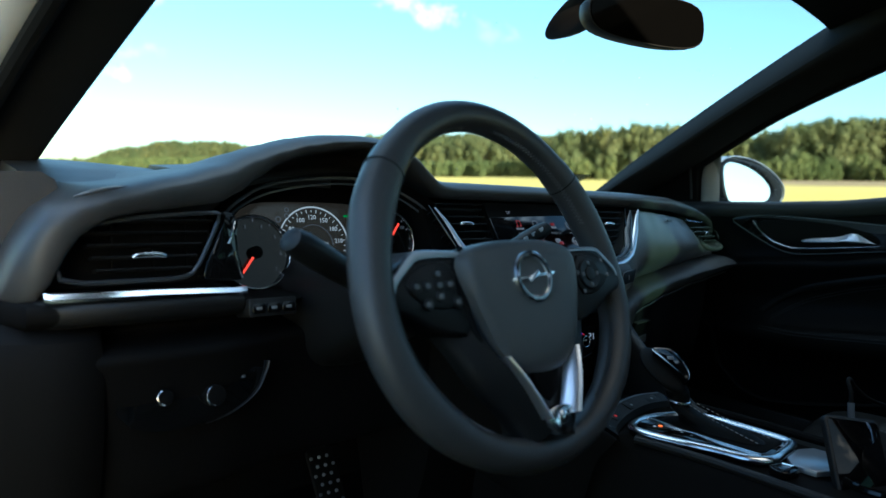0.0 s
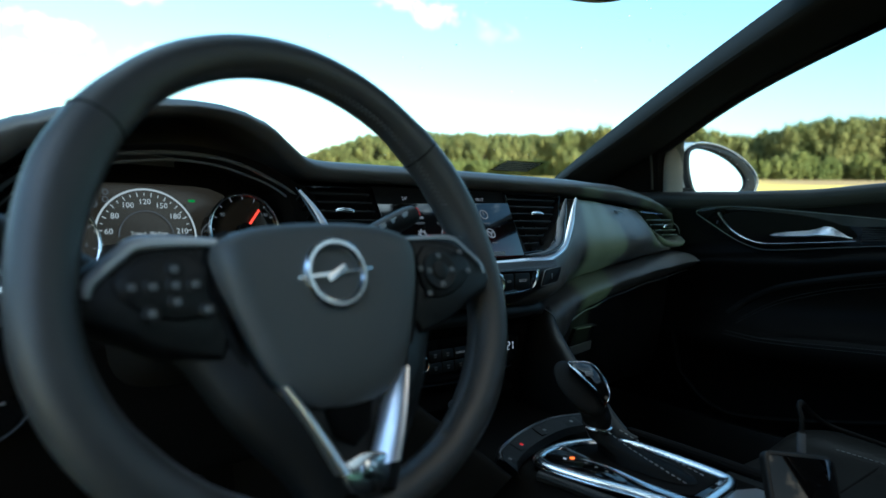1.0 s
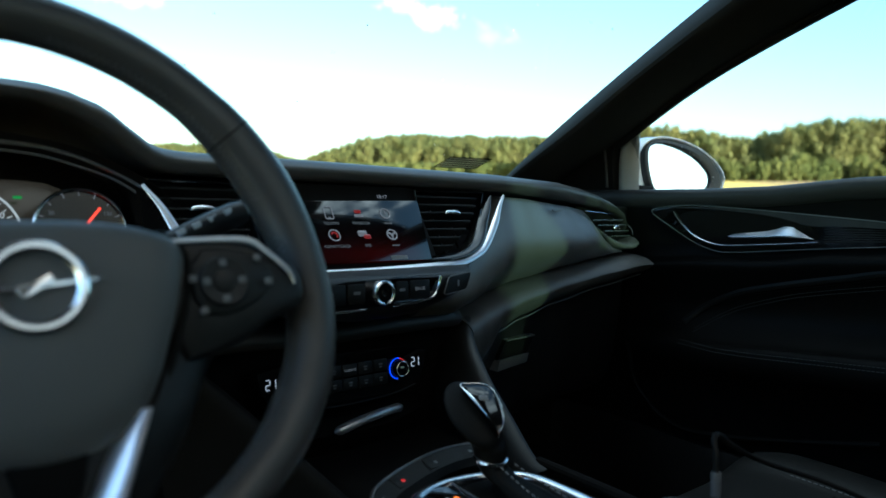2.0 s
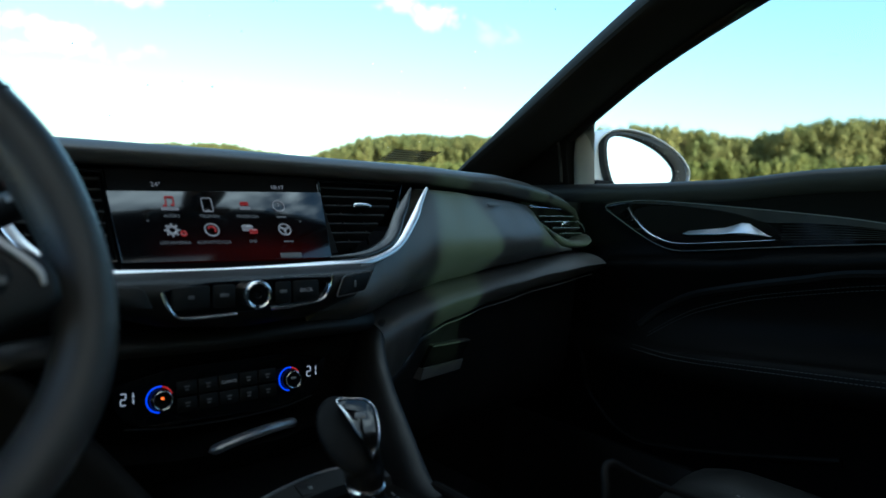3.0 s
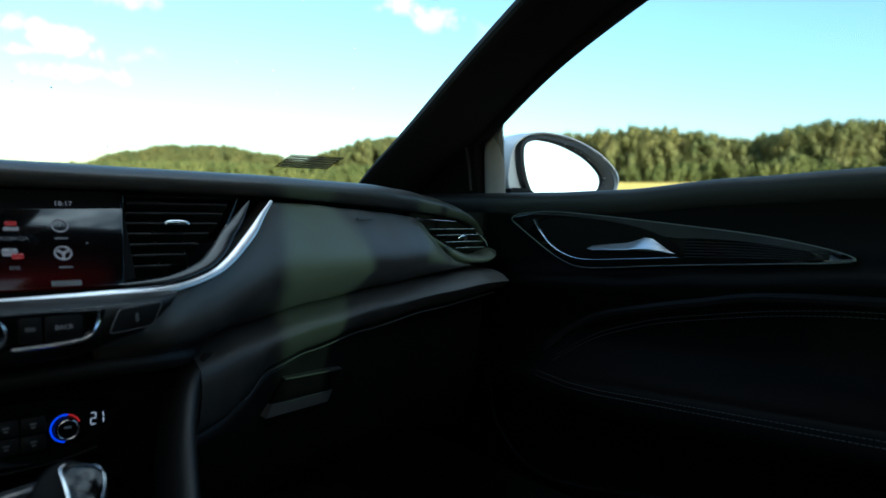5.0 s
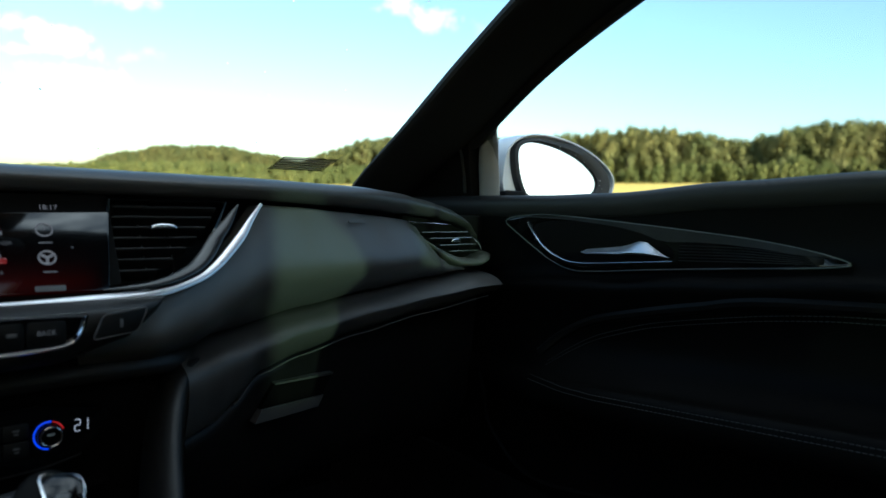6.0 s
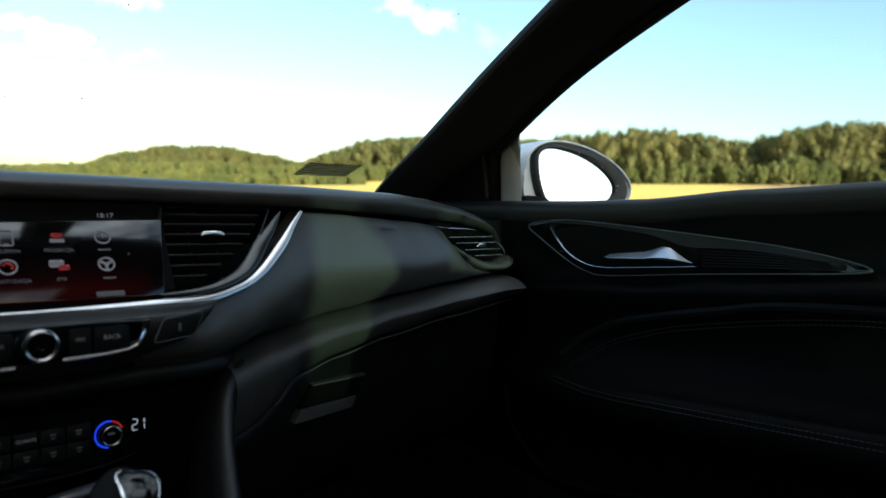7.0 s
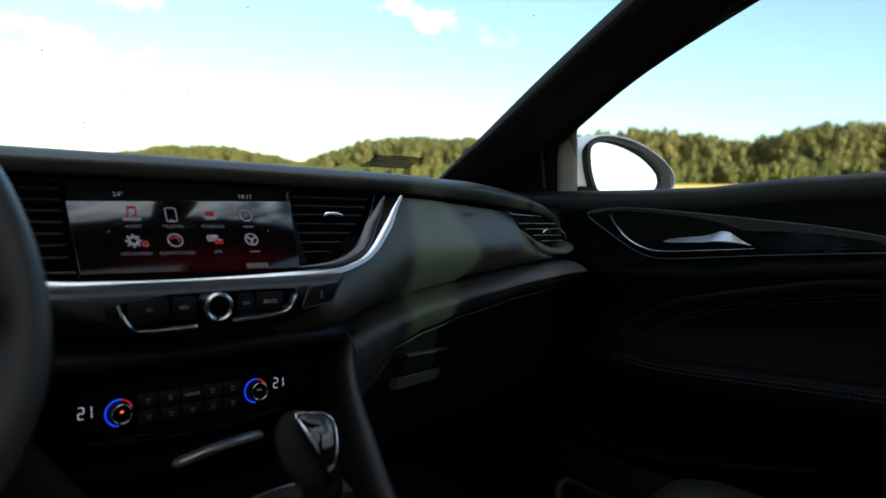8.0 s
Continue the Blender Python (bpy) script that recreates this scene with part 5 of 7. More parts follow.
for k in range(128):
    a = k * 360 / 128
    p, q = rim_point(a), rim_point(a + 1)
    d = (q - p).normalized()
    o = Vector((d.y, -d.x, 0)) * -1
    r = at(RW, min(a, 360 - a))
    rings.append([WR @ (p + o * (r * math.cos(t)) * (1.0 if math.cos(t) < 0 else 0.94) + Vector((0, 0, 0.0165 * math.sin(t) * (1.0 if r < 0.018 else 1.06)))) for t in [2 * math.pi * j / 20 for j in range(20)]])
bm = B()
skin(bm, rings, loop=True)
rim = part("rim", bm, M_LEATHER, wheel, "smooth black leather rim with perforated grips")
def rim_skin(a, t, grow=1.02):
    """A point on the rim's leather: a round the wheel, t round the section, both in degrees."""
    p = rim_point(a)
    d = (rim_point(a + 1) - p).normalized()
    r = at(RW, min(a % 360, 360 - a % 360))
    c = math.cos(radians(t))
    return WR @ (p + Vector((-d.y, d.x, 0)) * (r * c * grow * (1.0 if c < 0 else 0.94)) + Vector((0, 0, 0.0165 * math.sin(radians(t)) * grow * (1.0 if r < 0.018 else 1.06))))


for a0, a1 in ((8, 66), (76, 150), (210, 284), (294, 352)):
    bm = B()
    steps = np.arange(a0, a1, 0.75)
    tube(bm, [rim_skin(a, 150 if i % 2 else 166) for i, a in enumerate(steps)], 0.00055, 4)
    part("rim_stitching", bm, M_STITCH, rim, "grey zigzag stitching on the inner side")
for a in (50, 310):
    bm = B()
    p = rim_point(a)
    d = (rim_point(a + 1) - p).normalized()
    o = Vector((d.y, -d.x, 0))
    r = at(RW, min(a, 360 - a)) + 0.0005
    tube(bm, [WR @ (p + o * r * math.cos(t) * (0.94 if math.cos(t) < 0 else 1.0) + Vector((0, 0, 0.0172 * math.sin(t)))) for t in [2 * math.pi * j / 24 for j in range(24)]], 0.0007, 5, loop=True)
    part("rim_seam", bm, M_RUBBER, rim)
# airbag cover
HUB = [(0.0, 0.049), (0.030, 0.0485), (0.058, 0.044), (0.075, 0.034), (0.0735, 0.008), (0.0645, -0.022), (0.0555, -0.046), (0.042, -0.067), (0.020, -0.076), (0.0, -0.078)]
HUB = HUB + [(-u, v) for u, v in HUB[-2:0:-1]]
hub_out = [(p.x, p.y) for p in chaikin([Vector((*q, 0)) for q in HUB], 2)]
bm = B()
rings = []
for z, s in ((-0.03, 1.16), (-0.004, 1.16), (0.004, 1.14), (0.012, 1.09), (0.0195, 1.01), (0.0235, 0.94), (0.0260, 0.86), (0.0277, 0.70), (0.0286, 0.45), (0.029, 0.15)):
    sv = s if s < 1 else 1 + (s - 1) * 0.3
    rings.append([WH @ Vector((u * (s if s < 1 else 1 + (s - 1) * min(1.0, max(-0.35, (v + 0.010) / 0.045))), (v + 0.012) * sv - 0.012, z)) for u, v in hub_out])
skin(bm, rings)
hub = part("airbag_cover", bm, M_HUB, wheel, "smooth shield-shaped black airbag cover")
for side in (-1, 1):
    bm = B()
    edge = [(u * 1.11, v * 1.03) for u, v in hub_out if side * u > 0.020 and -0.075 < v < 0.043]
    edge.sort(key=lambda q: -q[1])
    tube(bm, [WH @ Vector((u, v, 0.0085)) for u, v in edge], 0.0030, 8)
    part("cover_joint", bm, M_RUBBER, hub, "dark joint beside the airbag cover")
EM = WH @ Matrix.Translation((-0.002, 0.011, 0.0288))
bm = B()
ring(bm, EM, 0.0215, 0.0036, 0.001, 48, sides=10)
emb = part("emblem", bm, M_BRIGHT, hub, "plain round chrome badge")
bm = B()
slab(bm, EM @ Matrix.Rotation(0.06, 4, "Z"), [(-0.029, -0.0016), (0.029, -0.0005), (0.029, 0.0016), (-0.029, 0.0005)], 0.0, 0.003, 0.0006)
bar(bm, EM @ Matrix.Rotation(0.5, 4, "Z"), 0.018, 0.005, 0.0, 0.0032)
part("emblem_bar", bm, M_BRIGHT, emb)
for side in (-1, 1):
    # spoke with its cluster of keys
    bm = B()
    pts = [(0.066, 0.043), (0.112, 0.043), (0.140, 0.034), (0.160, 0.020), (0.162, -0.004), (0.140, -0.012), (0.105, -0.030), (0.066, -0.038)]
    slab(bm, WH, [(side * u, v) for u, v in ([(p.x, p.y) for p in chaikin([Vector((*q, 0)) for q in pts], 1)])], -0.022, 0.010, 0.006)
    spoke = part("spoke", bm, M_HARD, wheel)
    bm = B()
    slab(bm, WH, [(side * u, v) for u, v in ([(p.x, p.y) for p in chaikin([Vector((*q, 0)) for q in ((0.082, 0.033), (0.118, 0.033), (0.140, 0.018), (0.132, 0.002), (0.108, -0.010), (0.084, -0.008))], 1)])], 0.004, 0.0125, 0.002)
    keys_p = part("key_panel", bm, M_HARD, spoke)
    bm = B()
    tube(bm, curve([WH @ Vector((side * u, v, 0.0115)) for u, v in ((0.074, 0.0385), (0.105, 0.0395), (0.124, 0.038), (0.134, 0.031), (0.149, 0.017), (0.152, 0.008))], 26), [(0.0016 + 0.0030 * math.sin(math.pi * min(1, (i + 3) / 30))) * (1.0 if side < 0 else 0.55) for i in range(26)], 8, flat=0.5, up=(0, -0.93, 0.35))
    part("spoke_trim", bm, M_SILVER, spoke, "bent satin chrome trim")
    if side > 0:
        bm = B()
        lathe(bm, WH @ Matrix.Translation((0.103, 0.012, 0.012)), [(0.0165, 0.0), (0.0165, 0.0015), (0.0150, 0.003), (0.0075, 0.0022), (0.007, 0.0034), (0.006, 0.0038)], 32)
        part("key_dial", bm, M_HARD, keys_p)
        spots = [(0.103, 0.012), (0.103, 0.0235), (0.103, 0.0005), (0.0915, 0.012), (0.1145, 0.012), (0.126, 0.026), (0.132, 0.010), (0.083, 0.014), (0.088, -0.006)]
    else:
        spots = [(0.103, 0.022), (0.103, 0.002), (0.091, 0.012), (0.116, 0.012), (0.103, 0.012), (0.128, 0.012), (0.085, -0.004), (0.118, -0.004)]
    for u, v in spots:
        if side < 0:
            bm = B()
            lathe(bm, WH @ Matrix.Translation((-u, v, 0.0118)), [(0.0056, 0.0), (0.0056, 0.0012), (0.0048, 0.0018)], 20)
            part("key", bm, M_HARD, keys_p)
        bm = B()
        bar(bm, WH @ Matrix.Translation((side * u, v, 0.0145 if side > 0 else 0.0136)), 0.0050, 0.0046, 0.0, 0.0009)
        part("key_print", bm, M_FADED, keys_p)
# webs that run from the side spokes down to the lower spoke, beside the airbag cover
for side in (-1, 1):
    bm = B()
    inner = curve([(0.0850, 0.020, 0.004), (0.0730, -0.010, 0.007), (0.0630, -0.032, 0.011), (0.0540, -0.052, 0.016), (0.0440, -0.066, 0.020), (0.0330, -0.086, 0.023), (0.0180, -0.110, 0.025), (0.0090, -0.128, 0.025)], 24)
    outer = curve([(0.1080, -0.022, -0.004), (0.0960, -0.036, -0.003), (0.0870, -0.052, 0.000), (0.0780, -0.070, 0.003), (0.0660, -0.088, 0.006), (0.0520, -0.106, 0.008), (0.0400, -0.124, 0.010), (0.0330, -0.142, 0.010)], 24)
    rings = []
    for a, b in zip(inner, outer):
        a, b = Vector(a), Vector(b)
        sec = [a - Vector((0, 0, 0.016)), a - Vector((0, 0, 0.003)), a.lerp(b, 0.08), a.lerp(b, 0.4) + Vector((0, 0, 0.0022)), a.lerp(b, 0.75) + Vector((0, 0, 0.0018)), a.lerp(b, 0.95) - Vector((0, 0, 0.001)), b - Vector((0, 0, 0.005)), b - Vector((0, 0, 0.014))]
        rings.append([WH @ Vector((side * q.x, q.y, q.z)) for q in sec])
    skin(bm, rings)
    part("spoke_web", bm, M_HARD, wheel, "black plastic web beside the airbag cover")
# lower V spoke in chrome
VZ = 0.026
bm = B()
slab(bm, WM, [(p.x, p.y) for p in chaikin([Vector((*q, 0)) for q in ((-0.048, -0.058), (0.048, -0.058), (0.036, -0.110), (0.030, -0.150), (-0.030, -0.150), (-0.036, -0.110))], 1)], -0.020, VZ - 0.010, 0.006)
lower = part("lower_spoke", bm, M_HARD, wheel)
for side in (-1, 1):
    bm = B()
    arm = curve([WM @ Vector((side * u, v, z)) for u, v, z in ((0.0440, -0.070, 0.022), (0.0350, -0.088, 0.027), (0.0250, -0.109, 0.030), (0.0150, -0.130, 0.031))], 24)
    wid = Vector((1, 0, 0))
    rings = []
    for i, p in enumerate(arm):
        w = (0.0062 + 0.0028 * i / 23) * (1.0 if side > 0 else 0.66)
        n = WM.to_3x3() @ Vector((0, 0, 1))
        o = wid * side * w
        rings.append([p + o - n * 0.012, p + o + n * 0.0016, p + o * 0.75 + n * 0.0030, p + o * 0.45 + n * 0.0026, p + n * 0.0004, p - o * 0.45 - n * 0.0030, p - o * 0.85 - n * 0.0082, p - o - n * 0.012])
    skin(bm, rings)
    part("chrome_arm", bm, M_SATIN, lower, "bright chrome arm")
bm = B()
slab(bm, WM, [(p.x, p.y) for p in chaikin([Vector((*q, 0)) for q in ((-0.020, -0.124), (0.0, -0.119), (0.020, -0.124), (0.015, -0.141), (0.0, -0.1485), (-0.015, -0.141))], 1)], 0.015, VZ + 0.0035, 0.0012)
lathe(bm, WM @ Matrix.Translation((0, -0.131, VZ + 0.0030)), [(0.0060, 0.0), (0.0058, 0.0012), (0.0040, 0.0024), (0.0012, 0.0028)], 20)
part("chrome_foot", bm, M_CHROME, lower, "polished chrome foot of the lower spoke")
bm = B()
slab(bm, WM, [(-0.024, -0.066), (0.024, -0.066), (0.014, -0.108), (0.0, -0.116), (-0.014, -0.108)], -0.01, VZ - 0.006, 0.003)
part("spoke_gap", bm, M_FLAT, lower)
# column shroud and stalks
bm = B()
rings = []
for y, hw, zt, zb in ((0.14, 0.085, 0.905, 0.70), (0.02, 0.075, 0.905, 0.77), (-0.10, 0.062, 0.925, 0.83), (-0.19, 0.055, 0.935, 0.85), (-0.215, 0.045, 0.925, 0.865)):
    rings.append([(WC[0] + p.x, y, p.y) for p in chaikin([(-hw, (zt + zb) / 2), (-hw * 0.9, zt - 0.01), (0, zt), (hw * 0.9, zt - 0.01), (hw, (zt + zb) / 2), (hw * 0.8, zb + 0.008), (0, zb), (-hw * 0.8, zb + 0.008)], 2)])
skin(bm, rings)
column = thing("steering_column", (-0.372, -0.05, 0.86), "black plastic steering column shroud with two stalks", "steering column")
part("shroud", bm, M_HARD, column)
for side in (-1, 1):
    m0, m1 = (Vector((-0.420, -0.150, 0.866)), Vector((-0.572, -0.177, 0.946))) if side < 0 else (Vector((-0.315, -0.125, 0.896)), Vector((-0.197, -0.139, 0.951)))
    bm = B()
    tube(bm, [m0.lerp(m1, t) for t in (0, 0.25, 0.5, 0.7, 0.78, 0.92, 0.985, 1.0)], [(1.0 if side < 0 else 0.8) * r for r in (0.0105, 0.0120, 0.0135, 0.0150, 0.0155, 0.0150, 0.0125, 0.007)], 18, flat=0.85)
    st = part("stalk", bm, M_HARD, column, "black control stalk")
    bm = B()
    for k in range(4):
        p = m0.lerp(m1, 0.56 + 0.10 * k)
        box(bm, (p.x - 0.002, p.y - (0.0122 if side < 0 else 0.0096), p.z + 0.006), (0.007, 0.0016, 0.0045), (-25, -24 * side, 0), 0.0003)
    part("stalk_print", bm, M_MARK if side > 0 else M_FADED, st)

# ---- instruments ----
cluster = thing("instrument_cluster", (-0.372, 0.12, 0.90), "switched-on instrument cluster with three round dials", "instrument cluster")
CM = face_frame(-0.370, 0.142, 0.912, 14)
bm = B()
slab(bm, CM, [(p.x, p.y) for p in chaikin([Vector((*q, 0)) for q in ((-0.175, -0.055), (0.175, -0.055), (0.180, 0.0), (0.14, 0.075), (0.05, 0.098), (-0.05, 0.098), (-0.14, 0.075), (-0.180, 0.0))], 2)], -0.02, -0.004)
part("face", bm, M_FLAT, cluster)
bm = B()
slab(bm, CM, chaikin([(-0.115, -0.045), (0.118, -0.045), (0.118, 0.030), (0.090, 0.054), (0.05, 0.058), (-0.06, 0.058), (-0.095, 0.052), (-0.115, 0.030)], 1), -0.01, 0.0)
part("display", bm, M_DISPLAY, cluster, "faintly lit brown display")
bm = B()
tube(bm, curve([(-0.548, 0.085, 0.872), (-0.542, 0.085, 0.915), (-0.515, 0.085, 0.960), (-0.46, 0.088, 0.992), (-0.372, 0.09, 1.003), (-0.315, 0.09, 1.002), (-0.280, 0.09, 0.9955), (-0.256, 0.09, 0.987), (-0.221, 0.09, 0.971), (-0.2005, 0.09, 0.955), (-0.188, 0.088, 0.933), (-0.181, 0.08, 0.885)], 60), 0.0026, 8)
part("cowl_edge", bm, M_GREY, cluster, "glossy dark edge of the hood")
bm = B()
tube(bm, curve([(-0.536, 0.10, 0.872), (-0.530, 0.10, 0.915), (-0.505, 0.10, 0.953), (-0.455, 0.103, 0.980), (-0.372, 0.100, 0.995), (-0.312, 0.100, 0.994), (-0.270, 0.100, 0.984), (-0.234, 0.100, 0.971), (-0.204, 0.098, 0.951), (-0.192, 0.095, 0.934), (-0.186, 0.085, 0.885)], 60), 0.0016, 8)
part("cowl_edge", bm, M_GREY, cluster)
bm = B()
rings = []
for y, s in ((0.062, 1.05), (0.10, 1.0), (0.155, 0.96)):
    rings.append([(-0.370 + p.x * s, y, 0.90 + p.y * s) for p in curve([Vector((*q, 0)) for q in ((-0.178, -0.035), (-0.172, 0.015), (-0.145, 0.062), (-0.09, 0.092), (0.0, 0.106), (0.06, 0.102), (0.094, 0.094), (0.122, 0.083), (0.153, 0.067), (0.172, 0.050), (0.184, 0.028), (0.190, -0.02))], 40)])
skin(bm, rings, closed=False)
part("cowl", bm, M_FLAT, cluster)


def dial(x, y, z, r, name, label, a0, a1, ticks, numbers, needle, size=0.0085):
    m = face_frame(x, y, z, 14)
    bm = B()
    lathe(bm, m, [(r * 0.97, -0.03), (r * 0.97, -0.001), (r * 0.6, -0.002)], 48)
    d = part(name, bm, M_DIAL if needle is not None else M_DISPLAY, cluster, label)
    bm = B()
    ring(bm, m, r, 0.0019 if needle is not None else 0.0011, 0.002, 64, a0=-40 if needle is None else 0, a1=220 if needle is None else 360)
    part("bezel", bm, M_BRIGHT if needle is not None else M_RING, d, "polished chrome ring" if needle is not None else "pale lit ring")
    bm = B()
    for k in range(ticks):
        a = radians(a0 + (a1 - a0) * k / (ticks - 1))
        t = m @ Matrix.Rotation(a, 4, "Z")
        bar(bm, t, 0.0052 if k % 2 == 0 else 0.003, 0.0010, 0, 0.0005, 0.0001, x=r * 0.90)
    part("ticks", bm, M_ICON if needle is not None else M_RING, d)
    for k, words in enumerate(numbers):
        a = radians(a0 + (a1 - a0) * k / (len(numbers) - 1))
        text("number", words, m @ Matrix.Translation((math.cos(a) * r * 0.74, math.sin(a) * r * 0.74, 0)), size, M_DIM if needle is not None else M_RING, d)
    if needle is not None:
        a = radians(needle)
        t = m @ Matrix.Rotation(a, 4, "Z")
        bm = B()
        bar(bm, t, r * 0.72, 0.0025, 0.003, 0.0045, 0.0006, x=r * 0.34)
        part("needle", bm, M_NEEDLE, d, "red needle")
        bm = B()
        lathe(bm, m, [(0.008, 0.0), (0.008, 0.005), (0.006, 0.006)], 24)
        part("needle_hub", bm, M_FLAT, d)
    return m, d


dial(-0.4735, 0.098, 0.905, 0.0465, "rev_counter", "chrome-ringed dial with a red needle", 220, -40, 9, ("0", "1", "2", "3", "4", "5", "6", "7"), 232, 0.007)
SM, sd = dial(-0.368, 0.136, 0.908, 0.055, "speedometer", "round digital speedometer with pale numerals", 225, -18, 28, ("20", "40", "60", "80", "100", "120", "150", "180", "210", "240"), None, 0.0092)
dial(-0.268, 0.098, 0.918, 0.043, "fuel_gauge", "chrome-ringed dial of fuel and temperature with red needles", 200, -20, 11, ("", "90", "", "130", ""), 52, 0.006)
bm = B()
ring(bm, SM, 0.030, 0.0006, 0.001, 48, a0=0, a1=180)
part("inner_arc", bm, M_DIM, sd)
text("readout", "Trasa A  386.9 km", SM @ Matrix.Translation((0.003, 0.004, 0)), 0.0054, M_RING, sd)
text("readout", "8.0", SM @ Matrix.Translation((0.010, -0.011, 0)), 0.0058, M_RING, sd)
for x, w in ((-0.012, 0.022), (0.022, 0.012)):
    bm = B()
    bar(bm, SM, w, 0.0022, 0, 0.0006, x=x, y=-0.011)
    part("readout_bar", bm, M_FADED, sd)
bm = B()
ring(bm, face_frame(-0.424, 0.136, 0.945, 14), 0.0036, 0.0008, 0, 20)
part("telltale", bm, M_DIM, cluster, "small red speed-limit sign")
bm = B()
bar(bm, face_frame(-0.318, 0.136, 0.950, 14), 0.008, 0.003, 0, 0.001)
part("telltale", bm, M_GREEN, cluster, "small green lamp telltale")
for z in (0.950, 0.958):
    bm = B()
    ring(bm, face_frame(-0.412, 0.136, z, 14), 0.0028, 0.0007, 0, 12)
    part("telltale", bm, M_DIM, cluster)

# light switch panel and the small buttons above it
LM = face_frame(-0.585, 0.012, 0.762, 12)
bm = B()
slab(bm, LM, [(p.x, p.y) for p in chaikin([Vector((*q, 0)) for q in ((-0.078, 0.028), (0.092, 0.028), (0.072, -0.010), (0.030, -0.030), (-0.030, -0.034), (-0.072, -0.020))], 1)], -0.02, 0.002)
LRIM = curve([LM @ Vector((*q, 0.003)) for q in ((-0.070, -0.020), (-0.030, -0.033), (0.030, -0.029), (0.070, -0.010), (0.086, 0.014), (0.090, 0.026))], 30)
lights = thing("light_switch_panel", (-0.585, 0.01, 0.76), "black light switch panel with two round knobs", "switch panel")
part("plate", bm, M_PIANO, lights)
bm = B()
tube(bm, LRIM[10:], [0.0008 + 0.0066 * i / 19 for i in range(20)], 10, flat=0.45)
part("plate_edge", bm, M_HARD, lights, "dark grey edge of the panel")
for u, v, r in ((-0.029, 0.003, 0.009), (0.024, -0.003, 0.012)):
    bm = B()
    lathe(bm, LM @ Matrix.Translation((u, v, 0.002)), [(r, 0.0), (r * 0.97, 0.008), (r * 0.86, 0.011), (r * 0.3, 0.0115)], 28)
    k1 = part("knob", bm, M_FLAT, lights)
    bm = B()
    ring(bm, LM @ Matrix.Translation((u, v, 0.012)), r * 0.88, 0.0013, 0, 28, a0=110, a1=260)
    part("knob_edge", bm, M_BRIGHT, k1, "chrome edge")
for u, v in ((0.010, 0.020), (0.026, 0.022), (0.040, 0.014), (0.060, 0.012)):
    bm = B()
    bar(bm, LM, 0.005, 0.003, 0.002, 0.0028, x=u, y=v)
    part("switch_print", bm, M_FADED, lights)
bm = B()
PB = face_frame(-0.497, 0.004, 0.853, 10)
slab(bm, PB, rrect(0.058, 0.020, 0.003), -0.03, 0.006)
pod = thing("button_pod", (-0.497, 0.0, 0.853), "small black pod with three buttons under the dials", "switch panel")
part("pod", bm, M_HARD, pod)
for k in range(3):
    bm = B()
    bar(bm, PB, 0.016, 0.011, 0.006, 0.0085, x=-0.018 + 0.018 * k, y=-0.001)
    b1 = part("button", bm, M_PIANO, pod)
    bm = B()
    bar(bm, PB, 0.007, 0.0035, 0.0085, 0.009, x=-0.018 + 0.018 * k, y=-0.001)
    part("button_print", bm, M_FADED, b1)
# pedal
pedal = thing("brake_pedal", (-0.255, 0.26, 0.30), "metal pedal with black rubber studs", "pedal")
bm = B()
PD = face_frame(-0.266, 0.245, 0.490, 35)
slab(bm, PD, rrect(0.05, 0.14, 0.008), -0.006, 0.0, 0.002)
part("plate", bm, M_RUBBER, pedal)
for i in range(3):
    for j in range(8):
        bm = B()
        lathe(bm, PD @ Matrix.Translation((-0.015 + 0.015 * i + (0.004 if j % 2 else -0.004), 0.054 - 0.015 * j, 0)), [(0.003, 0), (0.0028, 0.002), (0.0015, 0.0026)], 8)
        part("stud", bm, M_SILVER, pedal)
bm = B()
tube(bm, [(-0.255, 0.27, 0.50), (-0.255, 0.40, 0.66)], 0.010, 8)
part("arm", bm, M_HARD, pedal)

# ---- passenger's door ----
door = thing("door_1", (0.82, -0.2, 0.35), "closed black passenger door with armrest and chrome handle", "car door", "structure")
DB = [(-0.80, 1.050), (-0.60, 1.043), (-0.45, 1.036), (-0.28, 1.023), (-0.09, 1.003), (0.05, 0.996), (0.15, 0.993), (0.30, 0.988), (0.40, 0.984)]
DL = [(-0.80, 0.955), (-0.45, 0.912), (-0.25, 0.888), (-0.09, 0.866), (0.02, 0.857), (0.10, 0.848), (0.30, 0.835), (0.40, 0.83)]


def door_row(y):
    zb, zl = at(DB, y), at(DL, y)
    inw = 0.02 * max(0.0, (y - 0.05) / 0.3)          # the panel runs in towards the dash
    k = min(1.0, max(0.0, (0.12 - y) / 0.25))
    up = 0.095 * max(0.0, -y - 0.06)                  # the armrest climbs rearwards
    raw = [(0.93, 0.40), (0.93, zb - 0.02), (0.86, zb), (0.815 - inw, zb + 0.001), (0.800 - inw, zb - 0.005), (0.797 - inw, zb - 0.016), (0.806 - inw, zb - 0.035), (0.812 - inw, zl + 0.04), (0.804 - inw, zl + 0.012),
           (0.788 - inw, zl + 0.002), (0.783 - inw, zl - 0.008), (0.792 - inw, zl - 0.03), (0.806 - inw, zl - 0.07), (0.808 - inw, 0.76 + up * 0.5), (0.800 - 0.035 * k, 0.715 + up), (0.775 - 0.040 * k - inw * 0.2, 0.695 + 0.02 * k + up), (0.770 - 0.040 * k, 0.672 + up), (0.785 - 0.02 * k, 0.645 + up), (0.795, 0.60), (0.790, 0.50), (0.80, 0.40)]
    return [(p.x, y, p.y) for p in chaikin(raw, 2)]


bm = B()
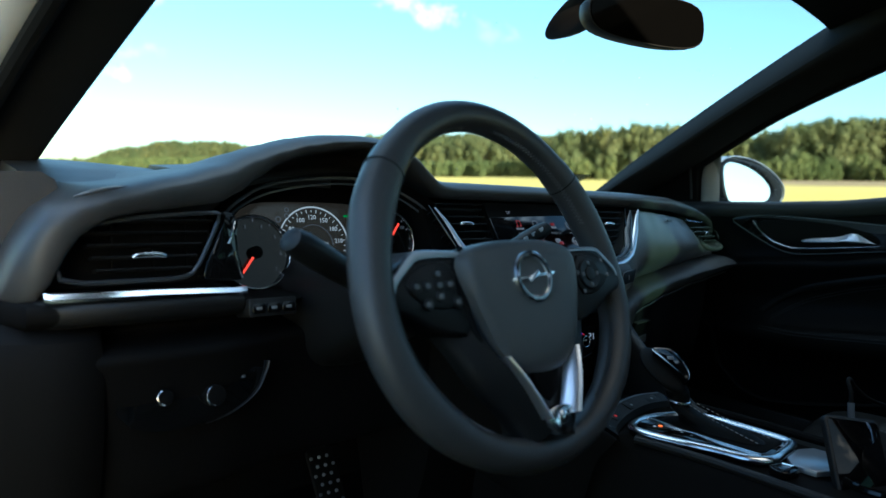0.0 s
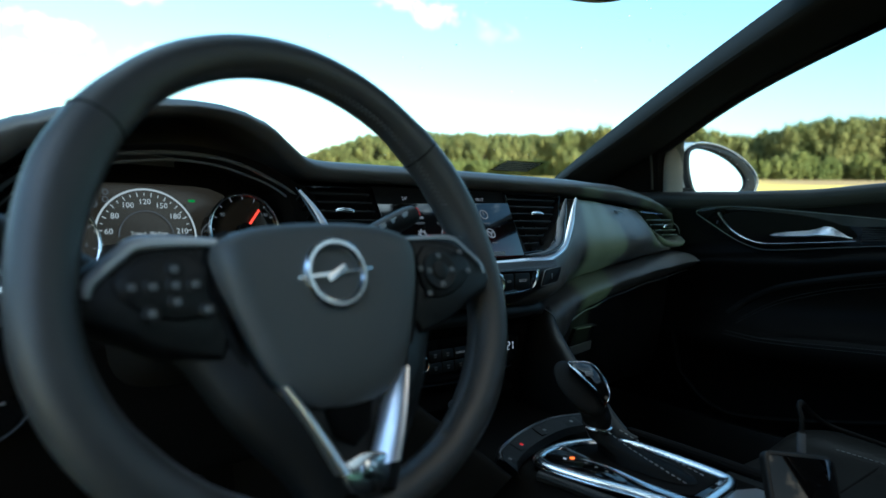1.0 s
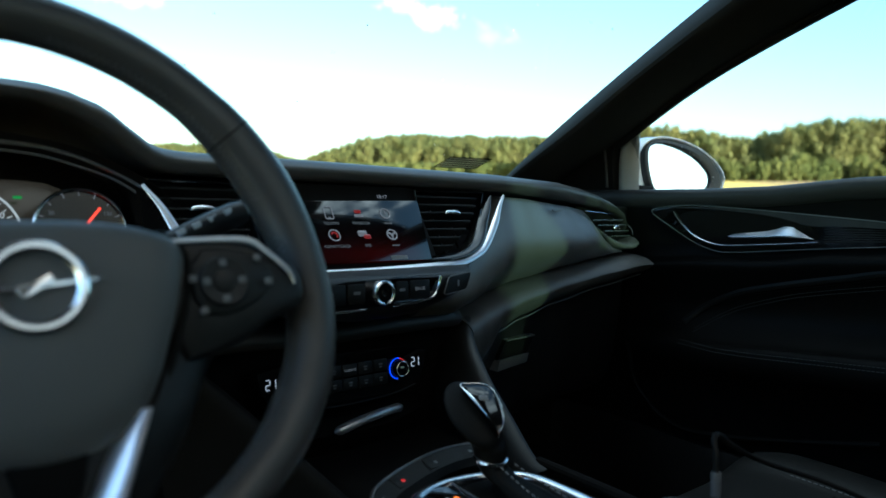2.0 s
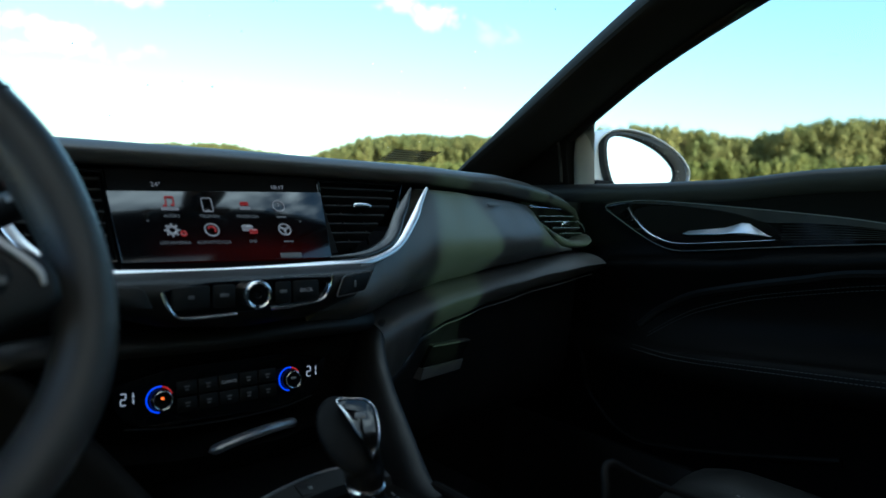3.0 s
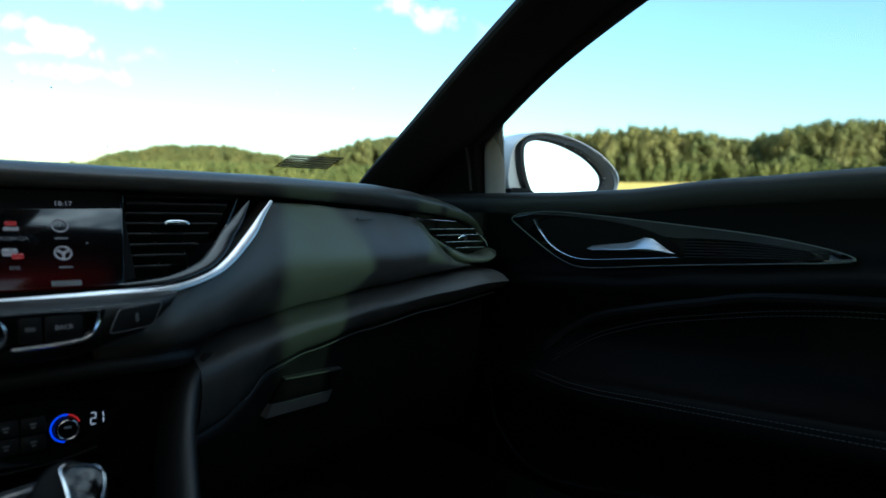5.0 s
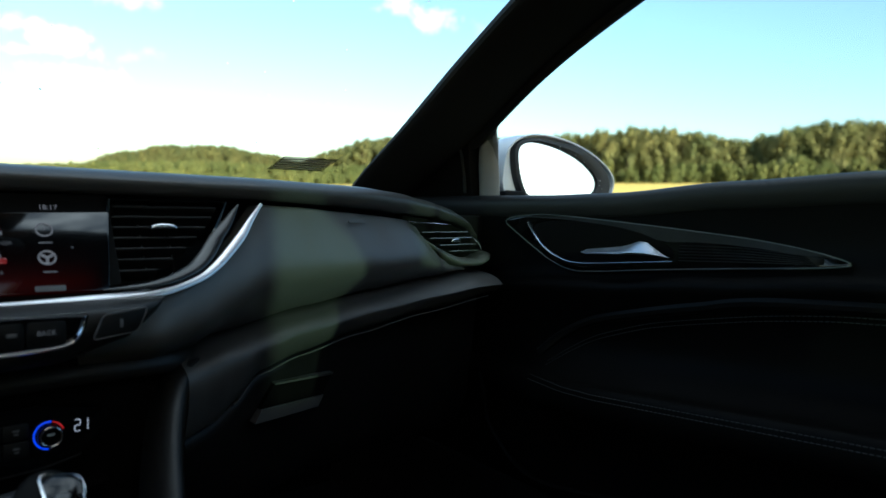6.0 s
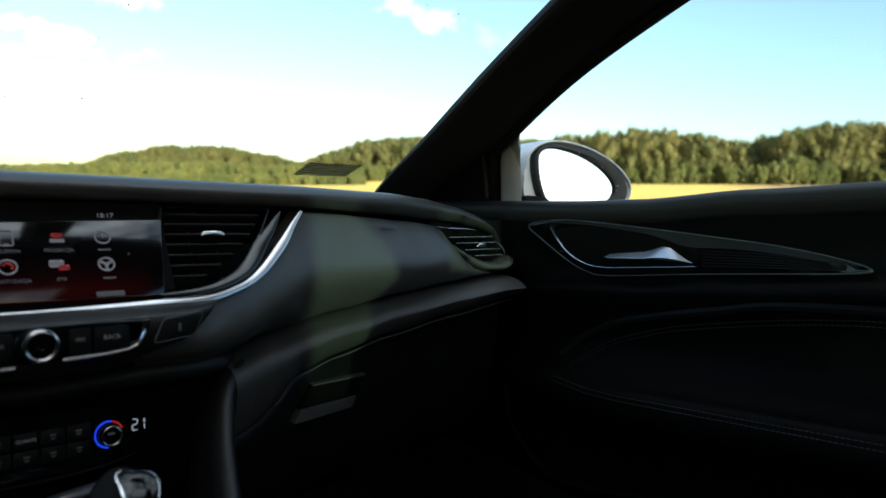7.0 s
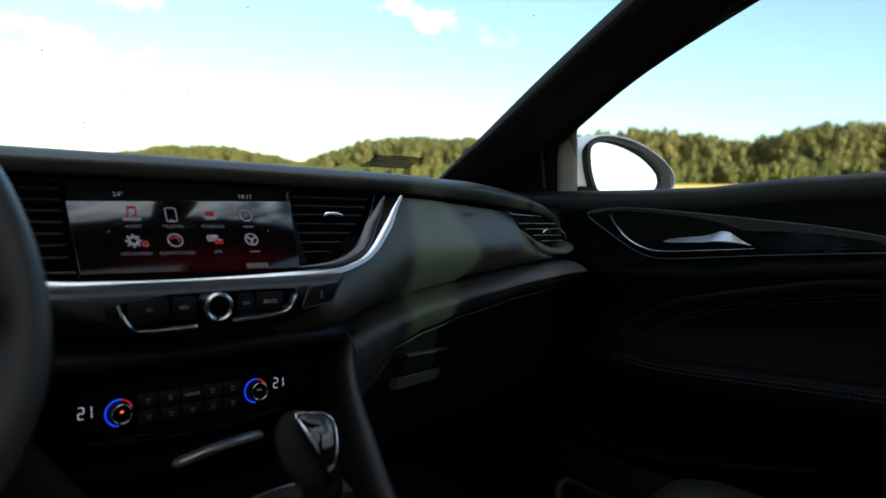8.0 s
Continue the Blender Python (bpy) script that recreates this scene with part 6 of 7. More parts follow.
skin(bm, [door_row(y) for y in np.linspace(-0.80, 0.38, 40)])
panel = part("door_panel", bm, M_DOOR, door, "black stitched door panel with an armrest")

# paler pad: the panel below carries its shade in a near-zero black
bm = B()
rings = []
for y in np.linspace(-0.80, 0.375, 40):
    zb, inw = at(DB, y), 0.02 * max(0.0, (y - 0.05) / 0.3)
    raw = [(0.875, zb + 0.001), (0.815 - inw, zb + 0.004), (0.796 - inw, zb - 0.003), (0.793 - inw, zb - 0.018), (0.802 - inw, zb - 0.036), (0.815 - inw, zb - 0.036), (0.875, zb - 0.02)]
    rings.append([(p.x, y, p.y) for p in chaikin(raw, 2)])
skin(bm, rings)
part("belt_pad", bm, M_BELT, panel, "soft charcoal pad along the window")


def on_door(y, z, x=0.808, out=0.0):
    return Vector((x - out - 0.02 * max(0.0, (y - 0.05) / 0.3), y, z))


def door_plate(outline, depth, x, material, name, parent, label=""):
    bm = B()
    pts = [(p.x, p.y) for p in chaikin([Vector((*q, 0)) for q in outline], 2)]
    cy, cz = sum(p[0] for p in pts) / len(pts), sum(p[1] for p in pts) / len(pts)
    skin(bm, [[on_door(y, z, x, -0.02) for y, z in pts], [on_door(y, z, x, depth - 0.001) for y, z in pts], [on_door(cy + (y - cy) * 0.985, cz + (z - cz) * 0.97, x, depth) for y, z in pts]])
    return part(name, bm, material, parent, label)


BEZ = [(0.128, 0.955), (0.06, 0.966), (0.0, 0.967), (-0.10, 0.963), (-0.20, 0.958), (-0.34, 0.950), (-0.44, 0.932), (-0.41, 0.924), (-0.30, 0.912), (-0.18, 0.898), (-0.05, 0.880), (-0.015, 0.882), (0.03, 0.898), (0.09, 0.932)]
bezel = door_plate(BEZ, 0.008, 0.806, M_PIANO, "handle_bezel", panel, "long piano-black trim round the handle")
bm = B()
tube(bm, [on_door(y, z, 0.806, 0.009) for y, z in [(p.x, p.y) for p in chaikin([Vector((*q, 0)) for q in BEZ], 2)]], 0.0010, 6, loop=True)
part("bezel_edge", bm, M_GREY, panel, "thin dark chrome edge")
door_plate([(0.062, 0.950), (0.0, 0.960), (-0.10, 0.957), (-0.17, 0.950), (-0.21, 0.925), (-0.20, 0.912), (-0.10, 0.901), (-0.03, 0.896), (0.02, 0.908), (0.045, 0.930)], 0.0095, 0.806, M_FLAT, "handle_cup", panel)
bm = B()
tube(bm, curve([on_door(y, z, 0.806, 0.011) for y, z in ((0.066, 0.952), (0.052, 0.934), (0.030, 0.914), (0.0, 0.900), (-0.04, 0.894), (-0.12, 0.902), (-0.205, 0.912))], 34), [0.0006 + 0.0022 * max(0.0, 1 - i / 24) for i in range(34)], 8)
part("cup_edge", bm, M_CHROME, panel, "chrome edge round the handle cup")
door_plate([(0.10, 0.9600), (0.0, 0.9665), (-0.10, 0.9625), (-0.20, 0.957), (-0.34, 0.949), (-0.42, 0.936), (-0.378, 0.9350), (-0.323, 0.9405), (-0.248, 0.9420), (-0.187, 0.9370), (-0.155, 0.9480), (-0.10, 0.9565), (0.0, 0.9615)], 0.0102, 0.806, M_BLADE, "trim_blade", panel, "glossy dark blade above the handle")
bm = B()
rings = []
for y, z, h, o in ((-0.046, 0.9130, 0.0020, 0.010), (-0.056, 0.9150, 0.0058, 0.014), (-0.090, 0.9180, 0.0064, 0.017), (-0.120, 0.9208, 0.0072, 0.019), (-0.136, 0.9245, 0.0085, 0.019), (-0.150, 0.9280, 0.0120, 0.018), (-0.163, 0.9282, 0.0118, 0.017), (-0.181, 0.9235, 0.0066, 0.014), (-0.200, 0.9175, 0.0012, 0.010)):
    sec = [(0.806, z - h), (0.806 - o * 0.8, z - h), (0.806 - o, z - h * 0.75), (0.806 - o * 0.92, z - h * 0.45), (0.806 - o * 0.45, z + h * 1.0), (0.806, z + h * 1.0)]
    rings.append([(p.x, y, p.y) for p in chaikin(sec, 2)])
skin(bm, rings)
part("door_handle", bm, M_SATIN, panel, "polished chrome inner handle")
for k in range(6):
    bm = B()
    tube(bm, curve([on_door(y, z, 0.806, 0.0086) for y, z in ((-0.214, 0.9140 + 0.0042 * k), (-0.30, 0.9205 + 0.0036 * k), (-0.36, 0.9245 + 0.0024 * k), (-0.40, 0.9275 + 0.0012 * k))], 16), 0.0007, 5)
    part("trim_groove", bm, M_HARD, panel)


def door_face(y, z, out=0.0008):
    """The point of the door panel's skin at this place along and up the door."""
    row = door_row(y)
    xs = [a[0] + (b[0] - a[0]) * (z - a[2]) / (b[2] - a[2]) for a, b in zip(row, row[1:]) if (a[2] - z) * (b[2] - z) <= 0 and a[2] != b[2] and min(a[0], b[0]) < 0.85]
    return Vector((min(xs) - out, y, z))


SEAM = [(0.004, 0.722), (-0.035, 0.752), (-0.074, 0.775), (-0.124, 0.795), (-0.170, 0.811), (-0.214, 0.8225), (-0.255, 0.832), (-0.329, 0.848), (-0.395, 0.859), (-0.436, 0.864), (-0.55, 0.874)]
for rise in (0.0, 0.0065):
    bm = B()
    stitches(bm, [door_face(p.x, p.y + rise) for p in curve([Vector((*q, 0)) for q in SEAM], 70)], 0.0045, 0.002, 0.0006)
    part("stitching", bm, M_DARKTHREAD, panel, "faint grey stitching round the door insert")
# roll paler than the panel: the padded edge's highlight is in its colour
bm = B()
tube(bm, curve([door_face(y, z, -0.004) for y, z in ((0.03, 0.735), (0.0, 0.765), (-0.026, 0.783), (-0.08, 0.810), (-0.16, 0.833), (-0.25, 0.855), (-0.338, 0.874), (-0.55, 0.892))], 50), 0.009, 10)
part("insert_roll", bm, M_WELT, panel, "padded roll above the door insert, paler for its edge highlight")
for dx, dz in ((0.0, 0.0), (-0.0045, -0.0065)):
    bm = B()
    stitches(bm, [door_face(y, 0.706 + dz + 0.095 * max(0.0, -y - 0.06)) for y in np.linspace(0.02, -0.6, 60)], 0.0045, 0.002, 0.0006)
    part("stitching", bm, M_DARKTHREAD, panel, "faint grey stitching along the armrest")
bm = B()
tube(bm, curve([(0.775, 0.145, 0.68), (0.775, 0.136, 0.652), (0.775, 0.121, 0.600), (0.776, 0.091, 0.568), (0.778, 0.063, 0.545), (0.778, 0.011, 0.529), (0.780, -0.058, 0.534), (0.780, -0.161, 0.556), (0.780, -0.33, 0.60)], 50), 0.006, 8)
part("pocket_edge", bm, M_DOOR, panel)
# black corner trim with the tweeter, window channel and its pane
bm = B()
CORNER = [(0.47, 0.985), (0.226, 0.990), (0.224, 1.05), (0.216, 1.090), (0.196, 1.116), (0.170, 1.132), (0.135, 1.148), (0.15, 1.147), (0.24, 1.108), (0.36, 1.055), (0.44, 1.02)]
skin(bm, [[(0.815 - 0.26 * (z - 0.985) + o, y, z) for y, z in CORNER] for o in (0.0, 0.035)])
corner = part("mirror_corner", bm, M_FLAT, door, "black corner trim with a tweeter grille")
bm = B()
tube(bm, curve([(0.806, 0.240, 0.998), (0.800, 0.240, 1.04), (0.790, 0.240, 1.076), (0.788, 0.250, 1.082), (0.790, 0.266, 1.076)], 20), 0.003, 8)
part("corner_groove", bm, M_HARD, corner)
bm = B()
tube(bm, curve([(0.835, 0.203, 0.985), (0.830, 0.203, 1.04), (0.823, 0.200, 1.080), (0.812, 0.186, 1.112), (0.800, 0.158, 1.134), (0.790, 0.120, 1.155)], 26), [0.026] * 14 + [0.024, 0.022, 0.020, 0.017, 0.015, 0.013, 0.011, 0.009, 0.008, 0.007, 0.006, 0.005], 10, flat=0.4, up=(1, 0, 0))
part("window_channel", bm, mat("grey_window_channel", (0.30, 0.29, 0.26), 0.6, grain=0.2), door, "pale grey front window channel")
bm = B()
edge_line = [(z, sx, sy) for z, _, _, _, _, sx, sy in hermite(PILLAR, 30) if 1.05 < z]
tube(bm, [(sx - 0.002, sy + 0.002, z) for z, sx, sy in edge_line], 0.011, 10)
part("window_frame", bm, M_RUBBER, door, "black rubber window frame")
bm = B()
rows = []
for z in np.linspace(0.98, 1.345, 8):
    xs = 0.868 - 0.53 * max(0, z - 0.98)
    rows.append([(xs, y, z) for y in np.linspace(-0.80, 0.47 - 2.3 * max(0, z - 0.99), 8)])
skin(bm, rows, closed=False)
pane_ob = part("window_pane", bm, M_SIDEGLASS, door, "clear side window")
# light-coloured roof rail above the door
bm = B()
tube(bm, [(0.676, -0.55, 1.384), (0.668, -0.8, 1.392), (0.66, -2.6, 1.37)], 0.03, 10)
structure("roof_rail", bm, M_PILLAR, "black padded roof rail above the doors", "roof rail")

bm = B()
bar(bm, Matrix.Translation((0.470, 0.094, 0.950)) @ face_frame(0, 0, 0, 20, 13.5).to_3x3().to_4x4(), 0.034, 0.0036, -0.001, 0.0006)
part("print_bar", bm, M_SKIN, dash)

# ---- outside mirror ----
mirror = thing("wing_mirror", (0.93, 0.22, 0.98), "white wing mirror with a black rim", "wing mirror")
GL = [(0.935, 1.098), (0.955, 1.112), (0.985, 1.114), (1.035, 1.104), (1.085, 1.082), (1.120, 1.052), (1.128, 1.030), (1.118, 1.008), (1.090, 0.997), (1.00, 0.994), (0.958, 0.996), (0.945, 1.02), (0.936, 1.06)]
GL = [(0.926 + (x - 0.935) * 0.935, 0.994 + (z - 0.994) * 0.93) for x, z in GL]
gl = [(p.x, p.y) for p in chaikin([Vector((*q, 0)) for q in GL], 2)]
gc = (1.005, 1.045)


def mir(x, z, s=1.0, dy=0.0):
    xx, zz = gc[0] + (x - gc[0]) * s, gc[1] + (z - gc[1]) * s
    return Vector((xx, 0.222 - (xx - 0.935) * 0.32 + (zz - 1.05) * 0.07 + dy, zz))


bm = B()
skin(bm, [[mir(x, z, 1.0, 0.004) for x, z in gl], [mir(x, z, 1.0, 0.0) for x, z in gl]])
part("glass", bm, M_MIRROR, mirror, "mirror glass full of bright sky")
def rim_out(x, z, k):
    """From the glass's edge outwards by a share k of the rim, which is widest at the outer end."""
    a = math.atan2(z - gc[1], x - gc[0])
    w = (0.010 + 0.020 * max(0.0, math.cos(a)) ** 1.5) * k
    return x + w * math.cos(a), z + w * math.sin(a)


bm = B()
skin(bm, [[mir(*rim_out(x, z, k), 1.0, d) for x, z in gl] for k, d in ((0.0, 0.0), (0.0, -0.006), (0.3, -0.010), (0.95, -0.008), (1.0, -0.004), (1.0, 0.012), (0.0, 0.012))], loop=True)
part("rim", bm, mat("mirror_rim_plastic", (0.030, 0.030, 0.029), 0.6, grain=0.3), mirror, "dark grey plastic rim")
HO = [(p.x, p.y) for p in chaikin([Vector((*q, 0)) for q in ((0.888, 1.0), (0.893, 1.06), (0.905, 1.096), (0.938, 1.118), (0.985, 1.122), (1.045, 1.111), (1.100, 1.086), (1.137, 1.054), (1.146, 1.03), (1.133, 1.0), (1.09, 0.984), (0.93, 0.982))], 2)]
bm = B()
skin(bm, [[mir(gc[0] + (x - gc[0]) * s, gc[1] + (z - gc[1]) * s, 1.0, d) for x, z in HO] for s, d in ((0.90, 0.006), (0.985, -0.004), (1.0, 0.004), (1.0, 0.03), (0.97, 0.06), (0.85, 0.10), (0.55, 0.122), (0.15, 0.126))])
part("housing", bm, M_WHITE, mirror, "glossy white housing")
bm = B()
tube(bm, [mir(gc[0] + (x - gc[0]) * 0.985, gc[1] + (z - gc[1]) * 0.985, 1.0, -0.007) for x, z in HO], 0.0024, 8, loop=True)
part("housing_edge", bm, M_WHITE, mirror, "thin white front edge of the housing")
bm = B()
box(bm, (0.915, 0.222, 0.992), (0.050, 0.03, 0.030), (0, 0, -14), 0.008)
part("foot_cover", bm, M_RUBBER, mirror, "black cover at the foot of the housing")
bm = B()
tube(bm, [(0.88, 0.25, 0.985), (0.93, 0.25, 0.99), (0.98, 0.25, 1.0)], [0.025, 0.022, 0.02], 12)
part("foot", bm, M_HARD, mirror)
bm = B()
rnd = random.Random(9)
for _ in range(22):
    a = rnd.uniform(0, 6.28)
    q = gl[rnd.randrange(len(gl))]
    p = mir(q[0], q[1], rnd.uniform(0.96, 1.08), -0.011)
    r = rnd.uniform(0.0007, 0.0018)
    bmesh.ops.create_icosphere(bm, subdivisions=1, radius=r, matrix=Matrix.Translation(p))
part("water_drops", bm, M_MARK, mirror, "dried drops on the rim")

# ---- inside mirror and sensor cover ----
RM = pose(0.037, -0.106, 1.2535, 90, -3, -12) @ Matrix.Diagonal((0.925, 0.96, 1, 1))
rear = thing("rear_view_mirror", (0.065, -0.10, 1.29), "black frameless rear-view mirror under the roof", "rear-view mirror")
shape = [(p.x, p.y) for p in chaikin([Vector((*q, 0)) for q in ((-0.120, 0.030), (0.0, 0.040), (0.115, 0.036), (0.128, 0.0), (0.120, -0.034), (0.04, -0.040), (-0.09, -0.030), (-0.126, -0.010))], 2)]
bm = B()
skin(bm, [[RM @ Vector((x * s, y * s, z)) for x, y in shape] for s, z in ((0.4, -0.042), (0.8, -0.034), (0.95, -0.020), (1.0, -0.004), (1.0, 0.004), (0.985, 0.007))])
part("housing", bm, M_HARD, rear)
bm = B()
skin(bm, [[RM @ Vector((x * 0.965, y * 0.94, z)) for x, y in shape] for z in (0.004, 0.0085)])
# near-black colour stands for the dark reflection in the mirror
part("glass", bm, mat("near_black_mirror", (0.002, 0.002, 0.002), 0.06, stain=0.0, spec=0.03), rear, "near-black mirror glass, its dark reflection put into the colour")
bm = B()
tube(bm, [RM @ Vector((0, 0.02, -0.03)), RM @ Vector((0.0, 0.05, -0.08)), (0.03, 0.04, 1.335)], 0.012, 10)
part("stem", bm, M_HARD, rear)
bm = B()
rings = []
for k, (s, off) in enumerate(((1.0, 0.0), (1.0, 0.02), (0.92, 0.034), (0.7, 0.044), (0.3, 0.048))):
    rings.append([Vector((0.070 + 0.055 * s * math.cos(a), ws_y(0.05, 1.318 + 0.055 * s * math.sin(a)) - 0.004 - off, 1.318 + 0.055 * s * math.sin(a))) for a in [2 * math.pi * j / 32 for j in range(32)]])
skin(bm, rings)
cover = thing("sensor_cover", (0.02, 0.05, 1.29), "rounded black sensor cover behind the rear-view mirror", "sensor cover")
part("shell", bm, M_HARD, cover)
# out of view under the headlining; widened to darken part of the screen's reflection
bm = B()
skin(bm, [[(0.055 + p.x, y, z + p.y) for p in chaikin([(-0.135, 0.0), (-0.128, -0.012), (0.104, -0.012), (0.110, 0.0), (0.104, 0.010), (-0.128, 0.010)], 1)] for y, z in ((-0.068, 1.322), (-0.10, 1.340), (-0.15, 1.360), (-0.20, 1.376))])
part("foot", bm, M_FLAT, cover, "black foot of the cover, unseen, darkening the screen's reflection")

# sticker on the windscreen: dark, with lines nobody could read
stick = thing("windscreen_sticker", (0.585, 0.47, 1.042), "dark slanted sticker with faint lines on the windscreen", "sticker")
bm = B()
cs = [(0.536, 1.029), (0.640, 1.030), (0.652, 1.054), (0.548, 1.054)]
skin(bm, [[Vector((x, ws_y(x, z) - 0.003 - o, z)) for x, z in cs] for o in (0.0, 0.0006)])
part("film", bm, pane("sticker_film", (0.50, 0.50, 0.50), 0.02), stick)
for k in range(5):
    bm = B()
    z0 = 1.032 + 0.0042 * k
    skin(bm, [[Vector((x, ws_y(x, z) - 0.0046 - o, z)) for x, z in ((0.542 + 0.002 * k, z0), (0.636 + 0.002 * k, z0), (0.636 + 0.002 * k, z0 + 0.0016), (0.542 + 0.002 * k, z0 + 0.0016))] for o in (0.0, 0.0004)])
    part("print_bar", bm, M_MARK, stick)

# ---- passenger's seat ----
seat = thing("bucket_seat", (0.42, -0.45, 0.33), "black leather passenger seat with stitched bolsters", "car seat")
bm = B()
rings = []
for y, zt, w in [r for r in hermite([(0.160, 0.500, 0.215), (0.166, 0.525, 0.225), (0.178, 0.550, 0.236), (0.20, 0.570, 0.245), (0.26, 0.582, 0.252), (0.45, 0.575, 0.26), (0.70, 0.565, 0.26)], 40)]:
    y = -y
    raw = [(-w, 0.42), (-w - 0.01, zt - 0.05), (-w + 0.01, zt + 0.012), (-w + 0.075, zt + 0.010), (-w + 0.11, zt - 0.006), (0.0, zt - 0.002), (w - 0.11, zt - 0.006), (w - 0.075, zt + 0.010), (w - 0.01, zt + 0.012), (w + 0.01, zt - 0.05), (w, 0.42)]
    rings.append([(0.42 + p.x, y, p.y) for p in chaikin(raw, 2)])
skin(bm, rings)
cushion = part("cushion", bm, M_CLOTH, seat, "black leather seat cushion")
bm = B()
for sx in (-1, 1):
    tube(bm, curve([(0.42 + sx * 0.150, -0.185, 0.553), (0.42 + sx * 0.150, -0.25, 0.5765), (0.42 + sx * 0.152, -0.45, 0.572), (0.42 + sx * 0.152, -0.69, 0.562)], 30), 0.0022, 6)
for y in (-0.34, -0.50):
    tube(bm, [(0.42 + x, y, at([(-0.70, 0.565), (-0.45, 0.575), (-0.26, 0.582)], y) - 0.003) for x in np.linspace(-0.148, 0.148, 8)], 0.0020, 6)
part("piping", bm, M_RUBBER, cushion)
for sx in (-1, 1):
    bm = B()
    stitches(bm, curve([(0.42 + sx * 0.158, -0.185, 0.558), (0.42 + sx * 0.158, -0.25, 0.5815), (0.42 + sx * 0.160, -0.45, 0.577), (0.42 + sx * 0.160, -0.69, 0.567)], 40), 0.005, 0.003, 0.0007)
    part("stitching", bm, M_THREAD, cushion)
bm = B()
rings = []
for z, y, w in ((0.56, -0.68, 0.24), (0.70, -0.74, 0.25), (0.88, -0.81, 0.25), (1.00, -0.86, 0.235), (1.055, -0.88, 0.19)):
    raw = [(-w, y - 0.13), (-w - 0.01, y + 0.03), (-w + 0.06, y + 0.05), (-w + 0.11, y), (w - 0.11, y), (w - 0.06, y + 0.05), (w + 0.01, y + 0.03), (w, y - 0.13)]
    rings.append([(0.42 + p.x, p.y, z) for p in chaikin(raw, 2)])
skin(bm, rings)
part("backrest", bm, M_CLOTH, seat)
bm = B()
skin(bm, [[(0.42 + p.x * s, -0.93 + p.y, z) for p in chaikin([(-0.13, -0.05), (-0.13, 0.03), (0.13, 0.03), (0.13, -0.05)], 2)] for z, s in ((1.19, 0.8), (1.21, 1.0), (1.30, 1.0), (1.34, 0.8))])
part("headrest", bm, M_CLOTH, seat)
for sx in (-0.06, 0.06):
    bm = B()
    tube(bm, [(0.42 + sx, -0.94, 1.03), (0.42 + sx, -0.94, 1.20)], 0.006, 10)
    part("headrest_post", bm, M_CHROME, seat)

# unseen bench, added so that its raised headrest shades part of the fascia
bench = thing("shade_bench", (0, -1.65, 0.35), "unseen dark bench whose raised headrest casts the fascia's shadow", "bench")
bm = B()
skin(bm, [[(x, y, z) for x, y in chaikin([(-0.62, -1.78), (-0.62, -1.62 + d), (0.62, -1.62 + d), (0.62, -1.78)], 2)] for z, d in ((0.35, 0.20), (0.55, 0.12), (0.85, 0.04), (0.99, 0.0), (1.025, -0.04))])
part("backrest", bm, M_CLOTH, bench)
bm = B()
skin(bm, [[(c + w * p.x, -1.64 + p.y, z) for p in chaikin([(-1, -0.05), (-1, 0.05), (1, 0.05), (1, -0.05)], 2)] for _, z, c, w in hermite([(0, 1.0, 0.060, 0.054), (1, 1.10, 0.066, 0.050), (2, 1.18, 0.066, 0.050), (3, 1.23, 0.056, 0.060), (4, 1.275, 0.034, 0.080), (5, 1.31, 0.030, 0.082), (6, 1.335, 0.030, 0.062)], 24)])
part("headrest", bm, M_CLOTH, bench)

# ---- telephone on the console, with its cable ----
phone = thing("phone", (0.085, -0.40, 0.66), "dark smartphone leaning upright in the cup holder", "phone")
wv = Vector((0.871, -0.474, -0.135)).normalized()
dv = Vector((-0.34, -0.38, -0.86)).normalized()
dv = (dv - wv * dv.dot(wv)).normalized()
nv = dv.cross(wv).normalized()
if nv.y > 0:
    nv = -nv
PH = Matrix.Translation(Vector((0.037, -0.392, 0.740)) + wv * 0.040 + dv * 0.048) @ Matrix(((wv.x, -dv.x, nv.x), (wv.y, -dv.y, nv.y), (wv.z, -dv.z, nv.z))).to_4x4()
bm = B()
slab(bm, PH, rrect(0.080, 0.096, 0.008, 6), -0.008, 0.0, 0.0015)
ph = part("case", bm, M_HARD, phone)
bm = B()
slab(bm, PH, rrect(0.073, 0.089, 0.005, 6), -0.001, 0.0006, 0.0003)
part("display", bm, M_SCREEN, phone, "dark glossy display reflecting the roof")
cable = thing("cable", (0.12, -0.39, 0.70), "thin black charging cable with a metal plug", "cable")
bm = B()
tube(bm, [(0.112, -0.398, 0.722), (0.114, -0.396, 0.742)], 0.0045, 10)
part("plug", bm, M_GREY, cable, "metal plug")
bm = B()
tube(bm, curve([(0.114, -0.396, 0.740), (0.116, -0.394, 0.756), (0.122, -0.388, 0.766), (0.135, -0.386, 0.767), (0.17, -0.384, 0.748), (0.22, -0.392, 0.724), (0.30, -0.45, 0.690), (0.38, -0.56, 0.625), (0.42, -0.62, 0.580)], 50), 0.0026, 8)
part("lead", bm, M_RUBBER, cable)

# ---- landscape ----
ACROSS = Vector((0, 1, 0))
SIDEWAYS = ACROSS.cross(UP).normalized()           # level, to the right
EYE = Vector((-0.40, -0.68, 0.97))


def land(bearing, dist, height=0.0):
    """A place outside: degrees to the right of straight ahead, metres away, metres above the level of the meadow."""
    b = radians(bearing)
    return EYE - UP * 0.99 + (ACROSS * math.cos(b) + SIDEWAYS * math.sin(b)) * dist + UP * height


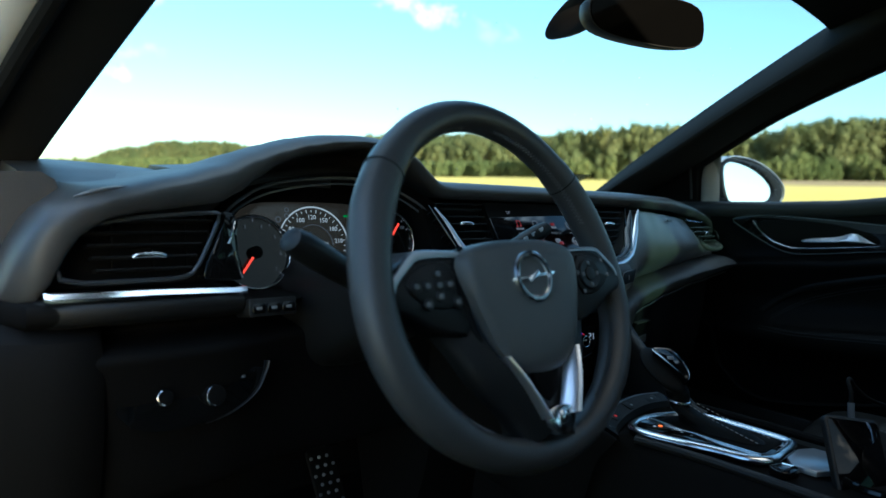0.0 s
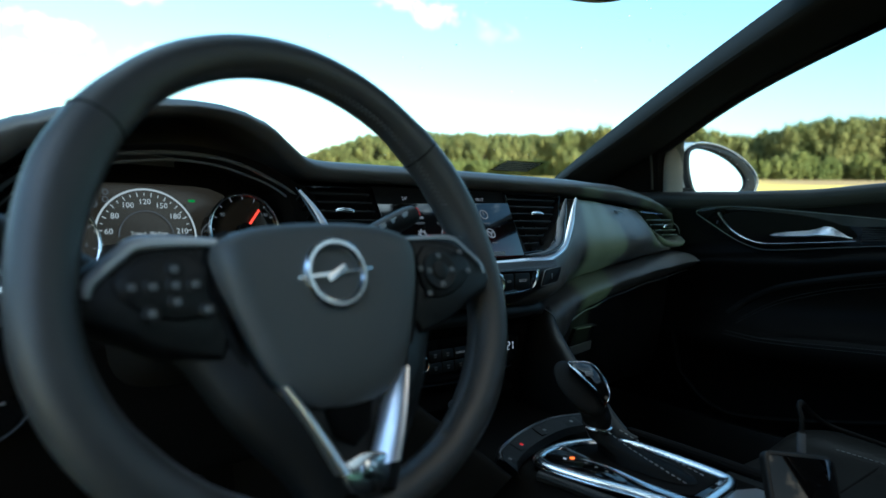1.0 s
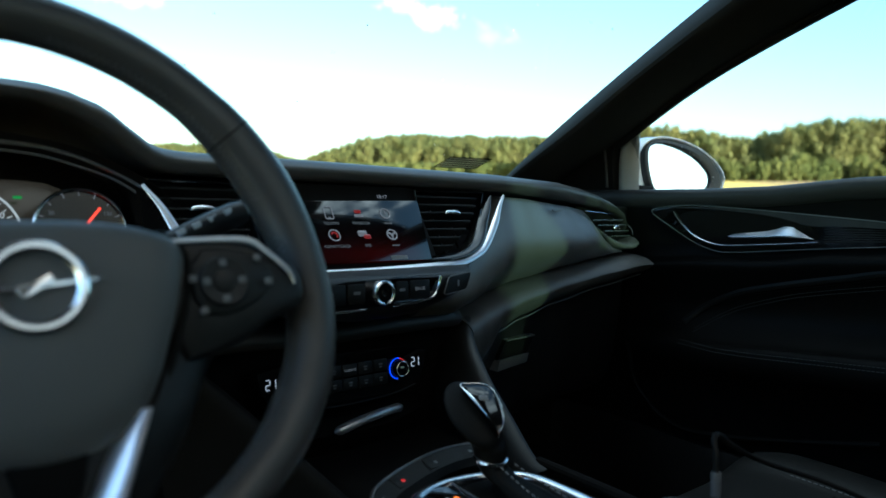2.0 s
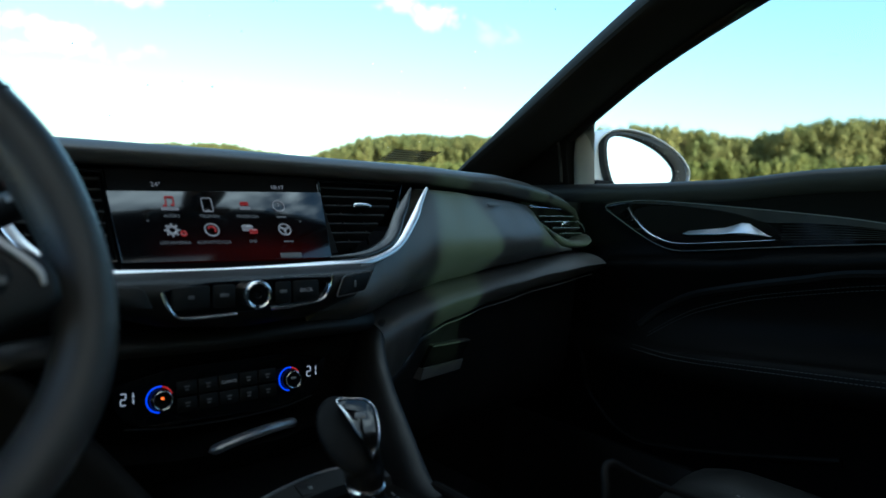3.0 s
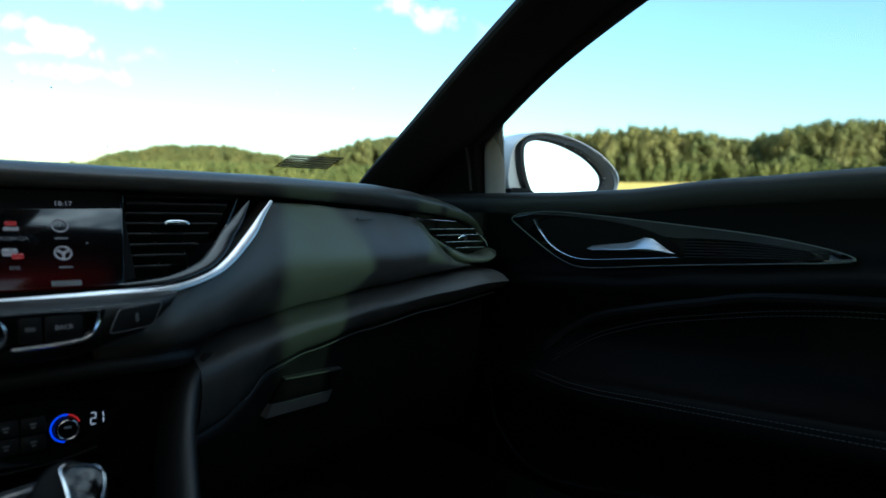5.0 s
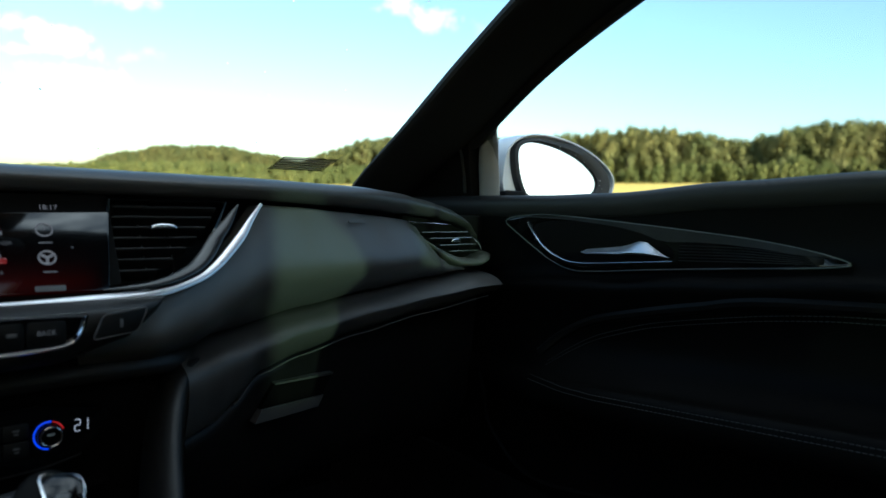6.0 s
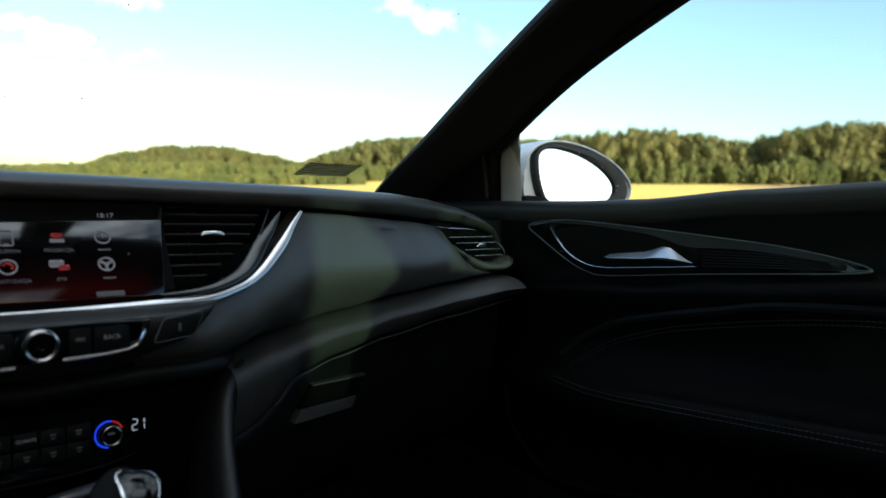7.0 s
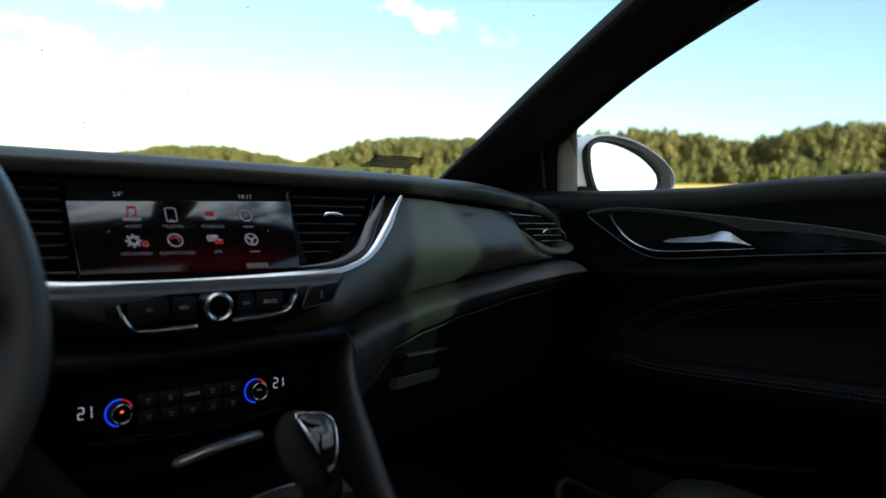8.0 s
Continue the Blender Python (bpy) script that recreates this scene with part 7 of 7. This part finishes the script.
def rise(bearing, dist):
    """Height of the meadow: flat by the car, with low hills far off."""
    b = (bearing + 180) % 360 - 180
    hills = at([(-180, 3), (-60, 8), (0, 2), (12, 1.2), (15, 3.6), (18.5, 5.6), (22.5, 5.4), (26, 3.4), (29, 1.6), (31.5, 4), (34, 7), (37, 8.5), (45, 7.5), (50, 7), (53, 6), (60, 3.0), (75, 3.0), (120, 6), (180, 3)], b)
    k = min(1.0, max(0.0, (dist - 255) / 160))
    return hills * k * k * (3 - 2 * k) - 1.4 * min(1.0, max(0.0, (dist - 30) / 120)) * (1 - k) + (0.12 * noise.noise(Vector((bearing * 0.05, dist * 0.02, 0))) if dist > 20 else 0)


bm = B()
dists = [2.0, 6.0, 15.0, 30.0, 50.0, 75.0, 100.0, 130.0, 165.0, 200.0, 240.0, 290.0, 350.0, 420.0, 520.0, 700.0, 1000.0, 1600.0, 3000.0]
vs = [[bm.verts.new(land(b, d, rise(b, d))) for b in range(-180, 180, 4)] for d in dists]
for a, b in zip(vs, vs[1:]):
    for i in range(len(a)):
        j = (i + 1) % len(a)
        bm.faces.new((a[i], a[j], b[j], b[i]))
bm.faces.new(vs[0][::-1])
m_field = mat("ripe_meadow", (0.88, 0.57, 0.13), 0.9, stain=0.25, stain_size=0.03, spec=0.1)
nt = m_field.node_tree
bsdf = nt.nodes["Principled BSDF"]
ripe = bsdf.inputs["Base Color"].links[0].from_socket
co = nt.nodes.new("ShaderNodeTexCoord")
far = nt.nodes.new("ShaderNodeVectorMath")
far.operation = "LENGTH"
edge = nt.nodes.new("ShaderNodeMapRange")
edge.inputs["From Min"].default_value, edge.inputs["From Max"].default_value = 9.0, 16.0
bounce_cut = nt.nodes.new("ShaderNodeMix")
bounce_cut.data_type = "RGBA"
bounce_cut.inputs[6].default_value = (0.035, 0.040, 0.024, 1)      # unseen dark ground round the car, added to cut bounced light
nt.links.new(co.outputs["Object"], far.inputs[0])
nt.links.new(far.outputs["Value"], edge.inputs["Value"])
nt.links.new(edge.outputs["Result"], bounce_cut.inputs[0])
nt.links.new(ripe, bounce_cut.inputs[7])
nt.links.new(bounce_cut.outputs[2], bsdf.inputs["Base Color"])
# a strip of mown stubble beyond the ripe grass, to the right
turn = nt.nodes.new("ShaderNodeVectorMath")
turn.operation = "DOT_PRODUCT"
turn.inputs[1].default_value = (math.cos(radians(63)), -math.sin(radians(63)), 0)
stub = nt.nodes.new("ShaderNodeMapRange")
stub.inputs["From Min"].default_value, stub.inputs["From Max"].default_value = -2.0, 9.0
beyond = nt.nodes.new("ShaderNodeMapRange")
beyond.inputs["From Min"].default_value, beyond.inputs["From Max"].default_value = 62.0, 78.0
both = nt.nodes.new("ShaderNodeMath")
both.operation = "MULTIPLY"
mown = nt.nodes.new("ShaderNodeMix")
mown.data_type = "RGBA"
mown.inputs[7].default_value = (0.42, 0.27, 0.12, 1)
nt.links.new(co.outputs["Object"], turn.inputs[0])
nt.links.new(turn.outputs["Value"], stub.inputs["Value"])
nt.links.new(far.outputs["Value"], beyond.inputs["Value"])
nt.links.new(stub.outputs["Result"], both.inputs[0])
nt.links.new(beyond.outputs["Result"], both.inputs[1])
nt.links.new(both.outputs["Value"], mown.inputs[0])
nt.links.new(bounce_cut.outputs[2], mown.inputs[6])
nt.links.new(mown.outputs[2], bsdf.inputs["Base Color"])
structure("ground", bm, m_field, "wide ripe yellow meadow reaching to the woods", "meadow")


def leaf_material(name, dark, light):
    """Leaves: colour changes from tree to tree, and a little from clump to clump."""
    m = mat(name, dark, 0.75, spec=0.2, stain=0.0)
    nt = m.node_tree
    bsdf = nt.nodes["Principled BSDF"]
    geo = nt.nodes.new("ShaderNodeNewGeometry")
    co = nt.nodes.new("ShaderNodeTexCoord")
    patch = nt.nodes.new("ShaderNodeTexNoise")
    patch.inputs["Scale"].default_value = 0.10
    patch.inputs["Detail"].default_value = 2.0
    nt.links.new(co.outputs["Object"], patch.inputs["Vector"])
    spread = nt.nodes.new("ShaderNodeMapRange")
    spread.inputs["From Min"].default_value, spread.inputs["From Max"].default_value = 0.36, 0.64
    nt.links.new(patch.outputs["Fac"], spread.inputs["Value"])
    mix = nt.nodes.new("ShaderNodeMix")
    mix.data_type = "RGBA"
    mix.inputs[6].default_value = (*dark, 1)
    mix.inputs[7].default_value = (*light, 1)
    nt.links.new(spread.outputs["Result"], mix.inputs[0])
    vary = nt.nodes.new("ShaderNodeMapRange")
    vary.inputs["To Min"].default_value, vary.inputs["To Max"].default_value = 0.88, 1.12
    nt.links.new(geo.outputs["Random Per Island"], vary.inputs["Value"])
    hsv = nt.nodes.new("ShaderNodeHueSaturation")
    nt.links.new(vary.outputs["Result"], hsv.inputs["Value"])
    nt.links.new(mix.outputs[2], hsv.inputs["Color"])
    nt.links.new(hsv.outputs["Color"], bsdf.inputs["Base Color"])
    thin, blend = nt.nodes.new("ShaderNodeBsdfTranslucent"), nt.nodes.new("ShaderNodeMixShader")   # light comes through the leaves
    blend.inputs["Fac"].default_value = 0.4
    nt.links.new(hsv.outputs["Color"], thin.inputs["Color"])
    nt.links.new(bsdf.outputs["BSDF"], blend.inputs[1])
    nt.links.new(thin.outputs["BSDF"], blend.inputs[2])
    nt.links.new(blend.outputs["Shader"], nt.nodes["Material Output"].inputs["Surface"])
    return m


M_LEAF = leaf_material("mixed_leaves", (0.130, 0.144, 0.050), (0.186, 0.173, 0.058))
M_BUSH = leaf_material("bush_leaves", (0.140, 0.164, 0.050), (0.205, 0.208, 0.062))
M_TRUNK = mat("bark", (0.10, 0.07, 0.05), 0.9)


def wood(name, trees, seed, label, leaves=60, size=1.0, foliage=M_LEAF):
    """A wood: every tree a tapered trunk with limbs, and a ragged crown of small leaf clumps."""
    rnd = random.Random(seed)
    verts, faces, tv, tf = [], [], [], []
    up = UP
    side, ahead = SIDEWAYS, ACROSS
    for b, d, h, conifer in trees:
        base = land(b, d, rise(b, d) - 0.3)
        lean = (side * rnd.uniform(-0.03, 0.03) + up).normalized()
        r0 = h * 0.018
        rings = []
        for k in range(4):
            c = base + lean * (h * 0.28 * k)
            rr = r0 * (1 - 0.28 * k)
            i0 = len(tv)
            tv.extend([c + (side * math.cos(a) + ahead * math.sin(a)) * rr for a in (0, 1.57, 3.14, 4.71)])
            rings.append(i0)
        for a, c in zip(rings, rings[1:]):
            tf.extend([(a + i, a + (i + 1) % 4, c + (i + 1) % 4, c + i) for i in range(4)])
        lobes = []
        width = h * (0.19 if conifer else 0.30)
        for k in range(13 if conifer else 26):
            t = 0.06 + 0.90 * (k + rnd.uniform(0.2, 0.8)) / (13 if conifer else 26)
            w = width * ((1.05 - t) if conifer else math.sin(math.pi * (0.20 + 0.68 * t)) ** 0.5)
            a = rnd.uniform(0, 6.28)
            lobes.append((base + lean * (h * (0.06 + 0.88 * t)) + (side * math.cos(a) + ahead * math.sin(a)) * w * rnd.uniform(0.25, 0.80), w * rnd.uniform(0.26, 0.46)))
        for c, r in lobes:
            i0 = len(verts)
            for j in range(5):                      # dense inner foliage, ragged
                pol = math.pi * (j + 0.5) / 5
                for k in range(7):
                    az = 2 * math.pi * (k + 0.5 * (j % 2)) / 7
                    q = side * math.sin(pol) * math.cos(az) + ahead * math.sin(pol) * math.sin(az) + up * math.cos(pol)
                    verts.append(c + (q + up * q.dot(up) * 0.6) * r * rnd.uniform(0.35, 0.72))
            for j in range(4):
                for k in range(7):
                    faces.append((i0 + j * 7 + k, i0 + j * 7 + (k + 1) % 7, i0 + (j + 1) * 7 + (k + 1) % 7, i0 + (j + 1) * 7 + k))
            for _ in range(leaves):
                q = Vector((rnd.gauss(0, 1), rnd.gauss(0, 1), rnd.gauss(0, 1))).normalized()
                p = c + (q + up * q.dot(up) * 0.6) * r * rnd.uniform(0.72, 1.08)
                s = h * size * rnd.uniform(0.014, 0.026)
                n = (q + Vector((rnd.uniform(-0.35, 0.35), rnd.uniform(-0.35, 0.35), rnd.uniform(-0.1, 0.6)))).normalized()
                e1 = n.orthogonal().normalized()
                e1.rotate(Matrix.Rotation(rnd.uniform(0, 6.28), 3, n))
                e2 = n.cross(e1)
                i0 = len(verts)
                verts.extend([p + e1 * s * rnd.uniform(0.7, 1.3), p + e2 * s * rnd.uniform(0.7, 1.3) + n * s * 0.3, p - e1 * s * rnd.uniform(0.7, 1.3), p - e2 * s * rnd.uniform(0.7, 1.3) + n * s * 0.3])
                faces.append((i0, i0 + 1, i0 + 2, i0 + 3))
    me = bpy.data.meshes.new(name)
    me.from_pydata(verts, [], faces)
    me.materials.append(foliage)
    e = new(name)
    tagged(e, label, "woods", "", "stuff")
    ob = new("crowns", me)
    ob.parent = e
    tagged(ob, kind="stuff")
    m2 = bpy.data.meshes.new(name)
    m2.from_pydata(tv, [], tf)
    m2.materials.append(M_TRUNK)
    ob = new("trunks", m2)
    ob.parent = e
    tagged(ob, kind="stuff")


def plant(n, seed, b0, b1, d0, d1, top, mix, uneven=0.06):
    """Trees spread over a range of bearings; top: (bearing, tree height) along it."""
    rnd = random.Random(seed)
    out = []
    for i in range(n):
        b = b0 + (b1 - b0) * (i + rnd.random()) / n
        d = rnd.uniform(d0, d1)
        out.append((b, d, at(top, b) * rnd.uniform(1.0 - uneven, 1.0 + 0.25 * uneven), rnd.random() < mix))
    return out


wood("forest_right", plant(250, 1, 50, 80, 172, 225, [(50, 12.8), (55, 14.2), (58, 14.2), (62, 12.4), (63.4, 11.4), (64.3, 10.6), (65, 12.0), (66, 13.2), (68, 14.3), (73, 14.8), (80, 14.8)], 0.14), 11, "sunlit mixed wood along the meadow's edge", 62, 0.8)
wood("forest_middle", plant(190, 2, 28, 53, 290, 380, [(28, 6), (31, 11.5), (34, 15.0), (37, 15.8), (45, 15.2), (53, 14.8)], 0.15), 12, "sunlit wood on a low hill beyond the meadow", 40, 1.2)
wood("forest_left", plant(190, 3, 8, 29, 360, 450, [(8, 2.4), (12, 3.2), (13.5, 7.5), (15, 10), (18.5, 12.0), (22.5, 12.0), (26, 9.5), (29, 6.5)], 0.15), 13, "distant wooded hill", 38, 1.4)
wood("bush_row", plant(110, 5, 50, 80, 160, 174, [(50, 4.6), (55, 5.0), (80, 6.2)], 0.0, 0.6), 14, "low sunlit bushes at the wood's edge", 50, 1.6, M_BUSH)
wood("bush_row", plant(200, 6, 27, 52, 215, 250, [(27, 4.0), (34, 5.5), (52, 5.5)], 0.0), 15, "low sunlit bushes below the wooded hill", 36, 2.2, M_BUSH)
wood("bush_row", plant(180, 7, -2, 30, 215, 250, [(-2, 4.0), (18, 6.8), (30, 5.5)], 0.0), 16, "low bushes below the distant hill", 30, 2.4, M_BUSH)
wood("bush_row", plant(200, 8, -3, 34, 120, 150, [(-3, 2.2), (12, 2.6), (34, 2.4)], 0.0), 17, "low scrub at the near edge of the meadow", 30, 2.2, M_BUSH)
